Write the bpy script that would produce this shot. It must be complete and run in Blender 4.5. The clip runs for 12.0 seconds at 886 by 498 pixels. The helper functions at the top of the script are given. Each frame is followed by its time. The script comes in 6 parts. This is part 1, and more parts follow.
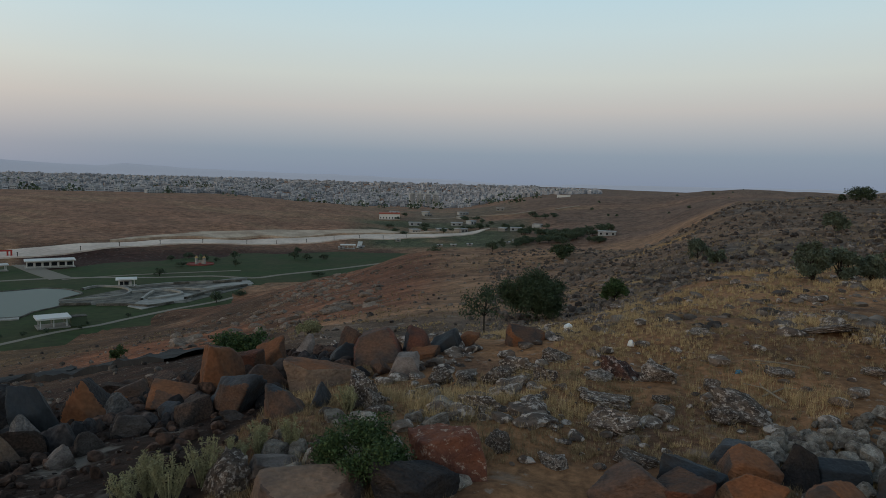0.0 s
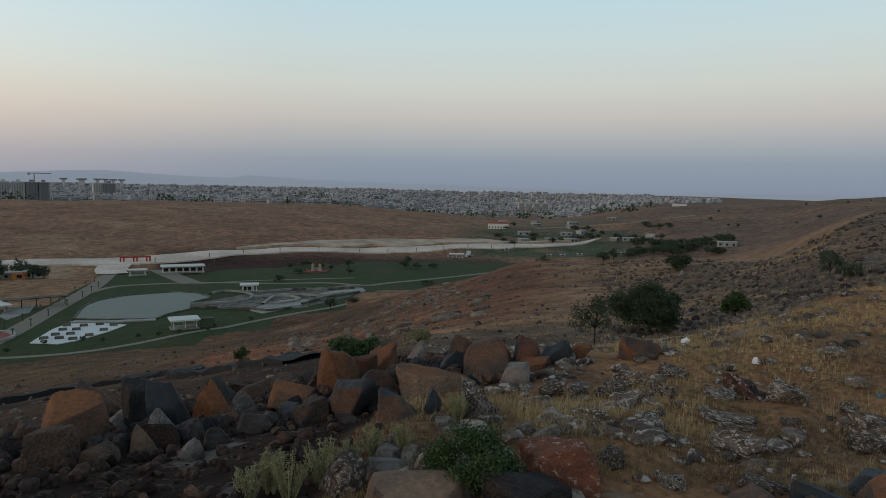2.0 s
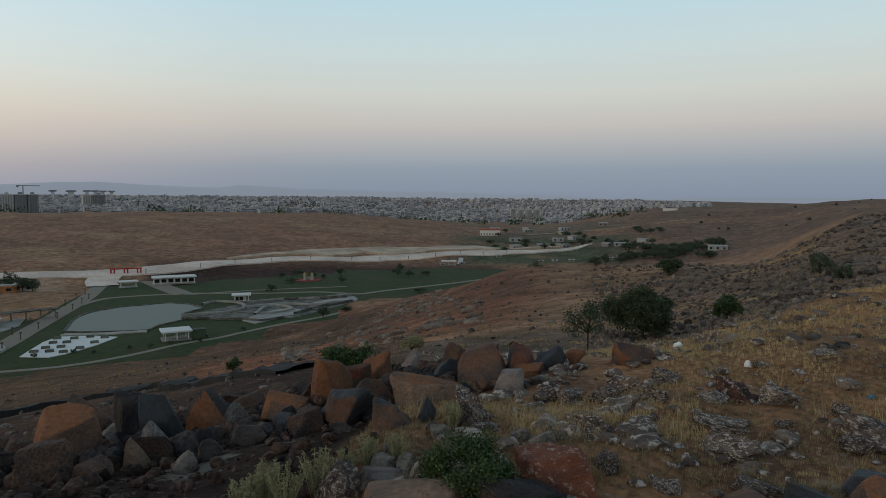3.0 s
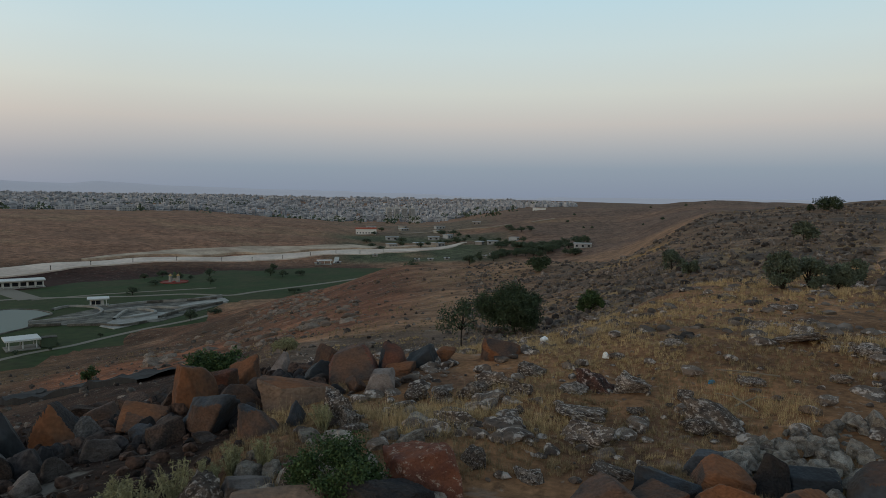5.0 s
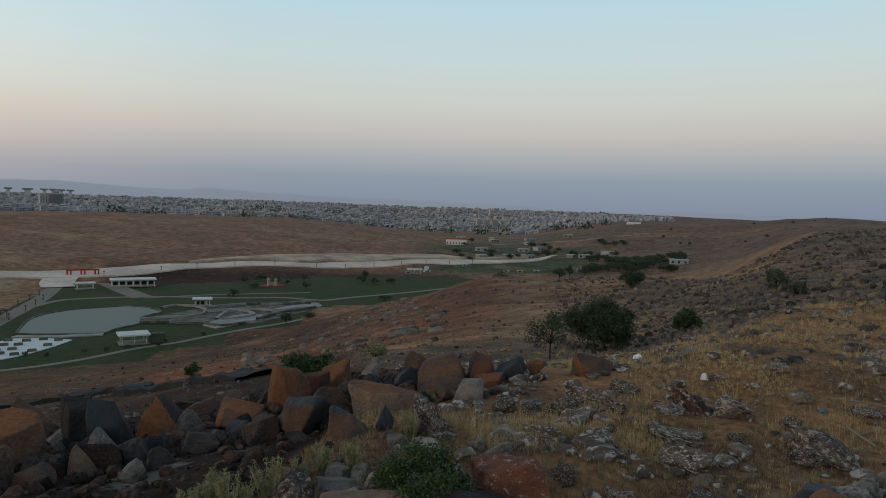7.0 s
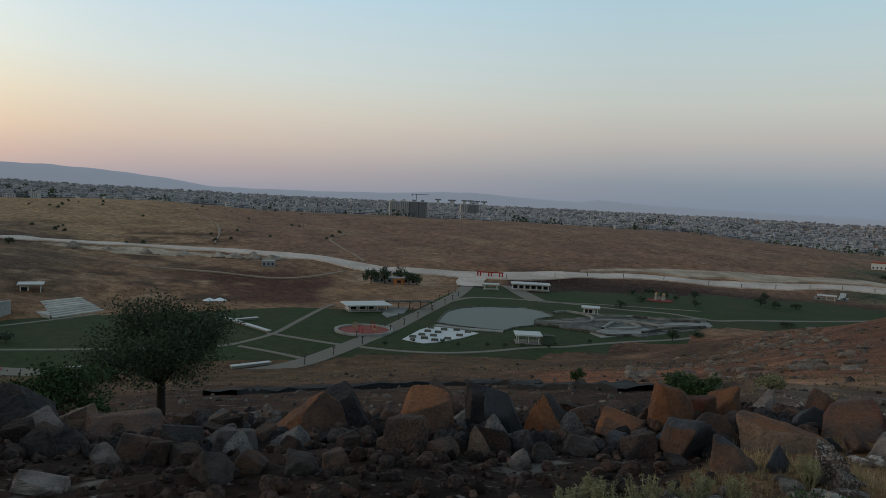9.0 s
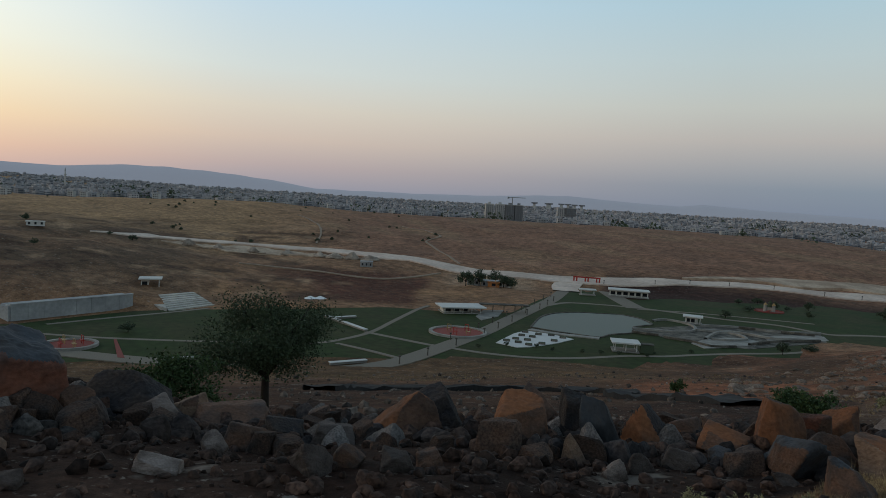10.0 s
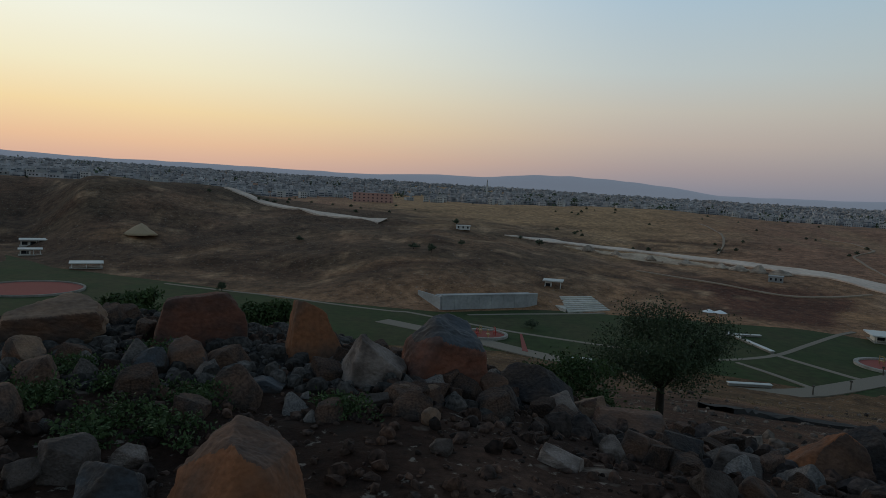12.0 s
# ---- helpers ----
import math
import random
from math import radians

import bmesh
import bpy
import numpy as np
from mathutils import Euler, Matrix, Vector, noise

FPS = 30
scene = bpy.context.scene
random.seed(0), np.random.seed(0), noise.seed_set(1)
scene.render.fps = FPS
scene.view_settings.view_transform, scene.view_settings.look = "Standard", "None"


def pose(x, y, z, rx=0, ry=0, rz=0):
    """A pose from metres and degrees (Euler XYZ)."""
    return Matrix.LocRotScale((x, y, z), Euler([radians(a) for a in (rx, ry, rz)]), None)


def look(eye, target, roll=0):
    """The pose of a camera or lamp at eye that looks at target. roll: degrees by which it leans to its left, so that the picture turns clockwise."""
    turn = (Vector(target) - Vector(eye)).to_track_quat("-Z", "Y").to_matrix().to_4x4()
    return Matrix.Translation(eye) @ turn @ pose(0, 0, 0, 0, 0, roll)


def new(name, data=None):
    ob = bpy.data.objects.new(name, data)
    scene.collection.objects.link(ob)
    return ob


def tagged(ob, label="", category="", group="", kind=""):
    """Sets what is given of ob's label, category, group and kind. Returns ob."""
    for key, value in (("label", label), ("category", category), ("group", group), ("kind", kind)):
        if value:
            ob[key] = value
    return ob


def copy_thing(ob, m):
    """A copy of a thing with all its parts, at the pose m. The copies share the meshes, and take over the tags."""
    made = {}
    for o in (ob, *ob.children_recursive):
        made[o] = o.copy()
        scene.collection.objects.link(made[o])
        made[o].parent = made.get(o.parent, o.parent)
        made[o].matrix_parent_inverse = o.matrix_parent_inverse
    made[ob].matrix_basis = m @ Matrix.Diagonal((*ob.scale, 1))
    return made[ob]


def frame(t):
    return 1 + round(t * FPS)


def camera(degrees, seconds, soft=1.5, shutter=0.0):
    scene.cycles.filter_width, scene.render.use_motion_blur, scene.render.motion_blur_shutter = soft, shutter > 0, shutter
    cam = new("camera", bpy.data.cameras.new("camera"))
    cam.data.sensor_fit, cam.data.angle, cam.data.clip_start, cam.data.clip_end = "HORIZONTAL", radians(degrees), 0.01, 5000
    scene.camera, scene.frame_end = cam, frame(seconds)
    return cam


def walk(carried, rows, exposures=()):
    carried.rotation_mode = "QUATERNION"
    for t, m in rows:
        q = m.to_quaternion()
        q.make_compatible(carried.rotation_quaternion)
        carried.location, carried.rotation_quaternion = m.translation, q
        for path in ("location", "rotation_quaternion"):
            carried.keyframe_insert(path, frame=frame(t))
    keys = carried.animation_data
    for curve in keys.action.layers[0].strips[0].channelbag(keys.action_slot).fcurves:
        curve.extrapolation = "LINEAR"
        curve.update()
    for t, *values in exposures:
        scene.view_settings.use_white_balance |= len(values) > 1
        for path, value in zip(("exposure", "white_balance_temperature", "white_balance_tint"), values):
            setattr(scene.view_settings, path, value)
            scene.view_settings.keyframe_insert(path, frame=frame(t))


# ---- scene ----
# ---------------------------------------------------------------- camera
cam = camera(66.0, 12.0, soft=0.75)
walk(cam, [
    (0.0, pose(0.001, 0.001, 1.646, 84.48, -1.22, 0.00)),
    (0.2, pose(-0.001, 0.002, 1.647, 84.48, -1.31, 1.38)),
    (0.5, pose(-0.003, 0.004, 1.648, 84.60, -1.08, 3.08)),
    (0.7, pose(-0.005, -0.000, 1.648, 85.05, -1.04, 3.53)),
    (1.0, pose(-0.007, -0.007, 1.648, 86.01, -0.77, 3.64)),
    (1.2, pose(-0.010, -0.003, 1.648, 85.65, -0.70, 4.57)),
    (1.5, pose(-0.015, 0.002, 1.647, 85.82, -1.55, 5.70)),
    (1.7, pose(-0.018, 0.000, 1.646, 85.35, -1.60, 7.36)),
    (2.0, pose(-0.022, -0.002, 1.644, 85.11, -0.86, 9.09)),
    (2.5, pose(-0.031, -0.023, 1.654, 84.88, 0.08, 9.16)),
    (2.7, pose(-0.027, -0.020, 1.653, 85.33, 0.13, 8.65)),
    (3.0, pose(-0.022, -0.016, 1.651, 85.73, -0.15, 8.37)),
    (3.2, pose(-0.014, -0.022, 1.653, 85.52, -0.17, 8.00)),
    (3.5, pose(-0.003, -0.030, 1.656, 85.59, -0.25, 6.81)),
    (3.7, pose(-0.010, 0.000, 1.638, 85.68, 0.11, 5.40)),
    (5.3, pose(0.037, -0.004, 1.660, 85.74, -1.31, -2.99)),
    (5.5, pose(0.040, -0.016, 1.657, 86.36, -1.67, -3.74)),
    (5.7, pose(0.041, -0.012, 1.656, 85.97, -1.58, -5.21)),
    (6.0, pose(0.043, -0.006, 1.655, 85.54, -1.57, -6.67)),
    (6.2, pose(0.041, -0.003, 1.655, 85.53, -1.30, -6.49)),
    (6.5, pose(0.037, 0.002, 1.655, 85.13, -2.01, -4.83)),
    (6.7, pose(0.025, 0.011, 1.651, 84.29, -1.82, -0.73)),
    (7.0, pose(0.006, 0.025, 1.645, 86.48, -1.64, 5.62)),
    (7.2, pose(-0.001, 0.031, 1.644, 85.95, -1.84, 7.40)),
    (7.5, pose(-0.011, 0.041, 1.643, 86.46, -1.92, 12.74)),
    (7.7, pose(-0.026, 0.028, 1.651, 86.11, -1.63, 15.05)),
    (9.3, pose(0.025, 0.013, 1.650, 86.45, -3.23, 40.85)),
    (9.5, pose(0.018, 0.010, 1.653, 86.45, -3.44, 41.96)),
    (9.7, pose(0.018, 0.006, 1.652, 86.46, -3.39, 43.44)),
    (10.0, pose(0.019, 0.001, 1.650, 86.17, -3.16, 45.68)),
    (10.2, pose(0.014, 0.003, 1.649, 86.05, -2.48, 47.34)),
    (10.5, pose(0.006, 0.005, 1.648, 85.96, -2.15, 49.77)),
    (10.7, pose(-0.003, 0.007, 1.648, 86.07, -2.16, 51.29)),
    (11.0, pose(-0.017, 0.011, 1.648, 86.77, -1.80, 55.54)),
    (11.2, pose(-0.019, 0.004, 1.650, 86.50, -2.08, 58.91)),
    (11.5, pose(-0.023, -0.006, 1.652, 86.33, -2.35, 65.02)),
    (11.7, pose(-0.032, -0.017, 1.652, 85.74, -2.67, 68.73)),
    (12.0, pose(-0.045, -0.034, 1.651, 85.04, -2.98, 78.27)),
], exposures=[(0.0, 0.0, 6350, 10), (2.5, 0.04, 6480, 10), (7.7, 0.02, 6480, 10), (9.3, -0.18, 6400, 10), (10.5, -0.2, 6350, 10), (11.3, -0.36, 6300, 10), (12.0, -0.58, 6150, 10)])

# ---------------------------------------------------------------- dusk sky
SUNSET = 125.0      # bearing of the afterglow, degrees to the left of the first view


def srgb(r, g, b):
    return tuple(((c / 255 + 0.055) / 1.055) ** 2.4 if c > 10 else c / 255 / 12.92 for c in (r, g, b)) + (1.0,)


world = bpy.data.worlds.new("dusk_sky")
scene.world = world
world.use_nodes = True
wn, wl = world.node_tree.nodes, world.node_tree.links
wn.clear()
w_co = wn.new("ShaderNodeTexCoord")
w_sep = wn.new("ShaderNodeSeparateXYZ")
wl.new(w_co.outputs["Generated"], w_sep.inputs[0])
w_el = wn.new("ShaderNodeMath")
w_el.operation = "ARCSINE"
wl.new(w_sep.outputs["Z"], w_el.inputs[0])
w_map = wn.new("ShaderNodeMapRange")       # elevation: -2 to 48 degrees
w_map.inputs["From Min"].default_value, w_map.inputs["From Max"].default_value = radians(-2), radians(48)
wl.new(w_el.outputs[0], w_map.inputs["Value"])


def sky_ramp(stops):
    node = wn.new("ShaderNodeValToRGB")
    ramp = node.color_ramp
    ramp.interpolation = "LINEAR"
    for i, (deg, col) in enumerate(stops):
        pos = (deg + 2) / 50
        e = ramp.elements[i] if i < 2 else ramp.elements.new(pos)
        e.position, e.color = pos, srgb(*col)
    wl.new(w_map.outputs[0], node.inputs[0])
    return node


sky_far = sky_ramp([(-2, (120, 132, 148)), (48, (104, 130, 152)), (0.2, (130, 141, 158)), (2.4, (141, 153, 165)), (4.0, (166, 170, 174)),
                    (6.0, (192, 188, 183)), (8.5, (201, 205, 198)), (12, (196, 212, 213)), (16, (184, 212, 222)), (28, (156, 184, 200))])
sky_side = sky_ramp([(-2, (135, 135, 148)), (48, (106, 130, 152)), (0.5, (150, 148, 158)), (2.4, (182, 165, 161)), (4.5, (205, 186, 170)),
                     (7.0, (212, 203, 186)), (10, (206, 213, 208)), (16, (188, 210, 222)), (28, (160, 184, 200))])
sky_glow = sky_ramp([(-2, (180, 145, 135)), (48, (116, 136, 154)), (0.8, (222, 178, 156)), (2.6, (244, 198, 156)), (5.0, (255, 224, 168)),
                     (8.0, (255, 242, 202)), (12, (255, 252, 230)), (18, (248, 249, 240)), (30, (182, 200, 210))])
w_dot = wn.new("ShaderNodeVectorMath")
w_dot.operation = "DOT_PRODUCT"
w_dot.inputs[1].default_value = (-math.sin(radians(SUNSET)), math.cos(radians(SUNSET)), 0)
wl.new(w_co.outputs["Generated"], w_dot.inputs[0])


def sky_mix(a, b, lo, hi):
    m = wn.new("ShaderNodeMapRange")
    m.interpolation_type = "SMOOTHSTEP"
    m.inputs["From Min"].default_value, m.inputs["From Max"].default_value = lo, hi
    wl.new(w_dot.outputs["Value"], m.inputs["Value"])
    x = wn.new("ShaderNodeMix")
    x.data_type = "RGBA"
    wl.new(m.outputs[0], x.inputs["Factor"])
    wl.new(a, x.inputs["A"])
    wl.new(b, x.inputs["B"])
    return x.outputs["Result"]


w_col = sky_mix(sky_mix(sky_far.outputs[0], sky_side.outputs[0], -0.42, 0.62), sky_glow.outputs[0], 0.4, 1.0)
# the sky over the afterglow is a little brighter than the ramps can hold
w_gain = wn.new("ShaderNodeMapRange")
for key, v in zip(("From Min", "From Max", "To Min", "To Max"), (-0.2, 0.9, 1.0, 1.36)):
    w_gain.inputs[key].default_value = v
wl.new(w_dot.outputs["Value"], w_gain.inputs["Value"])
w_sc = wn.new("ShaderNodeVectorMath")
w_sc.operation = "SCALE"
wl.new(w_col, w_sc.inputs[0])
wl.new(w_gain.outputs[0], w_sc.inputs["Scale"])
w_bg = wn.new("ShaderNodeBackground")
w_bg.inputs["Strength"].default_value = 1.0
wl.new(w_sc.outputs[0], w_bg.inputs["Color"])
# the clear-sky model adds the last scattered light of a sun just under the horizon
w_sky = wn.new("ShaderNodeTexSky")
w_sky.sky_type = "NISHITA"
w_sky.sun_disc = False
w_sky.sun_elevation, w_sky.sun_rotation = radians(-3.0), radians(360 - SUNSET)
w_bg2 = wn.new("ShaderNodeBackground")
w_bg2.inputs["Strength"].default_value = 0.05
wl.new(w_sky.outputs[0], w_bg2.inputs["Color"])
w_add = wn.new("ShaderNodeAddShader")
wl.new(w_bg.outputs[0], w_add.inputs[0])
wl.new(w_bg2.outputs[0], w_add.inputs[1])
w_out = wn.new("ShaderNodeOutputWorld")
wl.new(w_add.outputs[0], w_out.inputs["Surface"])

sun = new("afterglow_sun", bpy.data.lights.new("afterglow_sun", "SUN"))
sun.data.energy, sun.data.angle, sun.data.color = 0.2, radians(25), (1.0, 0.72, 0.48)
sun.matrix_world = look((0, 0, 0), (math.sin(radians(SUNSET)), -math.cos(radians(SUNSET)), -0.12))

# ---------------------------------------------------------------- the lie of the land
PARK = -41.0        # level of the valley floor; the viewer's feet are at 0


def lattice(ix, iy, seed):
    n = (ix.astype(np.int64) * 374761393 + iy.astype(np.int64) * 668265263 + seed * 1442695041) & 0xFFFFFFFF
    n = ((n ^ (n >> 13)) * 1274126177) & 0xFFFFFFFF
    return ((n ^ (n >> 16)) & 0xFFFF) / 65535.0 * 2 - 1


def rough(x, y, size, seed=1):
    """Smooth noise from -1 to 1 with lumps of that size."""
    x, y = np.asarray(x, float) / size, np.asarray(y, float) / size
    ix, iy = np.floor(x), np.floor(y)
    u, v = x - ix, y - iy
    u, v = u * u * (3 - 2 * u), v * v * (3 - 2 * v)
    a, b = lattice(ix, iy, seed), lattice(ix + 1, iy, seed)
    c, d = lattice(ix, iy + 1, seed), lattice(ix + 1, iy + 1, seed)
    return (a * (1 - u) + b * u) * (1 - v) + (c * (1 - u) + d * u) * v


def pchip(xk, yk, x):
    """Monotone cubic through knots xk; yk may have further axes of the shape of x."""
    h = np.diff(xk)
    hs = h.reshape((-1,) + (1,) * (yk.ndim - 1))
    dl = np.diff(yk, axis=0) / hs
    m = np.zeros_like(yk)
    a, b = dl[:-1], dl[1:]
    m[1:-1] = np.where(a * b > 0, 2 * a * b / np.where(np.abs(a + b) < 1e-12, 1, a + b), 0)
    m[0], m[-1] = dl[0], dl[-1]
    i = np.clip(np.searchsorted(xk, x) - 1, 0, len(xk) - 2)
    t = np.clip((x - xk[i]) / h[i], 0, 1)
    if yk.ndim == 1:
        p, q, mp, mq = yk[i], yk[i + 1], m[i], m[i + 1]
    else:
        j = np.arange(len(x))
        p, q, mp, mq = yk[i, j], yk[i + 1, j], m[i, j], m[i + 1, j]
    return (p * (1 + 2 * t) * (1 - t) ** 2 + mp * h[i] * t * (1 - t) ** 2 + q * t * t * (3 - 2 * t) + mq * h[i] * t * t * (t - 1))


LAND = {}


def bearing(deg, *stops):
    """The hill's profile along one bearing, shaped to fit the camera's view: pairs of distance and height."""
    s = [(0.5, 0.0)] + list(stops)
    LAND[deg] = (np.log([a for a, _ in s]), np.array([float(b) for _, b in s]))


bearing(-60, (4, 0), (10, 0.1), (40, 0.5), (150, 3), (400, 4), (1000, 2), (4700, -20))
bearing(-38, (4, 0), (10, 0.1), (20, 0), (45, -0.9), (100, 0.5), (140, 2.0), (170, 1.8), (400, -8), (1000, -5), (4700, -20))
bearing(-24, (4, 0), (9, 0.1), (14, 0), (22, -1.0), (40, -2.2), (70, -2.0), (110, -0.6), (140, -0.6), (250, -6), (600, -5), (900, 1), (1200, -5), (4700, -30))
bearing(-16, (4, 0), (8, 0), (12, -0.4), (20, -2), (34, -3.5), (60, -5), (100, -7), (130, -11), (250, -25), (420, -30), (560, -26), (900, -10), (1300, -20), (4700, -20))
bearing(-10, (4, 0), (7, 0), (10, -0.5), (14, -1.3), (34, -4.9), (70, -7.7), (100, -9.2), (135, -11.2), (170, -16), (250, -36), (420, -38), (480, -35), (600, -29), (900, -14), (1300, -22), (4700, -10))
bearing(0, (4, 0), (7, -0.05), (9, -0.5), (14, -1.7), (25, -4), (40, -5.8), (90, -11), (170, -15.8), (200, -22), (285, PARK), (405, PARK), (440, -39.8), (515, -38), (700, -34), (1000, -38), (1500, -52), (2200, -38), (3000, -10), (4700, -8))
bearing(9, (4, 0), (7, -0.25), (9, -0.6), (10, -0.9), (15, -2.2), (25, -4.1), (40, -6.8), (90, -14.5), (170, -22.5), (205, -26.5), (250, -37), (296, PARK), (418, PARK), (440, -40.2), (469, -38), (560, -33), (800, -26), (1000, -36), (1500, -50), (2200, -36), (3000, -8), (4700, -5))
bearing(18, (4, -0.05), (6, -0.3), (8, -0.6), (9, -0.8), (10.5, -1.3), (14, -2.2), (25, -4.8), (40, -8), (90, -18.2), (170, -31), (222, -38.6), (238, PARK), (400, PARK), (440, -38.5), (560, -29), (850, -18), (1050, -27), (1400, -28), (2000, -19), (3000, -3), (4700, 0))
bearing(24, (4, -0.08), (6, -0.38), (8, -0.72), (9, -0.92), (10.5, -1.5), (14, -2.45), (25, -5.2), (40, -8.6), (90, -19.4), (170, -34), (203, -40.2), (212, PARK), (385, PARK), (422, -38.5), (560, -28.5), (850, -16.7), (1050, -25), (1400, -26.5), (2000, -18), (3000, -1.5), (4700, -1))
bearing(30, (4, -0.1), (6, -0.45), (8, -0.85), (9, -1.05), (10.5, -1.7), (14, -2.7), (25, -5.6), (40, -9.2), (90, -20.5), (170, -36), (195, PARK), (370, PARK), (405, -38.5), (560, -28), (850, -15.5), (1050, -23), (1400, -25), (2000, -17), (3000, 0), (4700, 0))
bearing(50, (4, -0.1), (6, -0.55), (8, -1.05), (9, -1.3), (10.5, -1.9), (14, -2.8), (25, -6), (40, -10), (90, -22.5), (165, -39.8), (175, PARK), (330, PARK), (370, -39), (416, -36.5), (600, -27), (900, -15), (1050, -23), (1400, -24), (2000, -16), (3000, 2), (4700, 5))
bearing(62, (4, -0.1), (6, -0.5), (8, -1.0), (9, -1.2), (10.5, -1.8), (14, -2.8), (25, -6), (40, -10), (90, -22.5), (165, -39.8), (175, PARK), (285, PARK), (320, -38), (420, -36), (500, -33.5), (650, -25), (900, -9.7), (1050, -14), (1400, -16), (2000, -10), (3000, 8), (4700, 10))
bearing(78, (4, 0), (6, -0.2), (8, -0.55), (9.5, -0.8), (11, -1.5), (14, -2.9), (25, -6), (40, -10), (90, -22.5), (165, -39), (180, PARK), (255, PARK), (270, -35), (330, -28), (420, -24), (500, -22.5), (600, -22), (700, -18), (850, -15), (1000, -20), (1400, -20), (2000, -5), (3000, 20), (4700, 25))
bearing(92, (4, 0), (8, -0.15), (9, -0.2), (10.5, -0.7), (13, -2.2), (25, -6), (40, -10), (90, -22.5), (165, -39), (180, PARK), (300, PARK), (330, -38), (420, -30), (520, -20), (600, -14), (700, -18), (1000, -20), (2000, 0), (3000, 26), (4700, 35))
bearing(97, (4, 0), (8, -0.1), (9, -0.13), (10.5, -0.63), (13, -2.1), (25, -6), (40, -10), (90, -22.5), (165, -39), (180, PARK), (316, PARK), (350, -37.6), (430, -28), (520, -14), (590, -4.4), (690, -11), (960, -16), (2000, 5), (3000, 28), (4700, 38))
bearing(105, (4, 0), (8, 0), (9, 0), (10.5, -0.5), (13, -2), (25, -6), (40, -10), (90, -22.5), (165, -39), (180, PARK), (345, PARK), (390, -36), (450, -24), (540, -1.6), (620, -5), (900, -8), (2000, 16), (3000, 32), (4700, 45))
bearing(110, (4, 0), (8, 0), (9, 0), (10.5, -0.5), (13, -2), (25, -6), (40, -10), (90, -22.5), (165, -39), (180, PARK), (450, PARK), (500, -36), (570, -19), (640, -4.6), (720, -9), (1000, -6), (2000, 16), (3000, 32), (4700, 45))
bearing(125, (4, 0), (6, -0.2), (10, -0.8), (25, -3.5), (90, -15), (180, -33), (300, -38), (520, -12), (1000, 0), (2000, 20), (4700, 50))
bearing(180, (4, 0), (10, 0.3), (100, 2), (1000, 6), (4700, 10))
bearing(240, (4, 0), (10, 0.3), (100, 2), (1000, 6), (4700, 10))
BEARINGS = sorted(LAND)
BEAR = np.array(BEARINGS + [300.0])


def ground(x, y):
    """Height of the ground; x and y may be arrays."""
    x, y = np.atleast_1d(np.asarray(x, float)), np.atleast_1d(np.asarray(y, float))
    shape = x.shape
    x, y = x.ravel(), y.ravel()
    d = np.maximum(np.hypot(x, y), 0.5)
    az = (np.degrees(np.arctan2(-x, y)) + 60) % 360 - 60
    ld = np.log(d)
    prof = [pchip(*LAND[k], ld) for k in BEARINGS]
    z = pchip(BEAR, np.array(prof + prof[:1]), az)
    level = np.clip(1 - np.abs(z - PARK) / 0.8, 0, 1)         # the park is levelled
    amp = np.clip((d - 20) / 60, 0, 1) * (1 - level)
    z = z + amp * (0.5 * rough(x, y, 9, 3) * np.clip(2 - d / 120, 0, 1) + 0.9 * rough(x, y, 31, 4)) * np.clip(d / 150, 0.4, 1.3)
    mound = np.clip((az - 64) / 8, 0, 1) * np.clip((d - 285) / 40, 0, 1) * np.clip((600 - d) / 80, 0, 1) * (1 - level)
    z = z + mound * (2.2 * np.abs(rough(x, y, 34, 8)) + 1.4 * rough(x, y, 14, 9) - 0.8)
    z = z + 0.05 * rough(x, y, 0.8, 5) + 0.03 * rough(x, y, 0.3, 6) + 0.10 * rough(x, y, 2.3, 7) * np.clip((d - 2) / 4, 0, 1)
    z = np.where(level > 0.9, PARK - 0.15, z)
    return z.reshape(shape)


def at(az, d, up=0.0):
    x, y = -math.sin(radians(az)) * d, math.cos(radians(az)) * d
    return Vector((x, y, float(ground(x, y)[0]) + up))


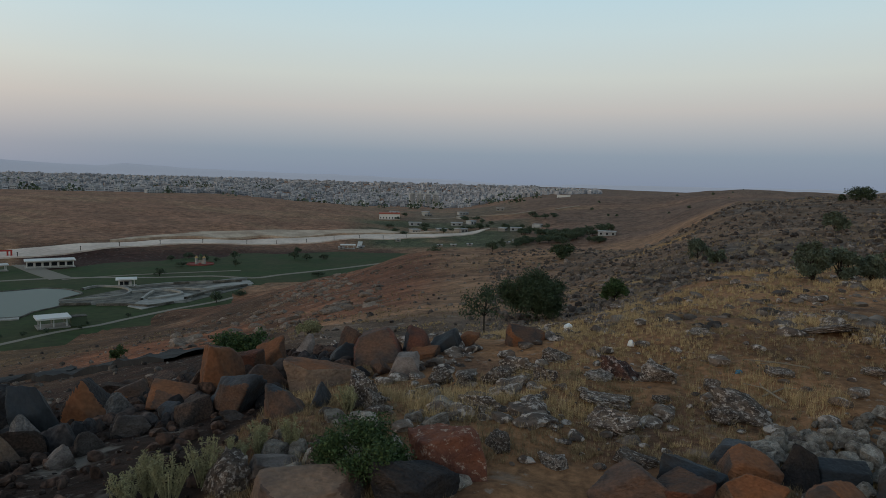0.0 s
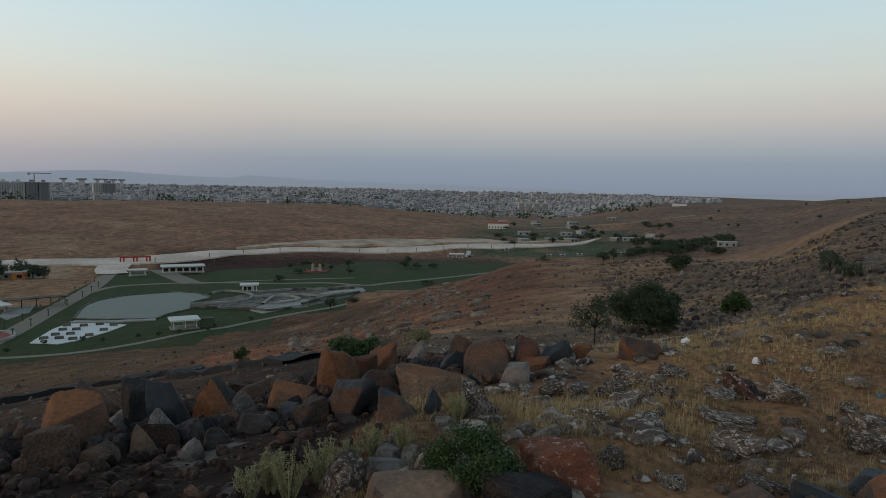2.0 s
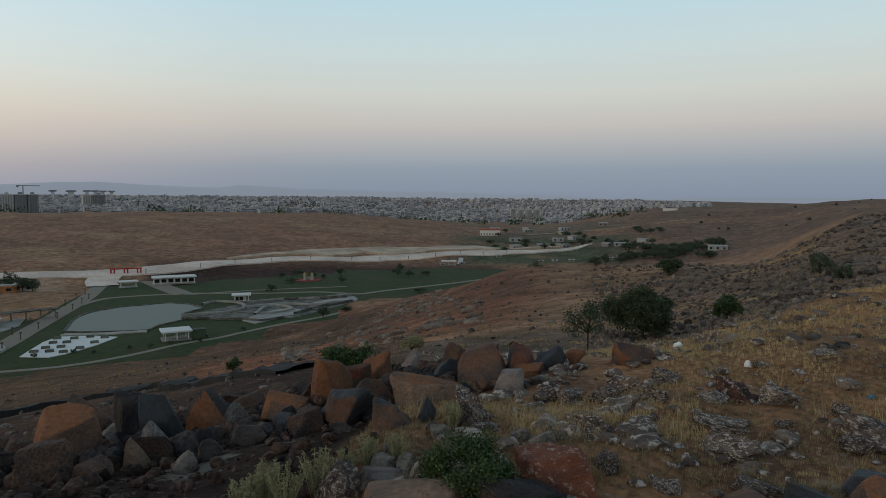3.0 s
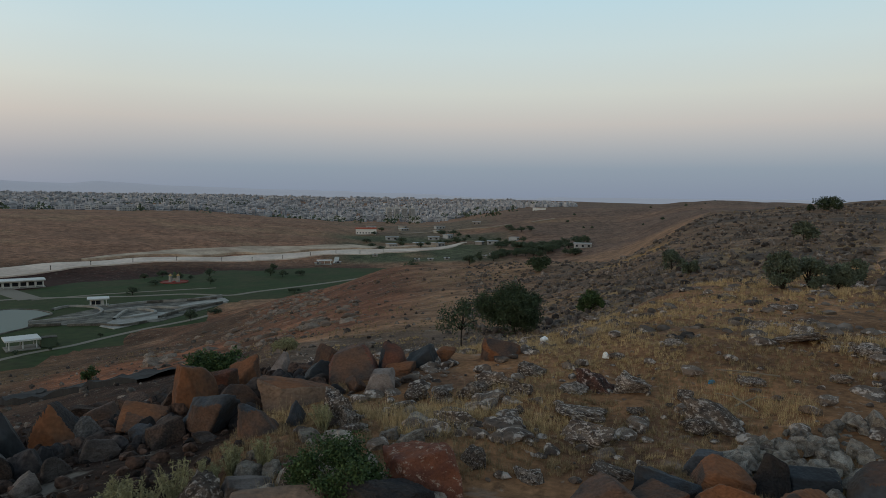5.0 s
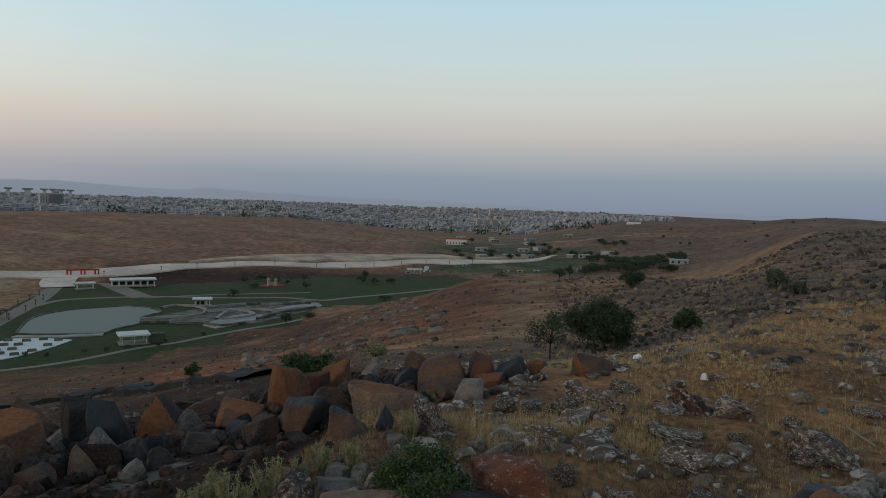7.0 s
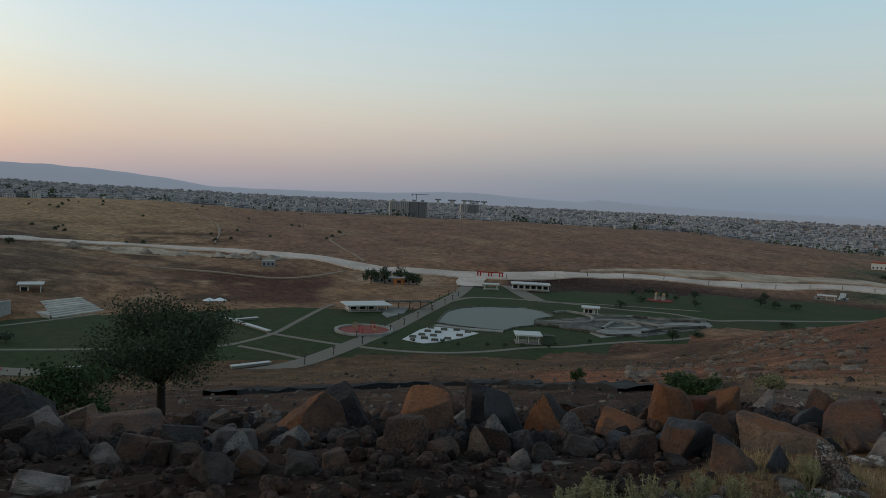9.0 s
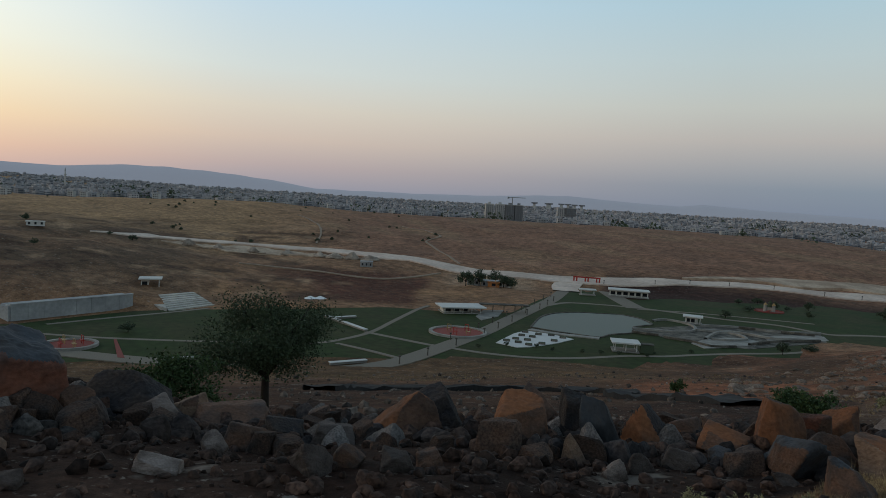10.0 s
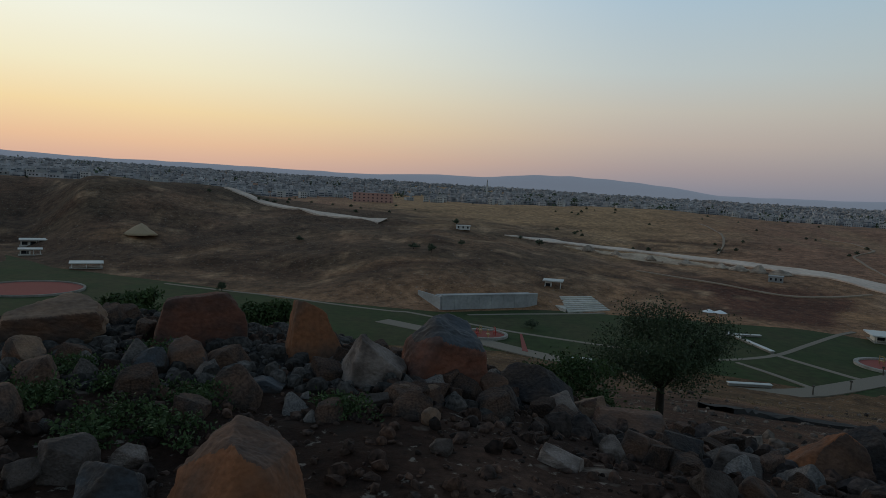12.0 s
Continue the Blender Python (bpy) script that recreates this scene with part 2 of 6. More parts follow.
# ---------------------------------------------------------------- materials
def material(name, base, rough_v=0.9, metallic=0.0, other=None, scale=2.0, bump=0.0, speck=None, speck_at=0.6, speck_scale=8.0, vary=0.25, island=False):
    """Base colour broken up by two sizes of noise; other: a second colour in large stains; speck: a third in small spots."""
    m = bpy.data.materials.new(name)
    m.use_nodes = True
    n, l = m.node_tree.nodes, m.node_tree.links
    b = n["Principled BSDF"]
    b.inputs["Roughness"].default_value = rough_v
    b.inputs["Metallic"].default_value = metallic
    b.inputs["Specular IOR Level"].default_value = 0.2
    tc = n.new("ShaderNodeTexCoord")
    big = n.new("ShaderNodeTexNoise")
    big.inputs["Scale"].default_value, big.inputs["Detail"].default_value = scale, 6
    fine = n.new("ShaderNodeTexNoise")
    fine.inputs["Scale"].default_value, fine.inputs["Detail"].default_value = scale * 9, 4
    for q in (big, fine):
        l.new(tc.outputs["Object"], q.inputs["Vector"])

    def mix(f, a, c, mode="MIX"):
        x = n.new("ShaderNodeMix")
        x.data_type, x.blend_type = "RGBA", mode
        for sock, v in ((x.inputs["Factor"], f), (x.inputs["A"], a), (x.inputs["B"], c)):
            if hasattr(v, "is_linked"):
                l.new(v, sock)
            else:
                sock.default_value = v if isinstance(v, float) else (*v, 1)
        return x.outputs["Result"]

    def step(v, lo, hi, to=(0.0, 1.0)):
        r = n.new("ShaderNodeMapRange")
        r.inputs["From Min"].default_value, r.inputs["From Max"].default_value = lo, hi
        r.inputs["To Min"].default_value, r.inputs["To Max"].default_value = to
        l.new(v, r.inputs["Value"])
        return r.outputs[0]

    col = mix(0.0, base, base)
    if other:
        col = mix(step(big.outputs["Fac"], 0.40, 0.62), base, other)
    if speck:
        sp = n.new("ShaderNodeTexNoise")
        sp.inputs["Scale"].default_value, sp.inputs["Detail"].default_value = speck_scale, 9
        sp.inputs["Roughness"].default_value = 0.7
        l.new(tc.outputs["Object"], sp.inputs["Vector"])
        col = mix(step(sp.outputs["Fac"], speck_at, speck_at + 0.06), col, speck)
    shade = step(fine.outputs["Fac"], 0.3, 0.7, (1 - vary * 1.1, 1 + vary * 1.1))
    if island:
        g = n.new("ShaderNodeNewGeometry")
        rnd = g.outputs["Random Per Island"]
    else:
        g = n.new("ShaderNodeObjectInfo")
        rnd = g.outputs["Random"]
    tone = step(rnd, 0, 1, (1 - vary, 1 + vary))
    mul = n.new("ShaderNodeMath")
    mul.operation = "MULTIPLY"
    l.new(shade, mul.inputs[0])
    l.new(tone, mul.inputs[1])
    vm = n.new("ShaderNodeVectorMath")
    vm.operation = "SCALE"
    l.new(col, vm.inputs[0])
    l.new(mul.outputs[0], vm.inputs["Scale"])
    l.new(vm.outputs[0], b.inputs["Base Color"])
    if bump:
        bp = n.new("ShaderNodeBump")
        bp.inputs["Strength"].default_value, bp.inputs["Distance"].default_value = 1.0, bump * 1.1
        hb = n.new("ShaderNodeMath")          # large dents and fine grain together
        hb.operation = "MULTIPLY_ADD"
        hb.inputs[1].default_value = 2.2
        half = n.new("ShaderNodeMath")
        half.operation = "MULTIPLY"
        half.inputs[1].default_value = 0.45
        l.new(fine.outputs["Fac"], half.inputs[0])
        l.new(big.outputs["Fac"], hb.inputs[0])
        l.new(half.outputs[0], hb.inputs[2])
        l.new(hb.outputs[0], bp.inputs["Height"])
        l.new(bp.outputs[0], b.inputs["Normal"])
    return m


ROCK = {
    "orange": (material("rust_stained_basalt", (0.185, 0.074, 0.034), 0.85, other=(0.10, 0.056, 0.038), scale=1.6, bump=0.02, vary=0.2),
               "rust-orange weathered basalt rock on the rubble edge"),
    "red": (material("red_basalt", (0.15, 0.058, 0.036), 0.85, other=(0.075, 0.042, 0.034), scale=2.2, bump=0.02, vary=0.2),
            "reddish-brown basalt rock in the rubble heap"),
    "brown": (material("brown_basalt", (0.12, 0.064, 0.042), 0.85, other=(0.06, 0.044, 0.038), scale=2.2, bump=0.02, vary=0.22),
              "dull brown broken basalt boulder on bare soil"),
    "tan": (material("tan_basalt", (0.20, 0.122, 0.08), 0.85, other=(0.12, 0.08, 0.06), scale=2.0, bump=0.02, vary=0.2),
            "tan weathered rock lying on bare soil"),
    "dark": (material("black_basalt", (0.026, 0.023, 0.024), 0.8, other=(0.05, 0.036, 0.03), scale=2.5, bump=0.03, vary=0.3),
             "nearly black jagged basalt boulder"),
    "slate": (material("smooth_slate_basalt", (0.030, 0.031, 0.034), 0.6, other=(0.026, 0.024, 0.024), scale=1.4, bump=0.01, vary=0.15),
              "smooth dark slate-grey basalt slab leaning on rubble"),
    "blue": (material("blue_grey_basalt", (0.048, 0.050, 0.056), 0.7, other=(0.042, 0.031, 0.026), scale=1.9, bump=0.014, vary=0.2),
             "blue-grey freshly broken basalt rock"),
    "grey": (material("grey_basalt", (0.092, 0.071, 0.062), 0.9, other=(0.055, 0.041, 0.035), scale=2.2, bump=0.02, vary=0.22),
             "dusty grey basalt rock on the soil"),
    "pale": (material("pale_stone", (0.215, 0.168, 0.145), 0.9, other=(0.10, 0.074, 0.062), scale=2.0, bump=0.02, vary=0.2),
             "pale dusty broken stone with grey faces"),
    "lichen": (material("lichen_rock", (0.165, 0.118, 0.09), 0.95, other=(0.062, 0.044, 0.036), scale=4, bump=0.035, speck=(0.40, 0.325, 0.275), speck_at=0.52, speck_scale=10, vary=0.25),
               "pitted grey field rock spotted with white lichen"),
    "palelichen": (material("pale_lichen_rock", (0.27, 0.205, 0.165), 0.95, other=(0.10, 0.074, 0.06), scale=4, bump=0.035, speck=(0.48, 0.40, 0.345), speck_at=0.50, speck_scale=9, vary=0.25),
                   "pale pitted field rock crusted with white lichen"),
    "redlichen": (material("red_lichen_rock", (0.095, 0.045, 0.034), 0.95, other=(0.03, 0.021, 0.019), scale=4, bump=0.035, speck=(0.36, 0.28, 0.25), speck_at=0.55, speck_scale=7, vary=0.25),
                  "dark red pitted field rock with lichen flecks"),
    "redrock": (material("lichened_red_rock", (0.20, 0.072, 0.04), 0.9, other=(0.13, 0.05, 0.034), scale=3, bump=0.02, speck=(0.36, 0.25, 0.19), speck_at=0.56, speck_scale=9, vary=0.15),
                "flat-topped red rock mottled with pale lichen"),
}
m_leaf = material("olive_leaves", (0.050, 0.068, 0.032), 0.7, other=(0.040, 0.053, 0.027), scale=3, vary=0.3, island=True)
m_leaf_fresh = material("fresh_leaves", (0.052, 0.078, 0.026), 0.7, other=(0.040, 0.062, 0.021), scale=3, vary=0.3, island=True)
m_thorn = material("thorn_leaves", (0.10, 0.115, 0.075), 0.75, other=(0.075, 0.088, 0.06), scale=3, vary=0.3, island=True)
m_leaf_far = material("far_leaves", (0.066, 0.084, 0.050), 0.8, vary=0.3, island=True)
m_bark = material("bark", (0.034, 0.027, 0.021), 0.95, scale=12, bump=0.01)
m_herb = material("grey_green_herb", (0.25, 0.225, 0.12), 0.9, vary=0.3, island=True)
m_straw = material("dry_straw", (0.43, 0.30, 0.155), 0.9, vary=0.35, island=True)
m_straw_dark = material("weathered_straw", (0.27, 0.19, 0.105), 0.9, vary=0.4, island=True)
m_lawn = material("lawn", (0.027, 0.047, 0.0095), 0.95, other=(0.044, 0.048, 0.015), scale=0.05, vary=0.22)
m_path = material("path_paving", (0.215, 0.178, 0.138), 0.9, scale=0.5, vary=0.12)
m_road = material("white_gravel", (0.68, 0.53, 0.43), 0.95, other=(0.54, 0.41, 0.33), scale=0.05, vary=0.12)
m_bank = material("pale_cut_bank", (0.53, 0.39, 0.28), 0.95, other=(0.35, 0.245, 0.17), scale=0.08, vary=0.15)
m_asphalt = material("dark_track", (0.022, 0.021, 0.022), 0.9, other=(0.03, 0.028, 0.027), scale=0.5, vary=0.2)
m_tarmac = material("worn_tarmac", (0.10, 0.105, 0.115), 0.85, other=(0.13, 0.13, 0.135), scale=0.4, vary=0.15)
m_white = material("white_painted_wall", (0.60, 0.57, 0.53), 0.8, scale=0.8, vary=0.06)
m_roofw = material("white_roof_sheet", (0.56, 0.53, 0.49), 0.7, scale=0.5, vary=0.06)
m_conc = material("raw_concrete", (0.37, 0.36, 0.35), 0.9, other=(0.28, 0.275, 0.27), scale=0.12, vary=0.1)
m_stone = material("pale_stone_paving", (0.31, 0.285, 0.25), 0.9, other=(0.22, 0.20, 0.175), scale=0.2, vary=0.12)
m_steps = material("seating_stone", (0.50, 0.45, 0.39), 0.9, other=(0.40, 0.36, 0.31), scale=0.3, vary=0.12)
m_terrace = material("grey_terrace_stone", (0.062, 0.054, 0.044), 0.9, other=(0.15, 0.13, 0.105), scale=0.35, vary=0.25)
m_glass = material("dark_window", (0.02, 0.022, 0.026), 0.25, vary=0.1)
m_redp = material("red_paint", (0.34, 0.035, 0.025), 0.6, scale=1, vary=0.08)
m_rubber = material("red_rubber_floor", (0.26, 0.07, 0.055), 0.9, scale=0.5, vary=0.12)
m_metal = material("grey_metal", (0.25, 0.25, 0.25), 0.5, 0.6, vary=0.1)
m_trail = material("trodden_soil", (0.26, 0.19, 0.135), 0.95, scale=0.2, vary=0.2)
m_bag = material("white_plastic_bag", (0.75, 0.74, 0.73), 0.5, scale=12, vary=0.06)
m_blue = material("blue_plastic", (0.05, 0.16, 0.24), 0.5, vary=0.1)
m_sand = material("sand_heap", (0.34, 0.25, 0.16), 0.95, scale=0.4, vary=0.12)
m_gravel = material("dumped_gravel", (0.38, 0.30, 0.235), 0.95, other=(0.22, 0.165, 0.125), scale=0.35, vary=0.2)
m_wood = material("dead_wood", (0.22, 0.17, 0.12), 0.9, scale=9, vary=0.15)
m_facade = material("apartment_facade", (0.45, 0.43, 0.41), 0.9, scale=0.1, vary=0.06)
m_facade_d = material("unfinished_concrete", (0.20, 0.20, 0.205), 0.9, scale=0.1, vary=0.08)
m_hut = material("weathered_plaster", (0.27, 0.235, 0.21), 0.9, scale=0.2, vary=0.15)
m_pink = material("pink_render", (0.48, 0.27, 0.22), 0.9, scale=0.1, vary=0.06)
m_tile = material("red_roof_tiles", (0.30, 0.09, 0.06), 0.85, scale=0.3, vary=0.1)
m_town = material("town_walls", (0.385, 0.368, 0.372), 0.9, other=(0.28, 0.272, 0.28), scale=0.01, vary=0.24, island=True)
m_band = material("town_windows", (0.085, 0.095, 0.115), 0.5, vary=0.2, island=True)
m_orange_tarp = material("orange_tarpaulin", (0.40, 0.15, 0.05), 0.8, vary=0.08)
m_yellow = material("yellow_plastic", (0.34, 0.22, 0.09), 0.5, vary=0.08)
m_water = bpy.data.materials.new("pond_water")
m_water.use_nodes = True
wb = m_water.node_tree.nodes["Principled BSDF"]
wb.inputs["Base Color"].default_value, wb.inputs["Roughness"].default_value = (0.105, 0.122, 0.098, 1), 0.45
wb.inputs["Specular IOR Level"].default_value = 0.12
wno = m_water.node_tree.nodes.new("ShaderNodeTexNoise")
wno.inputs["Scale"].default_value = 1.2
wbu = m_water.node_tree.nodes.new("ShaderNodeBump")
wbu.inputs["Strength"].default_value, wbu.inputs["Distance"].default_value = 0.25, 0.05
m_water.node_tree.links.new(wno.outputs["Fac"], wbu.inputs["Height"])
m_water.node_tree.links.new(wbu.outputs[0], wb.inputs["Normal"])

# earth: the cover colour of each spot, broken up by clods, pebbles and straw
m_ground = bpy.data.materials.new("earth")
m_ground.use_nodes = True
en, elk = m_ground.node_tree.nodes, m_ground.node_tree.links
eb = en["Principled BSDF"]
eb.inputs["Roughness"].default_value, eb.inputs["Specular IOR Level"].default_value = 0.95, 0.1
e_at = en.new("ShaderNodeAttribute")
e_at.attribute_name = "cover"
e_tc = en.new("ShaderNodeTexCoord")


def e_noise(scale, lo, hi, a, b, detail=6):
    q = en.new("ShaderNodeTexNoise")
    q.inputs["Scale"].default_value, q.inputs["Detail"].default_value, q.inputs["Roughness"].default_value = scale, detail, 0.65
    elk.new(e_tc.outputs["Object"], q.inputs["Vector"])
    r = en.new("ShaderNodeMapRange")
    for key, v in zip(("From Min", "From Max", "To Min", "To Max"), (lo, hi, a, b)):
        r.inputs[key].default_value = v
    elk.new(q.outputs["Fac"], r.inputs["Value"])
    return q.outputs["Fac"], r.outputs[0]


def e_mul(a, b):
    q = en.new("ShaderNodeMath")
    q.operation = "MULTIPLY"
    elk.new(a, q.inputs[0])
    elk.new(b, q.inputs[1])
    return q.outputs[0]


h1, s1 = e_noise(14.0, 0.3, 0.7, 0.55, 1.45)
h2, s2 = e_noise(1.3, 0.3, 0.7, 0.7, 1.3)
h3, s3 = e_noise(0.045, 0.35, 0.65, 0.75, 1.25, 8)
h4, s4 = e_noise(0.22, 0.35, 0.65, 0.55, 1.45, 9)
e_sc = en.new("ShaderNodeVectorMath")
e_sc.operation = "SCALE"
elk.new(e_at.outputs["Color"], e_sc.inputs[0])
elk.new(e_mul(e_mul(e_mul(s1, s2), s3), s4), e_sc.inputs["Scale"])
e_col = e_sc.outputs[0]
for size, lo, hi, rgb, share in ((0.75, 0.60, 0.66, (0.30, 0.245, 0.20, 1), 0.55), (0.5, 0.60, 0.68, (0.035, 0.026, 0.02, 1), 0.6), (9.0, 0.61, 0.67, (0.34, 0.28, 0.23, 1), 0.5), (5.0, 0.58, 0.68, (0.03, 0.02, 0.014, 1), 0.6)):
    q, amount = e_noise(size, lo, hi, 0.0, share, 5)
    e_mix = en.new("ShaderNodeMix")
    e_mix.data_type = "RGBA"
    elk.new(amount, e_mix.inputs["Factor"])
    elk.new(e_col, e_mix.inputs["A"])
    e_mix.inputs["B"].default_value = rgb
    e_col = e_mix.outputs["Result"]
elk.new(e_col, eb.inputs["Base Color"])
e_bp = en.new("ShaderNodeBump")
e_bp.inputs["Strength"].default_value, e_bp.inputs["Distance"].default_value = 0.7, 0.04
elk.new(h1, e_bp.inputs["Height"])
elk.new(e_bp.outputs[0], eb.inputs["Normal"])


# ---------------------------------------------------------------- ground sheet
def soft(v, lo, hi):
    t = np.clip((v - lo) / (hi - lo), 0, 1)
    return t * t * (3 - 2 * t)


def cover(x, y):
    """Colour of the ground cover: bare soil, straw, rusty earth, stony hill."""
    d = np.hypot(x, y)
    az = (np.degrees(np.arctan2(-x, y)) + 60) % 360 - 60
    wob = rough(x, y, 3, 21) * 2.5 + rough(x, y, 0.9, 22) * 1.5
    big = rough(x, y, 45, 23) + 0.5 * rough(x, y, 15, 24)
    col = np.empty(x.shape + (3,))
    col[:] = (0.125, 0.080, 0.052)

    def lay(rgb, m):
        col[:] = col * (1 - m[..., None]) + np.array(rgb) * m[..., None]

    lay((0.135, 0.085, 0.050), soft(big, 0.0, 0.9) * soft(d, 20, 40))
    lay((0.085, 0.052, 0.035), soft(rough(x, y, 22, 41), 0.0, 0.6) * soft(d, 20, 40) * (1 - soft(d, 180, 240)) * 0.8)
    # beyond the valley road: long dry hill, greyer and streaked along the slope
    far = soft(d, 400, 460)
    lay((0.116, 0.070, 0.050), far)
    lay((0.135, 0.093, 0.062), far * soft(rough(x * 0.4 + y * 0.9, x * 0.25, 16, 25) + 0.5 * rough(x, y, 60, 26), 0.1, 0.8) * 0.8)
    lay((0.165, 0.115, 0.068), far * soft(az, 50, 64) * (1 - soft(az, 80, 88)))
    lay((0.026, 0.022, 0.017), soft(d, 425, 460) * (1 - soft(d, 640, 700)) * soft(az, 86, 93) * soft(rough(x, y, 80, 27), -0.6, 0.2))
    lay((0.055, 0.038, 0.027), soft(d, 255, 290) * soft(az, 66, 72) * (1 - soft(d, 330, 380)) * soft(rough(x, y, 30, 28), -0.5, 0.4))
    lay((0.052, 0.038, 0.027), soft(d, 262, 300) * (1 - soft(d, 540, 620)) * soft(az, 62, 68) * (0.45 + 0.4 * soft(rough(x, y, 26, 44), -0.4, 0.4)))
    lay((0.050, 0.023, 0.016), soft(d + 14 * rough(x, y, 22, 63), 280, 292) * (1 - soft(d + 16 * rough(x, y, 18, 64), 362, 395)) * soft(az + 1.5 * rough(x, y, 14, 65), 46, 48) * (1 - soft(az + 2 * rough(x, y, 20, 66), 56, 60)))
    lay((0.020, 0.0095, 0.008), soft(d, 335, 350) * (1 - far) * (1 - soft(az, 31.5, 32.5)) * soft(az, 2, 5))
    lay((0.200, 0.150, 0.110), soft(d, 350, 360) * (1 - soft(d, 398, 404)) * soft(az, 37, 38.5) * (1 - soft(az, 44, 46)) * 0.8)
    lay((0.035, 0.044, 0.026), soft(d, 425, 450) * (1 - soft(d, 600, 660)) * soft(az, -9, -6) * (1 - soft(az, 5, 9)) * soft(rough(x, y, 40, 35), -1.0, -0.2))
    lay((0.060, 0.055, 0.042), soft(d, 560, 640) * (1 - soft(d, 1000, 1100)) * soft(az, -9, -5) * (1 - soft(az, 4, 9)) * soft(rough(x, y, 55, 73), -0.8, 0.2) * 0.8)
    lay((0.078, 0.054, 0.043), far * (1 - soft(az, -9, -4)) * (1 - 0.6 * soft(rough(x, y, 70, 88), 0.1, 0.7)))
    # dug and terraced ground behind the park: dark cuts and pale spoil along the contours
    dug = soft(az, 50, 56) * (1 - soft(d, 560, 680)) * soft(d, 262, 300)
    lay((0.036, 0.022, 0.015), dug * soft(rough(az * 0.55, d * 0.11, 1.6, 67) + 0.5 * rough(x, y, 11, 68), 0.05, 0.55) * 0.85)
    lay((0.170, 0.125, 0.085), dug * soft(rough(az * 0.8, d * 0.16, 1.3, 69) + 0.5 * rough(x, y, 8, 70), 0.55, 0.85) * 0.7)
    lay((0.036, 0.025, 0.019), soft(az, 74, 84) * soft(d, 320, 360) * (1 - soft(d, 640, 700)) * soft(rough(x, y, 45, 71) + 0.5 * rough(x, y, 16, 72), -0.7, 0.5) * 0.8)
    # the slope under the shelf
    slope = soft(d, 60, 90) * (1 - soft(d, 172, 200))
    lay((0.080, 0.058, 0.034), slope * soft(az, 24, 30) * (1 - soft(az, 55, 62)) * soft(d, 95, 120))
    rust = soft(az + 1.2 * rough(x, y, 8, 80), 14, 18) * (1 - soft(az + 2 * rough(x, y, 11, 82), 26, 31)) * soft(d + 6 * rough(x, y, 7, 83), 50, 60) * (1 - soft(d + 12 * rough(x, y, 9, 84), 84, 110))
    lay((0.098, 0.046, 0.028), soft(az, -2, 4) * (1 - soft(az, 18, 22)) * soft(d, 30, 60) * (1 - soft(d, 240, 270)) * soft(big, -1.2, 0.3))
    lay((0.078, 0.038, 0.024), soft(az, -3, 4) * (1 - soft(az, 27, 33)) * soft(d, 70, 100) * (1 - soft(d, 250, 280)) * soft(rough(x, y, 26, 74) + 0.5 * rough(x, y, 9, 75), -0.7, 0.5) * 0.9)
    lay((0.050, 0.045, 0.042), (1 - soft(az, 12, 16)) * soft(az, -14, -8) * soft(d, 13, 16) * (1 - soft(d, 30, 40)) * 0.7)
    below = soft(az, 10, 16) * (1 - soft(az, 118, 125)) * soft(d, 10, 12)
    lay((0.058, 0.040, 0.022), below * soft(az, 24, 30) * (1 - soft(d, 180, 215)) * soft(d, 80, 105))
    lay((0.046, 0.027, 0.017), below * (1 - 0.6 * soft(az, 24, 30) * soft(d, 80, 105)) * (1 - soft(d, 225, 250)) * soft(rough(x, y, 17, 61) + 0.6 * rough(x, y, 6, 62), -1.3, 0.0))
    lay((0.025, 0.014, 0.010), below * (1 - soft(d, 62, 82)) * soft(rough(x, y, 11, 36) + 0.5 * rough(x, y, 4, 37), -1.0, 0.1))
    lay((0.135, 0.058, 0.032), rust * 0.85)
    # the right-hand hill: olive-brown with stony streaks
    hill = (1 - soft(az, -13, -8)) * soft(d, 16, 24) * (1 - soft(d, 170, 220))
    lay((0.080, 0.056, 0.040), hill)
    lay((0.052, 0.044, 0.040), hill * soft(rough(x, y, 7, 29) + 0.6 * rough(x, y, 2.5, 30), 0.05, 0.6))
    lay((0.270, 0.170, 0.055), soft(az, -21, -19.5) * (1 - soft(az, -15, -13)) * soft(d, 75, 85) * (1 - soft(d, 105, 112)) * 0.5 * soft(rough(x, y, 9, 79), -0.3, 0.5))
    lay((0.150, 0.108, 0.055), hill * (1 - soft(d, 40, 70)) * soft(rough(x, y, 4, 85) + 0.6 * rough(x, y, 1.5, 86), 0.1, 0.7) * 0.8)
    bank = 1 - soft(az - np.interp(d, [13, 24, 48, 68], [-33.9, -34.4, -35.0, -35.9]) + 0.25 * rough(x, y, 1.5, 76), -0.25, 0.25)
    lay((0.235, 0.155, 0.110), hill * bank * soft(d, 15, 20))
    lay((0.130, 0.076, 0.052), hill * bank * soft(d, 15, 20) * soft(rough(az * 3, d * 0.02, 1, 77) + 0.4 * rough(x, y, 1.2, 78), 0.1, 0.5) * 0.8)
    lay((0.30, 0.27, 0.24), hill * (1 - soft(az, -36, -35.6)) * soft(d, 80, 88))
    # near field of straw, and the bare track beside it
    edge = np.interp(d, [3, 4.5, 9, 14], [22, 19, 6, -2]) + wob
    near = 1 - soft(d, 14, 24)
    grass = near * (1 - soft(az, edge - 1.5, edge + 1.5))
    lay((0.128, 0.076, 0.044), grass)
    lay((0.075, 0.046, 0.031), grass * soft(rough(x, y, 0.7, 31) + 0.7 * rough(x, y, 2.0, 32), 0.0, 0.7))
    col[:] = col * np.array((2.0, 1.64, 1.37))
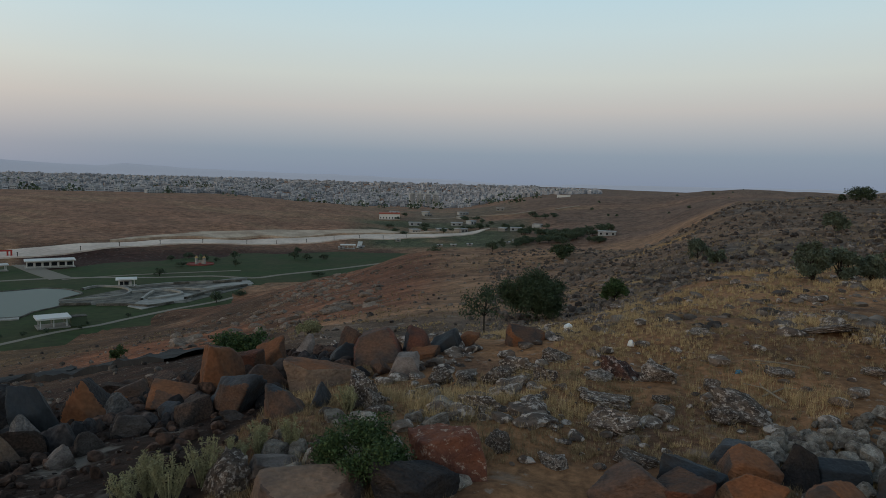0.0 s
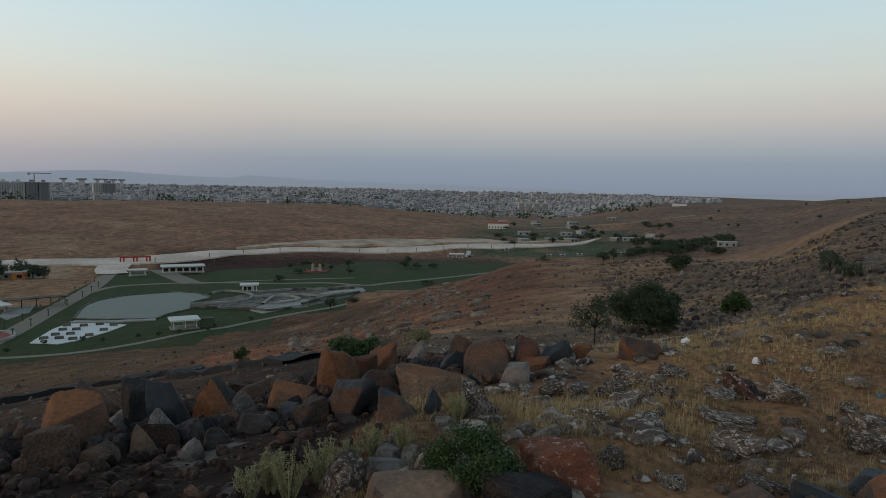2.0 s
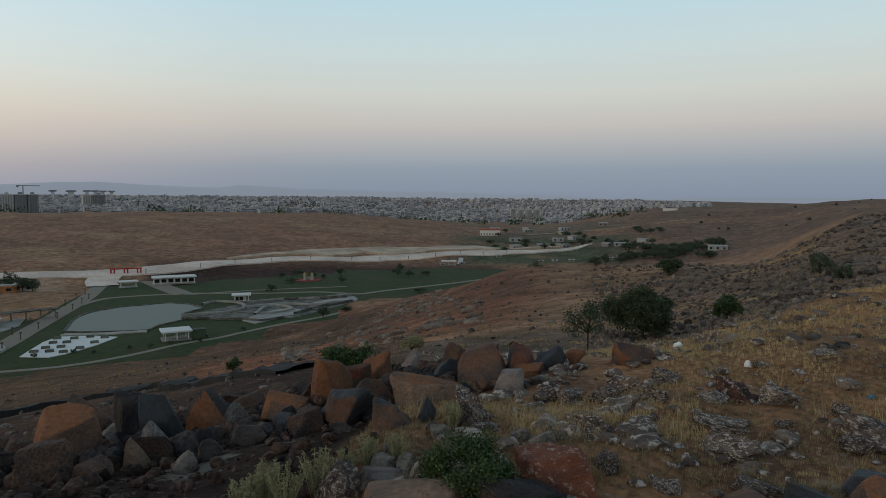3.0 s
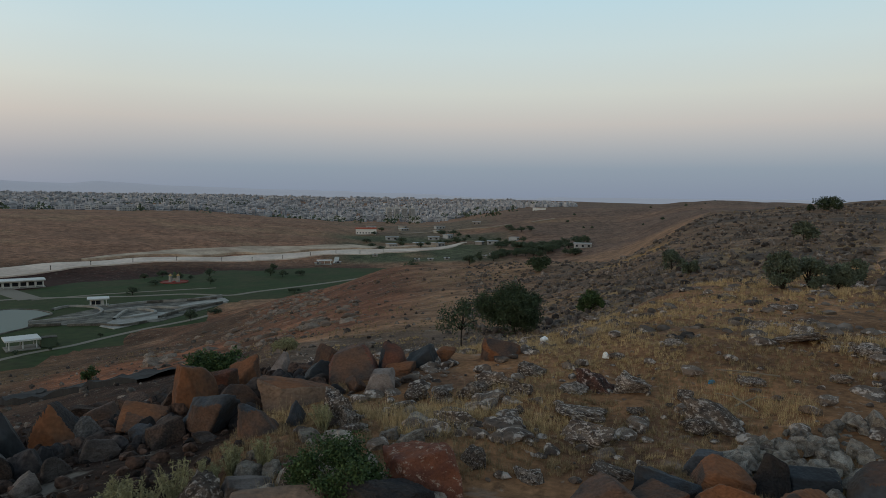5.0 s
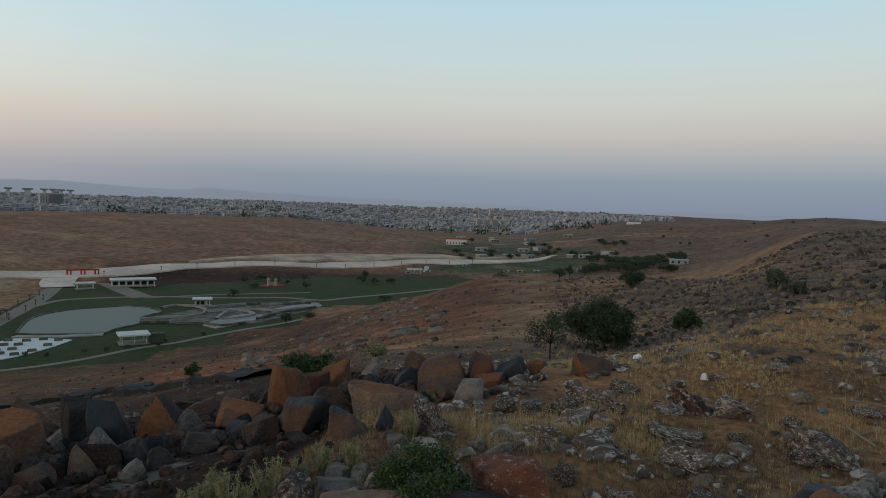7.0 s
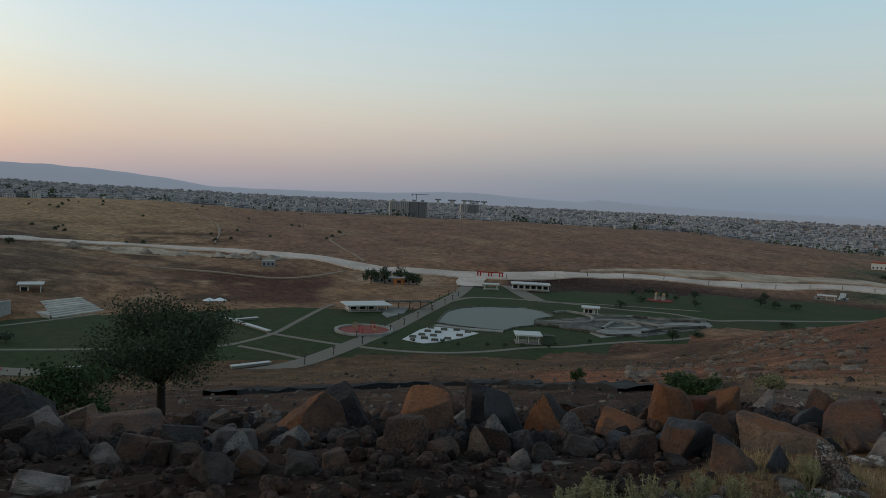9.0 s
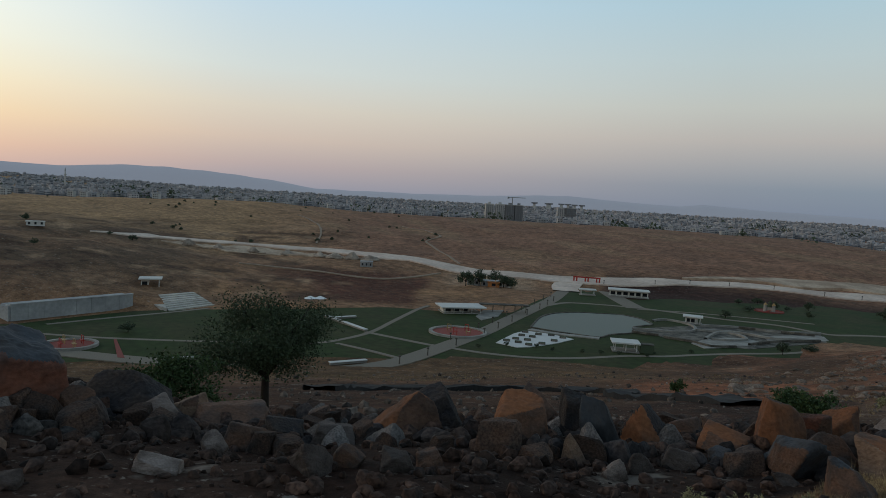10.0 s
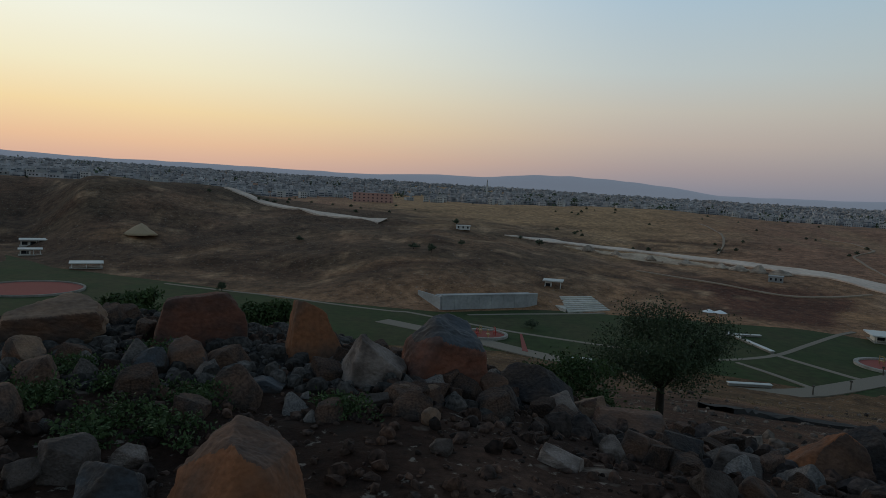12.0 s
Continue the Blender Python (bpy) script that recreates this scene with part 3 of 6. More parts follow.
    lay((0.062, 0.038, 0.026), (1 - soft(d, 25, 60)) * (1 - np.clip(np.abs(az - 212) / 95, 0, 1) ** 6) * soft(wob, -4.5, 2.5))
    bare = (1 - soft(d, 9, 11)) * np.maximum(soft(az, edge - 1.5, edge + 1.5) * (1 - soft(az + wob * 5, 125, 160)), 1 - soft(d + wob * 0.35, 2.2, 3.6))
    lay((0.027, 0.0135, 0.009), bare)
    lay((0.048, 0.026, 0.018), bare * soft(rough(x, y, 1.1, 33), 0.0, 0.7))
    lay((0.034, 0.033, 0.033), bare * soft(az, 76, 84) * soft(d, 5.5, 6.5) * 0.7)
    return col


az_a = np.concatenate([np.arange(-46, 118, 0.36), np.arange(118, 314, 4.0)])
d_a = np.exp(np.linspace(math.log(0.5), math.log(4800), 430))
AZ, DD = np.meshgrid(np.radians(az_a), d_a)
gx, gy = -np.sin(AZ) * DD, np.cos(AZ) * DD
gz = ground(gx, gy)
na, nd = len(az_a), len(d_a)
verts = np.vstack([np.stack([gx, gy, gz], -1).reshape(-1, 3), [[0, 0, 0]]])
gi, gj = np.meshgrid(np.arange(nd - 1), np.arange(na), indexing="ij")
gj2 = (gj + 1) % na
quads = np.stack([gi * na + gj2, (gi + 1) * na + gj2, (gi + 1) * na + gj, gi * na + gj], -1).reshape(-1, 4)
me = bpy.data.meshes.new("ground")
me.from_pydata(verts.tolist(), [], quads.tolist() + [[len(verts) - 1, (k + 1) % na, k] for k in range(na)])
me.polygons.foreach_set("use_smooth", [True] * len(me.polygons))
cv = np.ones((len(verts), 4))
cv[:, :3] = cover(verts[:, 0], verts[:, 1])
attr = me.attributes.new("cover", "FLOAT_COLOR", "POINT")
attr.data.foreach_set("color", cv.ravel())
me.materials.append(m_ground)
tagged(new("ground", me), "dry rust-brown hillside and valley of soil and straw", "ground", kind="structure")


# ---------------------------------------------------------------- mesh helpers
def part(name, bm, mat, parent=None, label="", smooth=False):
    data = bpy.data.meshes.new(name)
    bm.to_mesh(data)
    bm.free()
    data.materials.append(mat)
    if smooth:
        data.polygons.foreach_set("use_smooth", [True] * len(data.polygons))
    ob = new(name, data)
    if parent:
        ob.parent = parent
    if label:
        tagged(ob, label)
    return ob


def thing(name, place, turn, label, category, group="", kind=""):
    ob = new(name)
    ob.matrix_world = pose(*place, 0, 0, turn)
    return tagged(ob, label, category, group, kind)


def box(sx, sy, sz, x=0, y=0, z=0, bm=None, bevel=0.0, turn=0.0):
    """A box on height z, centred on x, y."""
    bm = bm or bmesh.new()
    m = Matrix.Translation((x, y, z + sz / 2)) @ Matrix.Rotation(radians(turn), 4, "Z") @ Matrix.Diagonal((sx, sy, sz, 1))
    r = bmesh.ops.create_cube(bm, size=1, matrix=m)
    if bevel:
        es = list({e for v in r["verts"] for e in v.link_edges})
        bmesh.ops.bevel(bm, geom=es, offset=bevel, segments=1, affect="EDGES")
    return bm


def tube(a, b, ra, rb, bm=None, sides=8):
    bm = bm or bmesh.new()
    a, b = Vector(a), Vector(b)
    m = Matrix.Translation((a + b) / 2) @ (b - a).to_track_quat("Z", "Y").to_matrix().to_4x4()
    bmesh.ops.create_cone(bm, cap_ends=True, segments=sides, radius1=ra, radius2=rb, depth=(b - a).length, matrix=m)
    return bm


def mesh_of(name, vs, fs, mat, smooth=False):
    data = bpy.data.meshes.new(name)
    data.from_pydata(vs if isinstance(vs, list) else vs.tolist(), [], fs if isinstance(fs, list) else fs.tolist())
    data.materials.append(mat)
    if smooth:
        data.polygons.foreach_set("use_smooth", [True] * len(data.polygons))
    return data


def slab(name, pts, z, thick, mat, label, category, kind="structure"):
    """A flat paved or planted area with a real edge."""
    bm = bmesh.new()
    f = bm.faces.new([bm.verts.new((x, y, z)) for x, y in pts])
    if f.normal.z < 0:
        f.normal_flip()
    bm.normal_update()
    if f.normal.z < 0:
        f.normal_flip()
    r = bmesh.ops.extrude_face_region(bm, geom=[f])
    bmesh.ops.translate(bm, verts=[v for v in r["geom"] if isinstance(v, bmesh.types.BMVert)], vec=(0, 0, thick))
    bmesh.ops.recalc_face_normals(bm, faces=bm.faces[:])
    return tagged(part(name, bm, mat), label, category, kind=kind)


def spline(pts, step):
    """Points along a smooth curve through pts."""
    p = [Vector((x, y, 0)) for x, y in pts]
    p = [p[0] * 2 - p[1]] + p + [p[-1] * 2 - p[-2]]
    out = []
    for k in range(1, len(p) - 2):
        n = max(1, int((p[k + 1] - p[k]).length / step))
        for q in range(n):
            t = q / n
            out.append(0.5 * (2 * p[k] + (p[k + 1] - p[k - 1]) * t + (2 * p[k - 1] - 5 * p[k] + 4 * p[k + 1] - p[k + 2]) * t * t
                              + (3 * p[k] - p[k - 1] - 3 * p[k + 1] + p[k + 2]) * t ** 3))
    return out + [p[-2]]


def ribbon(name, pts, width, mat, label, category, lift=0.3, z=None, step=4.0, across=2, offset=0.0, wobble=0.0, taper=0, rugged=0.0):
    """A path or road that follows the ground, or lies flat on height z, with a raised edge."""
    line = spline(pts, step)
    vs, fs = [], []
    for k, c in enumerate(line):
        t = (line[min(k + 1, len(line) - 1)] - line[max(k - 1, 0)]).normalized()
        nrm = Vector((-t.y, t.x, 0))
        wd = width * (1 + wobble * float(rough(c.x, c.y, 14, 40)))
        if taper:
            wd *= min(1.0, (k + 0.2) / taper, (len(line) - k - 0.8) / taper)
        row = []
        for q in range(across + 1):
            v = c + nrm * (offset + wd * (q / across - 0.5))
            row.append((v.x, v.y, z if z is not None else float(ground(v.x, v.y)[0]) + lift + rugged * float(rough(v.x, v.y, 2.2, 42) + rough(v.x, v.y, 0.9, 43))))
        row = [(row[0][0], row[0][1], row[0][2] - 0.8 - (lift if z is None else 0))] + row + [(row[-1][0], row[-1][1], row[-1][2] - 0.8 - (lift if z is None else 0))]
        vs += row
    w = across + 3
    for k in range(len(line) - 1):
        for q in range(w - 1):
            fs.append([k * w + q, k * w + q + 1, (k + 1) * w + q + 1, (k + 1) * w + q])
    return tagged(new(name, mesh_of(name, vs, fs, mat)), label, category, kind="structure")


# ---------------------------------------------------------------- rocks
def rock_planes(shape, rnd):
    """Cut faces of a broken stone: unit normals and their distance from the middle; x across, y away, z up."""
    cuts = []

    def cut(x, y, z, h, wob=0.22):
        cuts.append((Vector((x + rnd.uniform(-wob, wob), y + rnd.uniform(-wob, wob), z + rnd.uniform(-wob, wob))).normalized(), h * rnd.uniform(0.88, 1.12)))

    if shape == "block":
        for x, y, z, h in ((1, 0, 0.15, 0.8), (-1, 0, 0.15, 0.8), (0, 1, 0, 0.75), (0.15, -1, 0.2, 0.7), (0, -0.1, 1, 0.72)):
            cut(x, y, z, h)
        for _ in range(6):
            cut(rnd.choice((-1, 1)), rnd.uniform(-1, 0.6), rnd.uniform(0.1, 0.9), 0.86, 0.35)
    elif shape == "point":
        lean = rnd.uniform(-0.3, 0.3)
        for x, y, z, h in ((1, 0, 0.35 + lean, 0.7), (-1, 0, 0.35 - lean, 0.7), (0, 1, 0.3, 0.65), (0.45, -1, 0.45, 0.6), (-0.5, -1, 0.3, 0.65)):
            cut(x, y, z, h, 0.2)
        for _ in range(5):
            cut(rnd.uniform(-1, 1), rnd.uniform(-1, 0.5), rnd.uniform(0.1, 0.8), 0.8, 0.3)
    elif shape == "slab":
        tilt = rnd.choice((-1, 1)) * rnd.uniform(0.25, 0.5)
        for x, y, z, h in ((tilt, -0.45, 1, 0.42), (tilt * 0.5, 0.3, 1, 0.5), (1, -0.2, 0, 0.95), (-1, 0, 0.2, 0.95), (0, 1, 0.2, 0.8), (0.1, -1, 0.1, 0.7)):
            cut(x, y, z, h, 0.15)
        for _ in range(3):
            cut(rnd.choice((-1, 1)), rnd.uniform(-1, 0.6), rnd.uniform(0, 0.6), 0.9, 0.3)
    else:
        for _ in range(11):
            cut(rnd.gauss(0, 1), rnd.gauss(0, 1), rnd.gauss(0.15, 0.9), rnd.uniform(0.55, 0.85), 0)
    cuts.append((Vector((0, 0, -1)), 0.55))
    return cuts


def rock_mesh(name, seed, mat, detail=3, flat=0.8, jag=0.10, shape="lump", edge=18.0, second=None, smooth=False, cap=False):
    """A broken stone cut by planes, its edges worn round, then roughened; second: the material of a few fresh or weathered faces.
    It is one metre across and stands on z = 0."""
    rnd = random.Random(seed)
    bm = bmesh.new()
    bmesh.ops.create_icosphere(bm, subdivisions=detail, radius=1)
    cuts = rock_planes(shape, rnd)
    off = Vector((seed * 3.1, seed * 1.7, seed * 0.9))
    nrm = np.array([v.co[:] for v in bm.verts])
    nrm /= np.linalg.norm(nrm, axis=1)[:, None]
    face = np.maximum(nrm @ np.array([c[:] for c, _ in cuts]).T, 0.0) / np.array([h for _, h in cuts]) + 1e-6
    rad = np.minimum((face ** edge).sum(axis=1) ** (-1 / edge), 1.5)
    for k in range(len(nrm)):
        n = Vector(nrm[k]) * rad[k]
        rad[k] *= 1 + jag * (noise.noise(n * 1.6 + off) + 0.45 * noise.noise(n * 4.2 + off) + 0.28 * noise.noise(n * 10 + off) + 0.16 * noise.noise(n * 24 + off))
    pts = nrm * rad[:, None]
    lo, hi = pts.min(axis=0), pts.max(axis=0)
    pts = (pts - [(lo[0] + hi[0]) / 2, (lo[1] + hi[1]) / 2, lo[2]]) / (hi - lo)
    for k, v in enumerate(bm.verts):
        v.co = pts[k]
    data = bpy.data.meshes.new(name)
    bm.to_mesh(data)
    bm.free()
    data.materials.append(mat)
    if second:
        data.materials.append(second)
        chosen = sorted(range(len(cuts)), key=lambda k: -cuts[k][0].z)[:2] if cap else rnd.sample([k for k, (c, _) in enumerate(cuts) if c.y < 0.3 and c.z > -0.5], 2)
        main = np.isin(face.argmax(axis=1), chosen)
        data.polygons.foreach_set("material_index", [int(main[p.vertices[0]]) for p in data.polygons])
    data.polygons.foreach_set("use_smooth", [smooth] * len(data.polygons))
    return data


rock_count = 0
# two-faced stones: main colour, colour of the other faces, words
TWO = {
    "orange": ("orange", "brown", "rust-orange weathered basalt boulder with brown broken faces"),
    "orangedark": ("dark", "orange", "dark brown overhanging boulder with an orange face"),
    "capped": ("red", "blue", "rust-brown boulder with a blue-grey broken cap"),
    "split": ("brown", "blue", "brown boulder split to a blue-grey fresh face"),
    "bluebrown": ("blue", "brown", "blue-grey basalt boulder with a brown weathered side"),
    "redblue": ("red", "blue", "reddish boulder with one blue-grey face"),
    "tanorange": ("tan", "orange", "large tan boulder stained orange along one side"),
    "red": ("red", "brown", "reddish-brown basalt boulder in the rubble heap"),
    "tan": ("tan", "brown", "tan weathered boulder with brown sides"),
}


def boulder(az, d, w, h, kind, sink=0.14, deep=0.9, name="boulder", group="boulders along the shelf", shape="lump"):
    global rock_count
    rock_count += 1
    kind, second, label = TWO[kind] if kind in TWO and w > 0.22 else (kind, None, ROCK.get(kind, ROCK["orange"])[1])
    lichened = "lichen" in kind
    cap = "cap" in label
    edge = 28.0 if kind in ("orange", "tan", "red", "brown") else 48.0
    ob = new(name, rock_mesh(name, 100 + rock_count, ROCK[kind][0], 6 if w > 0.5 or d < 4.5 and w > 0.25 else 5 if w > 0.16 else 4, jag=0.22 if lichened else 0.075, shape=shape, edge=edge,
                             second=ROCK[second][0] if second else None, smooth=True, cap=cap))
    p = at(az, d)
    ob.matrix_world = pose(p.x, p.y, p.z - sink * h, random.uniform(-9, 9), random.uniform(-16, 16), az + random.uniform(-18, 18)) @ Matrix.Diagonal((w * 1.12, w * deep, h * (1 + sink), 1))
    return tagged(ob, label, "rock", group)


boulder(108.2, 7.62, 0.84, 0.46, "tan", shape="lump")
boulder(97.8, 7.41, 0.86, 0.54, "red", shape="block")
boulder(98.6, 6.19, 0.34, 0.29, "split", shape="block")
boulder(110.1, 6.61, 0.29, 0.25, "tan")
boulder(88.6, 6.87, 0.57, 0.53, "orange", shape="point")
boulder(83.8, 6.13, 0.59, 0.41, "pale", shape="slab")
boulder(85.4, 6.28, 0.28, 0.24, "blue")
boulder(77.9, 6.52, 0.86, 0.65, "capped", shape="block")
boulder(94.6, 3.49, 0.66, 0.41, "orange", shape="lump", sink=0.3)
boulder(104.2, 3.69, 0.39, 0.27, "blue", shape="lump", sink=0.3)
boulder(107.1, 4.21, 0.33, 0.21, "grey", shape="lump")
boulder(110.2, 4.09, 0.18, 0.17, "grey")
boulder(103.1, 4.29, 0.21, 0.14, "pale")
boulder(98.8, 4.94, 0.17, 0.12, "pale")
boulder(101.3, 6.10, 0.26, 0.20, "blue")
boulder(97.3, 5.96, 0.22, 0.15, "pale")
boulder(92.7, 5.62, 0.29, 0.11, "blue")
boulder(83.5, 5.28, 0.22, 0.11, "grey")
boulder(81.4, 5.40, 0.19, 0.17, "tan")
boulder(79.1, 5.64, 0.25, 0.15, "tan")
boulder(78.9, 4.80, 0.15, 0.12, "tan")
boulder(77.9, 4.25, 0.14, 0.10, "grey")
boulder(74.0, 6.46, 0.37, 0.28, "brown")
boulder(69.7, 7.19, 0.78, 0.50, "dark", shape="lump")
boulder(67.4, 6.71, 0.44, 0.32, "pale", shape="point")
boulder(65.1, 7.58, 0.49, 0.31, "tan", shape="point")
boulder(62.3, 7.25, 0.71, 0.28, "brown", shape="slab")
boulder(61.1, 5.77, 0.35, 0.27, "brown")
boulder(57.9, 6.20, 0.39, 0.29, "dark", shape="slab")
boulder(55.6, 4.46, 0.27, 0.21, "grey", shape="lump")
boulder(54.0, 6.13, 0.39, 0.22, "grey", shape="slab")
boulder(47.9, 6.57, 0.70, 0.50, "orange", shape="point")
boulder(48.1, 4.58, 0.22, 0.17, "grey")
boulder(45.4, 4.78, 0.20, 0.16, "brown")
boulder(67.8, 4.48, 0.27, 0.13, "pale", shape="slab")
boulder(63.6, 5.30, 0.19, 0.19, "pale")
boulder(52.1, 4.65, 0.20, 0.16, "brown")
boulder(44.8, 7.40, 0.55, 0.51, "dark", shape="block")
boulder(38.2, 6.46, 0.54, 0.43, "orange", shape="block")
boulder(36.9, 8.16, 0.53, 0.56, "brown", shape="lump")
boulder(33.2, 7.17, 0.37, 0.46, "dark", shape="block")
boulder(30.8, 6.49, 0.32, 0.52, "slate", shape="slab")
boulder(27.3, 6.83, 0.47, 0.46, "orangedark", shape="point")
boulder(24.8, 7.52, 0.39, 0.24, "orange")
boulder(21.6, 6.70, 0.46, 0.24, "orange", shape="slab")
boulder(17.9, 6.82, 0.44, 0.49, "orange", shape="point")
boulder(33.2, 5.83, 0.21, 0.25, "tan", shape="point")
boulder(29.8, 5.18, 0.17, 0.13, "pale")
boulder(27.8, 5.43, 0.21, 0.17, "grey")
boulder(25.0, 5.88, 0.26, 0.17, "grey")
boulder(18.2, 6.09, 0.21, 0.19, "blue")
boulder(25.3, 8.49, 0.34, 0.22, "brown")
boulder(15.8, 7.18, 0.27, 0.30, "red")
boulder(14.2, 7.48, 0.35, 0.40, "orange", shape="slab")
boulder(16.7, 5.86, 0.42, 0.34, "bluebrown", shape="lump")
boulder(14.8, 6.17, 0.36, 0.27, "brown", shape="lump")
boulder(12.8, 5.06, 0.28, 0.27, "split", shape="point")
boulder(9.4, 6.05, 0.55, 0.33, "tanorange", shape="lump")
boulder(11.3, 8.37, 0.28, 0.27, "pale", shape="point")
boulder(9.9, 5.33, 0.20, 0.20, "blue")
boulder(8.0, 7.12, 0.31, 0.24, "slate")
boulder(7.5, 7.36, 0.28, 0.36, "red")
boulder(5.1, 6.86, 0.47, 0.34, "red", shape="block")
boulder(1.9, 6.91, 0.31, 0.30, "redblue", shape="block")
boulder(1.4, 6.82, 0.31, 0.13, "orange", shape="slab")
boulder(3.0, 6.15, 0.27, 0.22, "pale", shape="block")
boulder(4.8, 6.26, 0.17, 0.16, "brown")
boulder(-0.7, 7.08, 0.31, 0.20, "slate", shape="slab")
boulder(-2.6, 7.23, 0.20, 0.15, "orange")
boulder(-7.2, 7.15, 0.38, 0.22, "orange", shape="slab")
boulder(6.6, 5.07, 0.23, 0.24, "lichen")
boulder(19.8, 6.19, 0.22, 0.15, "brown")
boulder(21.8, 6.25, 0.19, 0.12, "blue")
boulder(17.3, 5.56, 0.18, 0.09, "grey")
heap = "boulders on the spoil heap"
for k, (a, d) in enumerate(((-36.2, 13.5), (-37.4, 12.6), (-38.6, 13.8), (-39.6, 12.2), (-40.5, 14.2), (-38.0, 16.5), (-36.6, 17.5), (-40.0, 17.0), (-35.4, 15.5))):
    boulder(a, d + 1, 0.32 + 0.09 * (k % 3), 0.22 + 0.06 * (k % 2), ("brown", "red", "tan")[k % 3], group=heap, shape=("lump", "block")[k % 2])
near = "boulders at the viewer's feet"
boulder(-24.1, 4.40, 0.29, 0.16, "blue", shape="block", group=near, sink=0.3)
boulder(-25.2, 4.18, 0.29, 0.16, "orange", shape="block", group=near, sink=0.3)
boulder(-28.5, 4.26, 0.24, 0.24, "dark", shape="point", group=near, sink=0.3)
boulder(-25.3, 3.78, 0.28, 0.19, "tanorange", shape="lump", group=near, sink=0.3)
boulder(-16.5, 3.74, 0.40, 0.18, "brown", shape="lump", group=near, sink=0.3)
boulder(-21.2, 3.92, 0.30, 0.16, "blue", shape="slab", group=near, sink=0.3)
boulder(-20.8, 3.70, 0.29, 0.16, "red", shape="lump", group=near, sink=0.3)
boulder(-32.6, 3.88, 0.38, 0.20, "orange", shape="lump", group=near, sink=0.3)
boulder(-31.5, 4.48, 0.34, 0.17, "slate", shape="slab", group=near, sink=0.3)
boulder(-37.3, 4.20, 0.44, 0.32, "bluebrown", shape="block", group=near, sink=0.3)
boulder(-41.3, 4.52, 0.25, 0.21, "brown", shape="block", group=near, sink=0.3)
boulder(10.7, 3.44, 0.62, 0.24, "tan", shape="slab", group=near, sink=0.3)
boulder(1.8, 3.43, 0.42, 0.23, "dark", shape="lump", group=near, sink=0.3)
boulder(-1.7, 3.80, 0.40, 0.31, "redrock", shape="block", group=near, sink=0.3)
boulder(17.6, 3.80, 0.24, 0.20, "lichen", shape="block", group=near, sink=0.3)
boulder(13.7, 3.92, 0.32, 0.13, "pale", shape="slab", group=near, sink=0.3)
boulder(10.0, 3.81, 0.18, 0.22, "lichen", shape="point", group=near, sink=0.3)
boulder(7.9, 3.73, 0.17, 0.10, "pale", group=near, sink=0.3)
field = "lichened rocks in the straw"
boulder(-4.7, 5.65, 0.23, 0.16, "lichen", name="field_rock", group=field, sink=0.25)
boulder(-7.2, 5.98, 0.33, 0.17, "lichen", name="field_rock", group=field, sink=0.25)
boulder(-9.1, 5.66, 0.22, 0.12, "lichen", name="field_rock", group=field, sink=0.25)
boulder(-13.5, 5.93, 0.23, 0.09, "palelichen", name="field_rock", group=field, sink=0.25)
boulder(-15.0, 6.06, 0.34, 0.20, "redlichen", name="field_rock", group=field, sink=0.25)
boulder(-17.9, 6.04, 0.28, 0.16, "palelichen", name="field_rock", group=field, sink=0.25)
boulder(-3.7, 4.95, 0.33, 0.12, "lichen", name="field_rock", group=field, sink=0.25)
boulder(-14.3, 5.37, 0.41, 0.09, "lichen", shape="slab", name="field_rock", group=field, sink=0.25)
boulder(-14.6, 4.81, 0.34, 0.14, "lichen", name="field_rock", group=field, sink=0.25)
boulder(-5.2, 4.19, 0.16, 0.11, "lichen", name="field_rock", group=field, sink=0.25)
boulder(-9.7, 4.13, 0.17, 0.06, "palelichen", name="field_rock", group=field, sink=0.25)
boulder(-22.4, 5.98, 0.13, 0.10, "lichen", name="field_rock", group=field, sink=0.25)
boulder(-23.4, 5.26, 0.20, 0.11, "lichen", name="field_rock", group=field, sink=0.25)
boulder(-0.3, 5.85, 0.20, 0.12, "lichen", name="field_rock", group=field, sink=0.25)
boulder(5.7, 4.96, 0.16, 0.16, "palelichen", name="field_rock", group=field, sink=0.25)
boulder(-2.3, 5.69, 0.19, 0.09, "lichen", name="field_rock", group=field, sink=0.25)
boulder(-9.8, 6.67, 0.27, 0.11, "lichen", shape="slab", name="field_rock", group=field, sink=0.25)
boulder(-18.6, 5.49, 0.14, 0.05, "lichen", name="field_rock", group=field, sink=0.25)
boulder(-24.4, 5.47, 0.44, 0.17, "lichen", name="field_rock", group=field, sink=0.25)
boulder(-30.1, 7.93, 0.50, 0.07, "lichen", shape="slab", name="field_rock", group=field, sink=0.25)
boulder(-34.4, 7.62, 0.25, 0.12, "palelichen", name="field_rock", group=field, sink=0.25)
boulder(-27.0, 6.41, 0.24, 0.06, "lichen", name="field_rock", group=field, sink=0.25)
boulder(-37.6, 7.90, 0.39, 0.10, "lichen", shape="slab", name="field_rock", group=field, sink=0.25)
boulder(-33.3, 6.80, 0.18, 0.08, "palelichen", name="field_rock", group=field, sink=0.25)
boulder(-39.3, 9.07, 0.35, 0.09, "palelichen", shape="slab", name="field_rock", group=field, sink=0.25)
boulder(-40.5, 8.00, 0.32, 0.14, "palelichen", name="field_rock", group=field, sink=0.25)
boulder(-16.9, 4.20, 0.27, 0.08, "lichen", shape="slab", name="field_rock", group=field, sink=0.25)
boulder(-10.1, 4.09, 0.15, 0.08, "palelichen", name="field_rock", group=field, sink=0.25)
boulder(-21.3, 7.69, 0.24, 0.07, "palelichen", name="field_rock", group=field, sink=0.25)

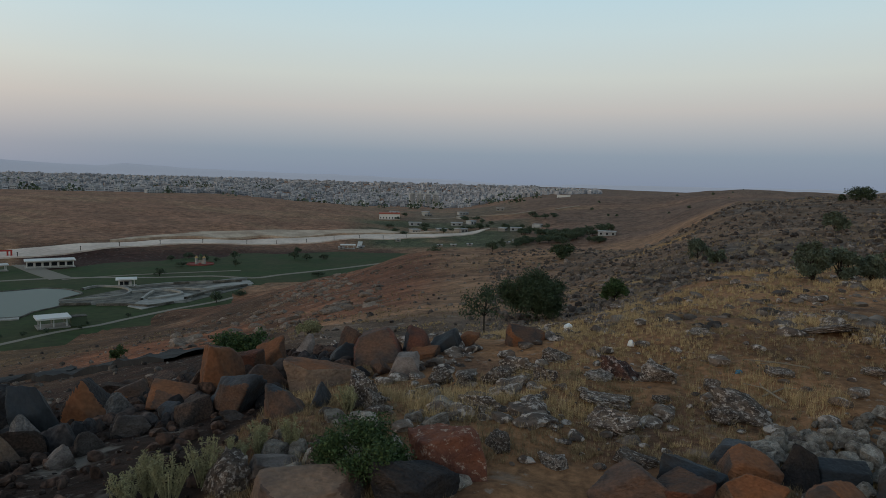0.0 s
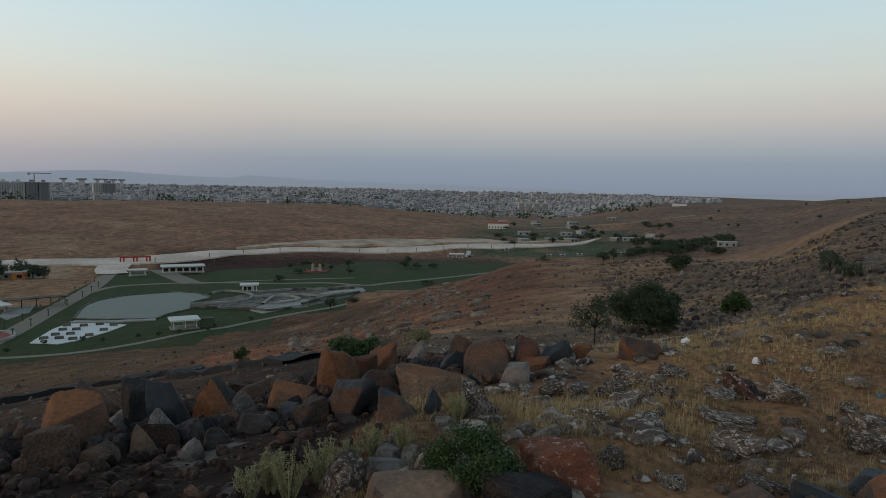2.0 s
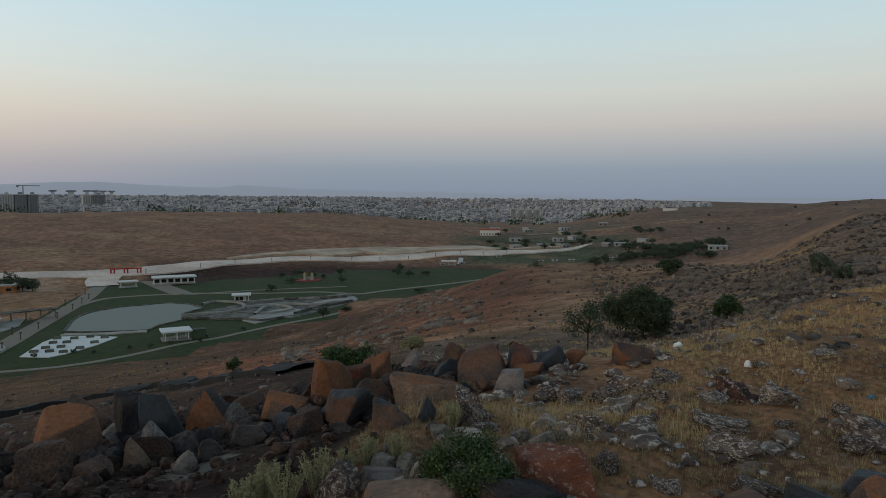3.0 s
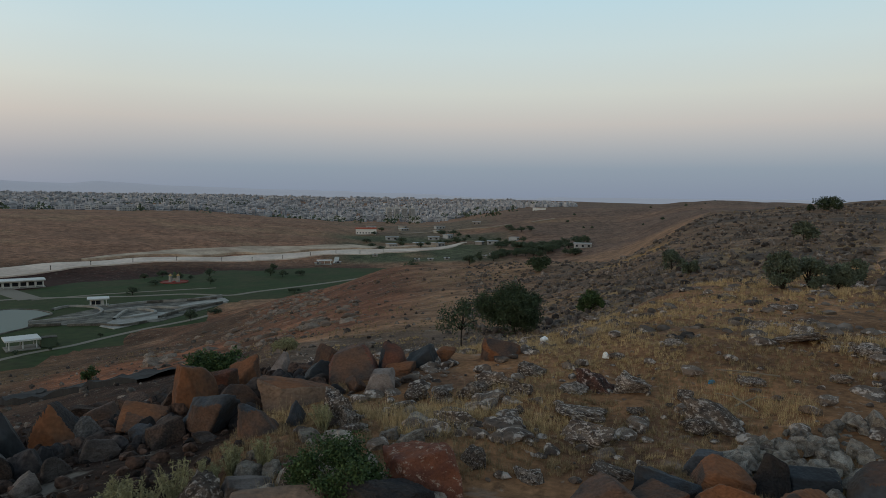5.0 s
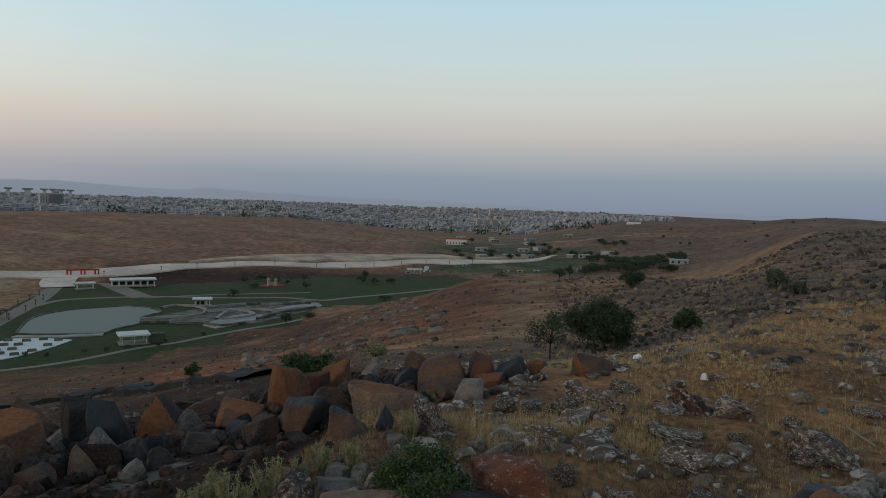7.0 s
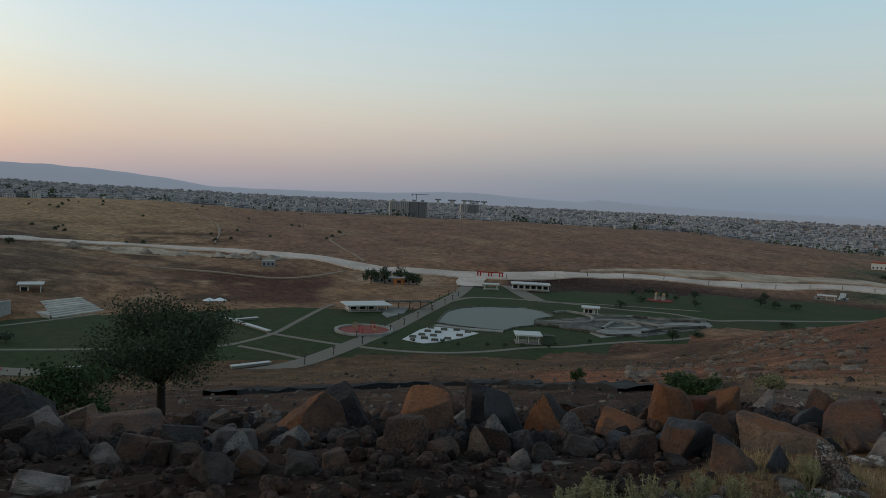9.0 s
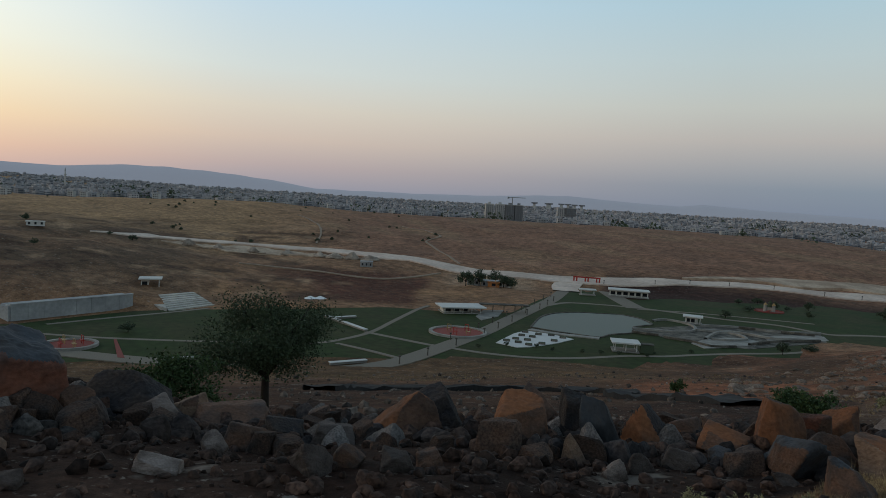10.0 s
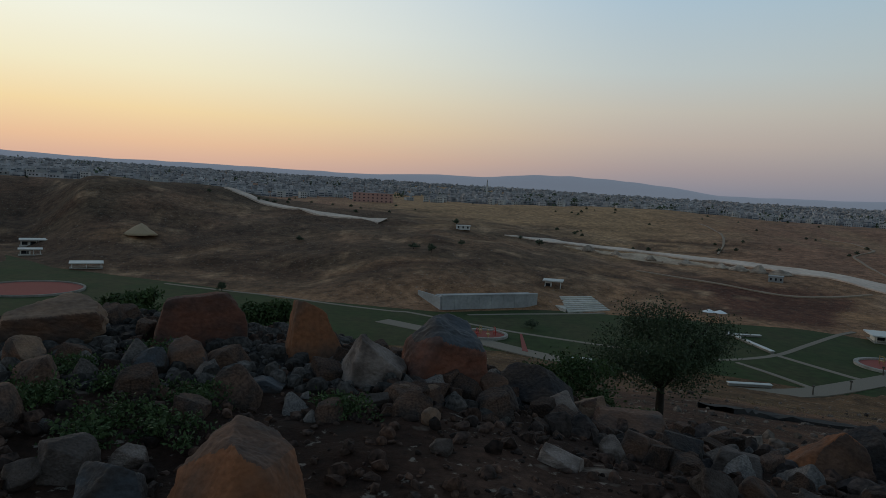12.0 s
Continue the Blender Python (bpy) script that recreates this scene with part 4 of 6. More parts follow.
# a pile of pale field stones, each a thing
pile_meshes = [rock_mesh("field_stone", 900 + k, material("pile_stone", (0.36, 0.30, 0.245), 0.95, other=(0.16, 0.125, 0.10), scale=3, bump=0.03, speck=(0.42, 0.38, 0.34), speck_at=0.57, speck_scale=6, vary=0.3) if k == 0 else bpy.data.materials["pile_stone"], 4, jag=0.06, shape=("block", "slab", "point")[k % 3], edge=44.0) for k in range(6)]
rs = random.Random(5)
for k in range(290):
    a = rs.uniform(-43, -25.5)
    t = (a + 43) / 17.5
    d = rs.uniform(4.3, 6.3 - 1.6 * t * t)
    w = 0.06 + 0.11 * rs.random() ** 1.4
    p = at(a, d)
    ob = new("field_stone", pile_meshes[k % 6])
    ob.matrix_world = pose(p.x, p.y, p.z - 0.03 + rs.choice((0, 0, 0.03, 0.05)), rs.uniform(-28, 28), rs.uniform(-28, 28), rs.uniform(0, 360)) @ Matrix.Diagonal((w, w * rs.uniform(0.6, 1), w * rs.uniform(0.5, 0.75), 1))
    tagged(ob, "pale grey lichened stone in a cleared heap", "stone", "heap of cleared field stones")
for k in range(46):
    a = rs.uniform(-3, 17)
    d = rs.uniform(3.5, 4.3 + 0.06 * (17 - a))
    w = rs.uniform(0.06, 0.2)
    p = at(a, d)
    ob = new("field_stone", pile_meshes[k % 6])
    ob.matrix_world = pose(p.x, p.y, p.z - 0.02, rs.uniform(-15, 15), rs.uniform(-15, 15), rs.uniform(0, 360)) @ Matrix.Diagonal((w, w * rs.uniform(0.6, 1), w * rs.uniform(0.5, 0.8), 1))
    tagged(ob, "pale lichened stone at the track's grassy edge", "stone", "stones at the grass edge")


def scatter_stones(name, label, n, where, size, mat, seed, detail=2, flat=0.6, jag=0.07):
    """Loose stones too many to count, in one object."""
    rg = np.random.default_rng(seed)
    shapes = []
    for k in range(5):
        m = rock_mesh("shape", seed * 10 + k, mat, detail, jag=jag)
        shapes.append((np.array([v.co[:] for v in m.vertices]), np.array([p.vertices[:] for p in m.polygons])))
        bpy.data.meshes.remove(m)
    vs, fs, base = [], [], 0
    pts = where(rg, n)
    zs = ground(pts[:, 0], pts[:, 1])
    for k, (x, y) in enumerate(pts):
        sv, sf = shapes[k % 5]
        d = math.hypot(x, y)
        w = size(rg, d)
        ang = rg.uniform(0, 2 * math.pi)
        c, s = math.cos(ang), math.sin(ang)
        v = sv * np.array([w, w * rg.uniform(0.6, 1.0), w * rg.uniform(0.35, flat + 0.25)])
        v = np.stack([v[:, 0] * c - v[:, 1] * s + x, v[:, 0] * s + v[:, 1] * c + y, v[:, 2] + zs[k] - 0.12 * w], -1)
        vs.append(v)
        fs.append(sf + base)
        base += len(v)
    return tagged(new(name, mesh_of(name, np.vstack(vs), np.vstack(fs), mat)), label, "stones", kind="stuff")


def fan(a0, a1, d0, d1, power=1.0):
    def where(rg, n):
        a = np.radians(rg.uniform(a0, a1, n))
        d = np.exp(math.log(d0) + (math.log(d1) - math.log(d0)) * rg.uniform(0, 1, n) ** power)
        return np.stack([-np.sin(a) * d, np.cos(a) * d], -1)
    return where


m_rubble = material("track_rubble", (0.066, 0.036, 0.025), 0.95, other=(0.03, 0.021, 0.018), scale=3, bump=0.02, vary=0.6, island=True)
m_rubble_g = material("grey_rubble", (0.060, 0.051, 0.046), 0.95, other=(0.036, 0.031, 0.028), scale=3, bump=0.02, vary=0.6, island=True)
m_scree = material("hill_stones", (0.15, 0.115, 0.092), 0.95, other=(0.056, 0.043, 0.037), scale=0.7, vary=0.45, island=True)
m_outcrop = material("outcrop", (0.19, 0.138, 0.104), 0.95, other=(0.12, 0.078, 0.055), scale=0.5, vary=0.35, island=True)
scatter_stones("rubble", "brown broken stones strewn over the bare track", 2300, fan(14, 112, 3.3, 9.5, 0.8), lambda r, d: 0.03 + 0.12 * r.random() ** 2.2, m_rubble, 61)
scatter_stones("rubble", "grey broken stones heaped between boulders", 1300, fan(72, 112, 5.6, 9.2), lambda r, d: 0.05 + 0.17 * r.random() ** 2, m_rubble_g, 62)
scatter_stones("rubble", "fist-sized rubble under the row of boulders", 900, fan(8, 80, 6.2, 9.3), lambda r, d: 0.06 + 0.2 * r.random() ** 1.8, m_rubble, 63)
m_rubble_b = material("brown_rubble", (0.075, 0.043, 0.030), 0.95, other=(0.04, 0.03, 0.026), scale=2, bump=0.02, vary=0.45)
m_rubble_p = material("pale_rubble", (0.145, 0.122, 0.11), 0.95, other=(0.08, 0.07, 0.065), scale=2, bump=0.02, vary=0.4)
m_rubble_d = material("dark_rubble", (0.058, 0.04, 0.033), 0.9, other=(0.026, 0.022, 0.022), scale=2.5, bump=0.02, vary=0.5, island=True)
rub = [rock_mesh("rubble_stone", 700 + k, m_rubble_p if k % 3 == 2 else m_rubble_b, 4, jag=0.06, shape=("block", "lump", "point")[k % 3], edge=26.0) for k in range(9)]
rs = random.Random(15)
for k in range(300):
    a, d = (rs.uniform(16, 84), rs.uniform(5.4, 8.5)) if k < 190 else (rs.uniform(72, 112), rs.uniform(4.8, 8.8))
    w = 0.11 + 0.34 * rs.random() ** 1.8
    p = at(a, d)
    ob = new("rubble_stone", rub[k % 9])
    ob.matrix_world = pose(p.x, p.y, p.z - 0.12 * w, rs.uniform(-14, 14), rs.uniform(-14, 14), rs.uniform(0, 360)) @ Matrix.Diagonal((w, w * rs.uniform(0.6, 0.95), w * rs.uniform(0.5, 0.85), 1))
    tagged(ob, "pale dusty broken stone on the track's edge" if k % 9 % 3 == 2 else "brown broken stone lying below the boulders", "stone", "rubble along the shelf")
scatter_stones("rubble", "dark broken blocks jammed between the boulders", 380, fan(6, 82, 5.9, 8.3), lambda r, d: 0.11 + 0.22 * r.random() ** 1.6, m_rubble_d, 70, detail=3, flat=0.6, jag=0.06)
scatter_stones("hill_stones", "grey stones littering the straw field", 1000, fan(-46, 12, 4, 30, 1.0), lambda r, d: (0.03 + 0.15 * r.random() ** 2.5) * (1 + d / 40), ROCK["lichen"][0], 64, detail=2, flat=0.3, jag=0.2)
def patches(a0, a1, d0, d1, size, seed):
    """Spots of a fan that lie in its stony patches."""
    def where(rg, n):
        p = fan(a0, a1, d0, d1, 0.9)(rg, n * 6)
        score = rough(p[:, 0], p[:, 1], size, seed) + 0.6 * rough(p[:, 0], p[:, 1], size * 0.35, seed + 1) - 0.3 * rg.uniform(0, 1, len(p))
        return p[np.argsort(-score)[:n]]
    return where


scatter_stones("outcrops", "flat pitted rock plates breaking through the straw", 330, patches(-46, 3, 4.6, 26, 2.2, 81), lambda r, d: (0.06 + 0.22 * r.random() ** 2) * (1 + d / 35), ROCK["lichen"][0], 68, detail=3, flat=0.12, jag=0.28)
scatter_stones("lip_stones", "pale flat stones along the lip of the field", 420, fan(-44, -8, 8, 22), lambda r, d: (0.04 + 0.16 * r.random() ** 2) * (1 + d / 30), m_scree, 69, detail=2, flat=0.2, jag=0.16)
scatter_stones("hill_stones", "dark stones covering the rocky hillside", 7500, lambda rg, n: np.vstack([fan(-34.5, -4, 24, 140, 0.8)(rg, n - 300), fan(-46, -35, 14, 26)(rg, 300)]), lambda r, d: (0.12 + 0.6 * r.random() ** 3) * (0.5 + d / 180), m_scree, 65, detail=1)
scatter_stones("slope_stones", "stones on the brown slope under the shelf", 1500, fan(-6, 62, 12, 160, 0.8), lambda r, d: (0.1 + 0.5 * r.random() ** 3) * (0.5 + d / 100), m_scree, 66, detail=1)
scatter_stones("outcrops", "pale flat rock outcrops on the rusty slope", 620, lambda rg, n: np.vstack([fan(8, 14, 130, 190)(rg, n // 2), fan(5, 22, 60, 200)(rg, n - n // 2)]), lambda r, d: 0.4 + 1.9 * r.random() ** 2, m_outcrop, 67, detail=2, flat=0.12)


# ---------------------------------------------------------------- plants
def leaves_mesh(name, centres, per, spread, size, mat, seed, aspect=0.55):
    """Small leaf blades, bent at the midrib, in clumps round the given twig ends."""
    rg = np.random.default_rng(seed)
    c = np.repeat(np.asarray(centres), per, axis=0)
    n = len(c)
    c = c + rg.normal(0, spread, (n, 3)) * np.array([1, 1, 0.8])
    u = rg.normal(0, 1, (n, 3))
    u /= np.linalg.norm(u, axis=1)[:, None]
    w = np.cross(u, rg.normal(0, 1, (n, 3)))
    w /= np.linalg.norm(w, axis=1)[:, None]
    s = (size * rg.uniform(0.6, 1.3, n))[:, None]
    tip, mid = c + u * s, c + u * s * 0.5
    vs = np.stack([c, mid + w * s * aspect * 0.5, tip, mid - w * s * aspect * 0.5], 1).reshape(-1, 3)
    fs = np.arange(n * 4).reshape(-1, 4)
    return mesh_of(name, vs, fs, mat)


def plant(name, place, width, height, label, category, leaf_mat, seed, leaf=0.05, clumps=160, per=22, trunk=0.35, lean=(0, 0), group="", stem=0.03, lobes=6, lump=(0.20, 0.34)):
    """A tree or bush: tapered trunk, forked limbs, and a ragged crown of leaf clumps with gaps."""
    rnd = random.Random(seed)
    top = thing(name, place, 0, label, category, group)
    fork = height * trunk
    knee = Vector((lean[0] * 0.5, lean[1] * 0.5, fork))
    part("trunk", tube((0, 0, -0.1), knee, stem, stem * 0.7, sides=7), m_bark, top, smooth=True)
    ends = []
    centres = []
    for k in range(lobes):
        a = 2 * math.pi * (k + rnd.random() * 0.7) / lobes
        r = width * 0.5 * rnd.uniform(0.38, 0.80)
        zc = fork + (height - fork) * rnd.uniform(0.2, 0.8)
        ends.append((Vector((math.cos(a) * r + lean[0], math.sin(a) * r + lean[1], zc)), rnd.uniform(*lump) * width))
    ends.append((Vector((lean[0], lean[1], height * 0.8)), width * lump[1] * 0.76))
    bm = bmesh.new()
    for e, r in ends:
        mid = knee.lerp(e, 0.5) + Vector((rnd.uniform(-1, 1), rnd.uniform(-1, 1), 0.5)) * 0.06 * width
        tube(knee, mid, stem * 0.6, stem * 0.4, bm, 5)
        tube(mid, e, stem * 0.4, stem * 0.12, bm, 5)
    part("bough", bm, m_bark, top, smooth=True)
    for k in range(clumps):
        e, r = rnd.choice(ends)
        v = Vector((rnd.gauss(0, 1), rnd.gauss(0, 1), rnd.gauss(0, 1))).normalized() * r * rnd.uniform(0.35, 1.05)
        q = e + v
        q.z = min(max(fork + (q.z - fork) * 0.86, fork * 0.75 if trunk > 0.1 else 0.03), height * rnd.uniform(0.72, 0.97))
        centres.append(q[:])
    crown = new("crown", leaves_mesh("crown", centres, int(per * 1.7), width * 0.05, leaf, leaf_mat, seed))
    crown.parent = top
    return top


def seat(az, d):
    p = at(az, d, -0.02)
    return p.x, p.y, p.z


def grow(name, az, d, w, h, label, category, mat, seed, **kw):
    return plant(name, seat(az, d), w, h, label, category, mat, seed, **kw)


grow("young_tree", 59.66, 13.5, 2.75, 2.85, "young dark-leaved tree on the slope behind boulders", "tree", m_leaf, 41, leaf=0.050, clumps=290, per=56, trunk=0.30, stem=0.10, lobes=12, lump=(0.09, 0.20))
grow("bush", 66.96, 11.0, 1.44, 1.02, "dense green bush behind a reddish boulder", "bush", m_leaf_fresh, 2, leaf=0.06, clumps=170, per=26, trunk=0.08, stem=0.02)
grow("bush", 102.48, 10.5, 0.73, 0.73, "dark bush growing between boulders", "bush", m_leaf_fresh, 3, leaf=0.06, clumps=150, per=26, trunk=0.08, stem=0.02)
grow("bush", 92.20, 10.5, 0.83, 0.58, "low green bush below the shelf edge", "bush", m_leaf_fresh, 4, leaf=0.06, clumps=150, per=26, trunk=0.08, stem=0.02)
grow("bush", 16.74, 12.0, 0.95, 0.80, "green bush behind an orange boulder", "bush", m_leaf_fresh, 5, leaf=0.06, clumps=140, per=24, trunk=0.08, stem=0.02)
grow("bush", 11.05, 25.4, 0.84, 0.67, "small yellowish bush on the rusty slope", "bush", m_herb, 6, leaf=0.08, clumps=60, per=20, trunk=0.08, stem=0.02)
grow("thorn_tree", -8.14, 31.5, 3.21, 2.53, "broad dark thorn tree below the field's edge", "tree", m_leaf, 7, leaf=0.105, clumps=520, per=28, trunk=0.12, stem=0.09, lobes=9, lump=(0.14, 0.28))
grow("sapling", -3.74, 22.0, 1.51, 2.03, "thin half-bare sapling beside the thorn tree", "tree", m_leaf, 8, leaf=0.07, clumps=90, per=14, trunk=0.4, stem=0.035)
grow("bush", -14.47, 32.0, 1.13, 1.11, "round green bush at the field's edge", "bush", m_leaf_fresh, 9, leaf=0.1, clumps=90, per=24, trunk=0.15, stem=0.03)
grow("bush", -20.68, 46.0, 1.38, 1.66, "dark bush on the stony hill", "bush", m_thorn, 10, leaf=0.12, clumps=90, per=20, trunk=0.1)
grow("bush", -22.16, 41.0, 0.86, 0.88, "dark low bush on the stony hill", "bush", m_thorn, 11, leaf=0.12, clumps=70, per=20, trunk=0.1)
grow("bush", -28.80, 14.2, 0.68, 0.98, "broad dark bush spreading on the stony hill", "bush", m_thorn, 12, leaf=0.05, clumps=200, per=20, trunk=0.02, lobes=13, lump=(0.09, 0.17))
grow("bush", -32.50, 15.2, 0.55, 0.60, "broad olive bush spreading on the stony hill", "bush", m_thorn, 13, leaf=0.05, clumps=180, per=20, trunk=0.02, lobes=13, lump=(0.09, 0.17))
grow("bush", -29.93, 60.0, 1.78, 1.60, "dark bush high on the stony hill", "bush", m_thorn, 14, leaf=0.2, clumps=80, per=20, trunk=0.1)
grow("hilltop_tree", -31.43, 115.0, 3.80, 1.81, "lone tree on the crest of the hill", "tree", m_leaf, 15, leaf=0.22, clumps=90, per=20, trunk=0.2, stem=0.08)
grow("bush", -30.29, 116.2, 1.23, 0.96, "small bush beside the lone tree", "bush", m_leaf, 16, leaf=0.2, clumps=40, per=16, trunk=0.1)
grow("slope_tree", -10.08, 105.0, 3.22, 2.17, "round dark tree standing on the lower slope", "tree", m_leaf, 17, leaf=0.3, clumps=110, per=20, trunk=0.25, stem=0.12)
grow("shrub", 6.43, 3.6, 0.56, 0.45, "fresh green shrub growing among near rocks", "bush", m_leaf_fresh, 18, leaf=0.019, clumps=300, per=26, trunk=0.05, stem=0.008, lobes=16, lump=(0.08, 0.17))
grow("bush", -30.60, 14.7, 0.60, 0.74, "grey-green thorn bush grown into its neighbour", "bush", m_thorn, 44, leaf=0.05, clumps=180, per=20, trunk=0.02, lobes=9, lump=(0.12, 0.22))
grow("bush", -33.40, 17.5, 0.50, 0.66, "grey-green thorn bush above the spoil bank", "bush", m_thorn, 45, leaf=0.05, clumps=180, per=20, trunk=0.02, lobes=9, lump=(0.12, 0.22))
grow("bush", 25.70, 61.3, 1.22, 1.52, "bright green weed on the rusty slope", "bush", m_leaf_fresh, 19, leaf=0.2, clumps=40, per=16, trunk=0.08)

# silvery herb clumps at the edge of the track
rs = random.Random(12)
for k, spot in enumerate(("22.22, 3.8, 0.27, 0.27", "19.48, 3.9, 0.21, 0.27", "15.00, 4.2, 0.17, 0.21", "12.44, 4.2, 0.19, 0.21", "23.74, 3.9, 0.21, 0.26", "25.45, 3.8, 0.21, 0.19", "7.67, 4.9, 0.20, 0.20", "16.94, 4.1, 0.17, 0.21")):
    az, d, w, h = [float(q) for q in spot.split(",")]
    top = thing("herb", seat(az, d), 0, "silvery grey-green herb clump with upright stems", "plant", "herb clumps beside the track")
    bm = bmesh.new()
    tips = []
    for q in range(26):
        a, r = rs.uniform(0, 6.28), w * 0.5 * rs.uniform(0.2, 1)
        tip = Vector((math.cos(a) * r, math.sin(a) * r, h * rs.uniform(0.6, 1.05)))
        tube((tip.x * 0.25, tip.y * 0.25, 0), tip, 0.0035, 0.0015, bm, 4)
        tips += [(tip * u)[:] for u in (0.35, 0.5, 0.65, 0.8, 0.92, 1.0)]
    tagged(part("stem_tuft", bm, m_herb, top), "thin upright herb stems", kind="stuff")
    ob = new("leaves", leaves_mesh("leaves", tips, 16, w * 0.03, 0.016, m_herb, 70 + k, 0.3))
    ob.parent = top


for k, (a, d) in enumerate(((104, 5.6), (107, 6.2), (109, 5.2), (101, 6.6), (63.2, 8.6), (60.8, 8.9), (86, 5.0), (100, 4.6), (103.5, 4.9), (106, 4.6), (98, 5.3), (110, 5.8))):
    grow("weed", a, d, 0.5, 0.16, "low green weed on the bare soil", "plant", m_leaf_fresh, 600 + k, leaf=0.03, clumps=60, per=12, trunk=0.05, stem=0.004, group="weeds on the track")

# ---------------------------------------------------------------- dry grass
def grass(name, label, pts, blades, tall, mat, seed, thick=0.006):
    rg = np.random.default_rng(seed)
    n = len(pts)
    z = ground(pts[:, 0], pts[:, 1])
    base = np.repeat(np.column_stack([pts, z]), blades, axis=0)
    hgt = np.repeat(tall * rg.uniform(0.45, 1.25, n), blades) * rg.uniform(0.5, 1.1, n * blades)
    spread = np.repeat(tall * 0.35, blades) if np.ndim(tall) else tall * 0.35
    base[:, :2] += rg.normal(0, 1, (n * blades, 2)) * (np.asarray(spread)[..., None] if np.ndim(spread) else spread) * 0.5
    a = rg.uniform(0, 2 * math.pi, n * blades)
    lean = rg.uniform(0.1, 0.9, n * blades) * hgt
    w = np.repeat(np.broadcast_to(thick, (n,)), blades)
    side = np.stack([-np.sin(a) * w, np.cos(a) * w, 0 * a], -1)
    tip = base + np.stack([np.cos(a) * lean, np.sin(a) * lean, hgt], -1)
    vs = np.stack([base - side - [0, 0, 0.02], base + side - [0, 0, 0.02], tip], 1).reshape(-1, 3)
    return tagged(new(name, mesh_of(name, vs, np.arange(n * blades * 3).reshape(-1, 3), mat)), label, "grass", kind="stuff")


rg = np.random.default_rng(91)
gp = fan(-46, 20, 3.2, 30, 0.9)(rg, 26000)
gd = np.hypot(gp[:, 0], gp[:, 1])
ga = np.degrees(np.arctan2(-gp[:, 0], gp[:, 1]))
keep = (ga < np.interp(gd, [3, 4.5, 9, 14], [21, 18, 5, 8])) & (rough(gp[:, 0], gp[:, 1], 0.9, 51) + 0.6 * rough(gp[:, 0], gp[:, 1], 2.6, 52) > -0.5)
gp, gd = gp[keep], gd[keep]
worn = rough(gp[:, 0], gp[:, 1], 0.6, 57) + 0.7 * rough(gp[:, 0], gp[:, 1], 2.1, 58) > 0.12
old = gp[worn]
gp, gd = gp[~worn], gd[~worn]
grass("dry_grass", "bleached straw tufts across the stony field", gp, 22, 0.075 + 0.05 * np.clip(rough(gp[:, 0], gp[:, 1], 1.7, 53), -0.5, 1), m_straw, 92, 0.0007 + 0.00022 * gd)
grass("weathered_grass", "low grey-brown weathered grass between the straw", old, 20, 0.05 + 0 * old[:, 0], m_straw_dark, 95, 0.0009 + 0.00022 * np.hypot(old[:, 0], old[:, 1]))
gp = gp[rg.uniform(0, 1, len(gp)) < 0.07]
grass("dry_stalks", "tall dry stalks standing in the straw", gp, 10, 0.2 + 0 * gp[:, 0], m_straw, 93, 0.0016)
gp = fan(-46, 60, 24, 160, 0.8)(rg, 12000)
gd = np.hypot(gp[:, 0], gp[:, 1])
keep = rough(gp[:, 0], gp[:, 1], 9, 54) + 0.5 * rough(gp[:, 0], gp[:, 1], 3, 55) > -0.1
keep &= (np.degrees(np.arctan2(-gp[:, 0], gp[:, 1])) < 15) | (gd > 88)
gp, gd = gp[keep], gd[keep]
grass("slope_grass", "dry grass clumps on the slopes and hill", gp, 14, 0.10 + 0.0012 * gd, m_straw_dark, 94, 0.002 + 0.0002 * gd)


# ---------------------------------------------------------------- litter
def litter(az, d, w, h, mat, label, seed):
    ob = new("plastic_bag", rock_mesh("plastic_bag", seed, mat, 3, jag=0.35))
    p = at(az, d)
    ob.matrix_world = pose(p.x, p.y, p.z - 0.01, 0, 0, seed * 37) @ Matrix.Diagonal((w * 0.85, w * 0.6, h * 0.75, 1))
    tagged(ob, label, "litter", "litter in the straw")


litter(-10.79, 10.5, 0.18, 0.15, m_bag, "crumpled white plastic bag lying in straw", 71)
litter(-15.98, 7.2, 0.09, 0.11, m_bag, "torn white plastic bag caught on a rock", 72)
litter(-15.50, 6.3, 0.11, 0.10, m_bag, "white plastic bag beside a lichened rock", 73)
litter(-24.21, 6.4, 0.09, 0.06, m_blue, "scrap of faded blue plastic in straw", 74)
for k, (a, d) in enumerate(((-26.0, 5.9), (-27.6, 5.8), (-29.0, 6.6))):
    p = at(a, d, 0.03)
    bm = tube((0, 0, 0), (0.28, 0.05, 0.03), 0.009, 0.007)
    tube((0.28, 0.05, 0.03), (0.52, -0.03, 0.01), 0.007, 0.004, bm)
    tube((0.28, 0.05, 0.03), (0.40, 0.16, 0.03), 0.005, 0.003, bm)
    ob = part("dead_branch", bm, m_wood)
    ob.matrix_world = pose(p.x, p.y, p.z, 0, 0, 20 + 70 * k)
    tagged(ob, "bleached dead branch lying in the straw", "branch", "dead branches")

# ---------------------------------------------------------------- slope track
ribbon("terrace_wall", [(-40.4, 28.0), (-47.2, 37.6), (-41.3, 43.1), (-39.5, 48.7), (-35.3, 51.4), (-29.9, 51.7), (-24.9, 42.8), (-18.4, 38.1), (-11.8, 31.1)], 2.8, m_asphalt, "low dark basalt wall along the slope", "wall", lift=0.35, step=1.0, across=4, wobble=0.35, rugged=0.14)

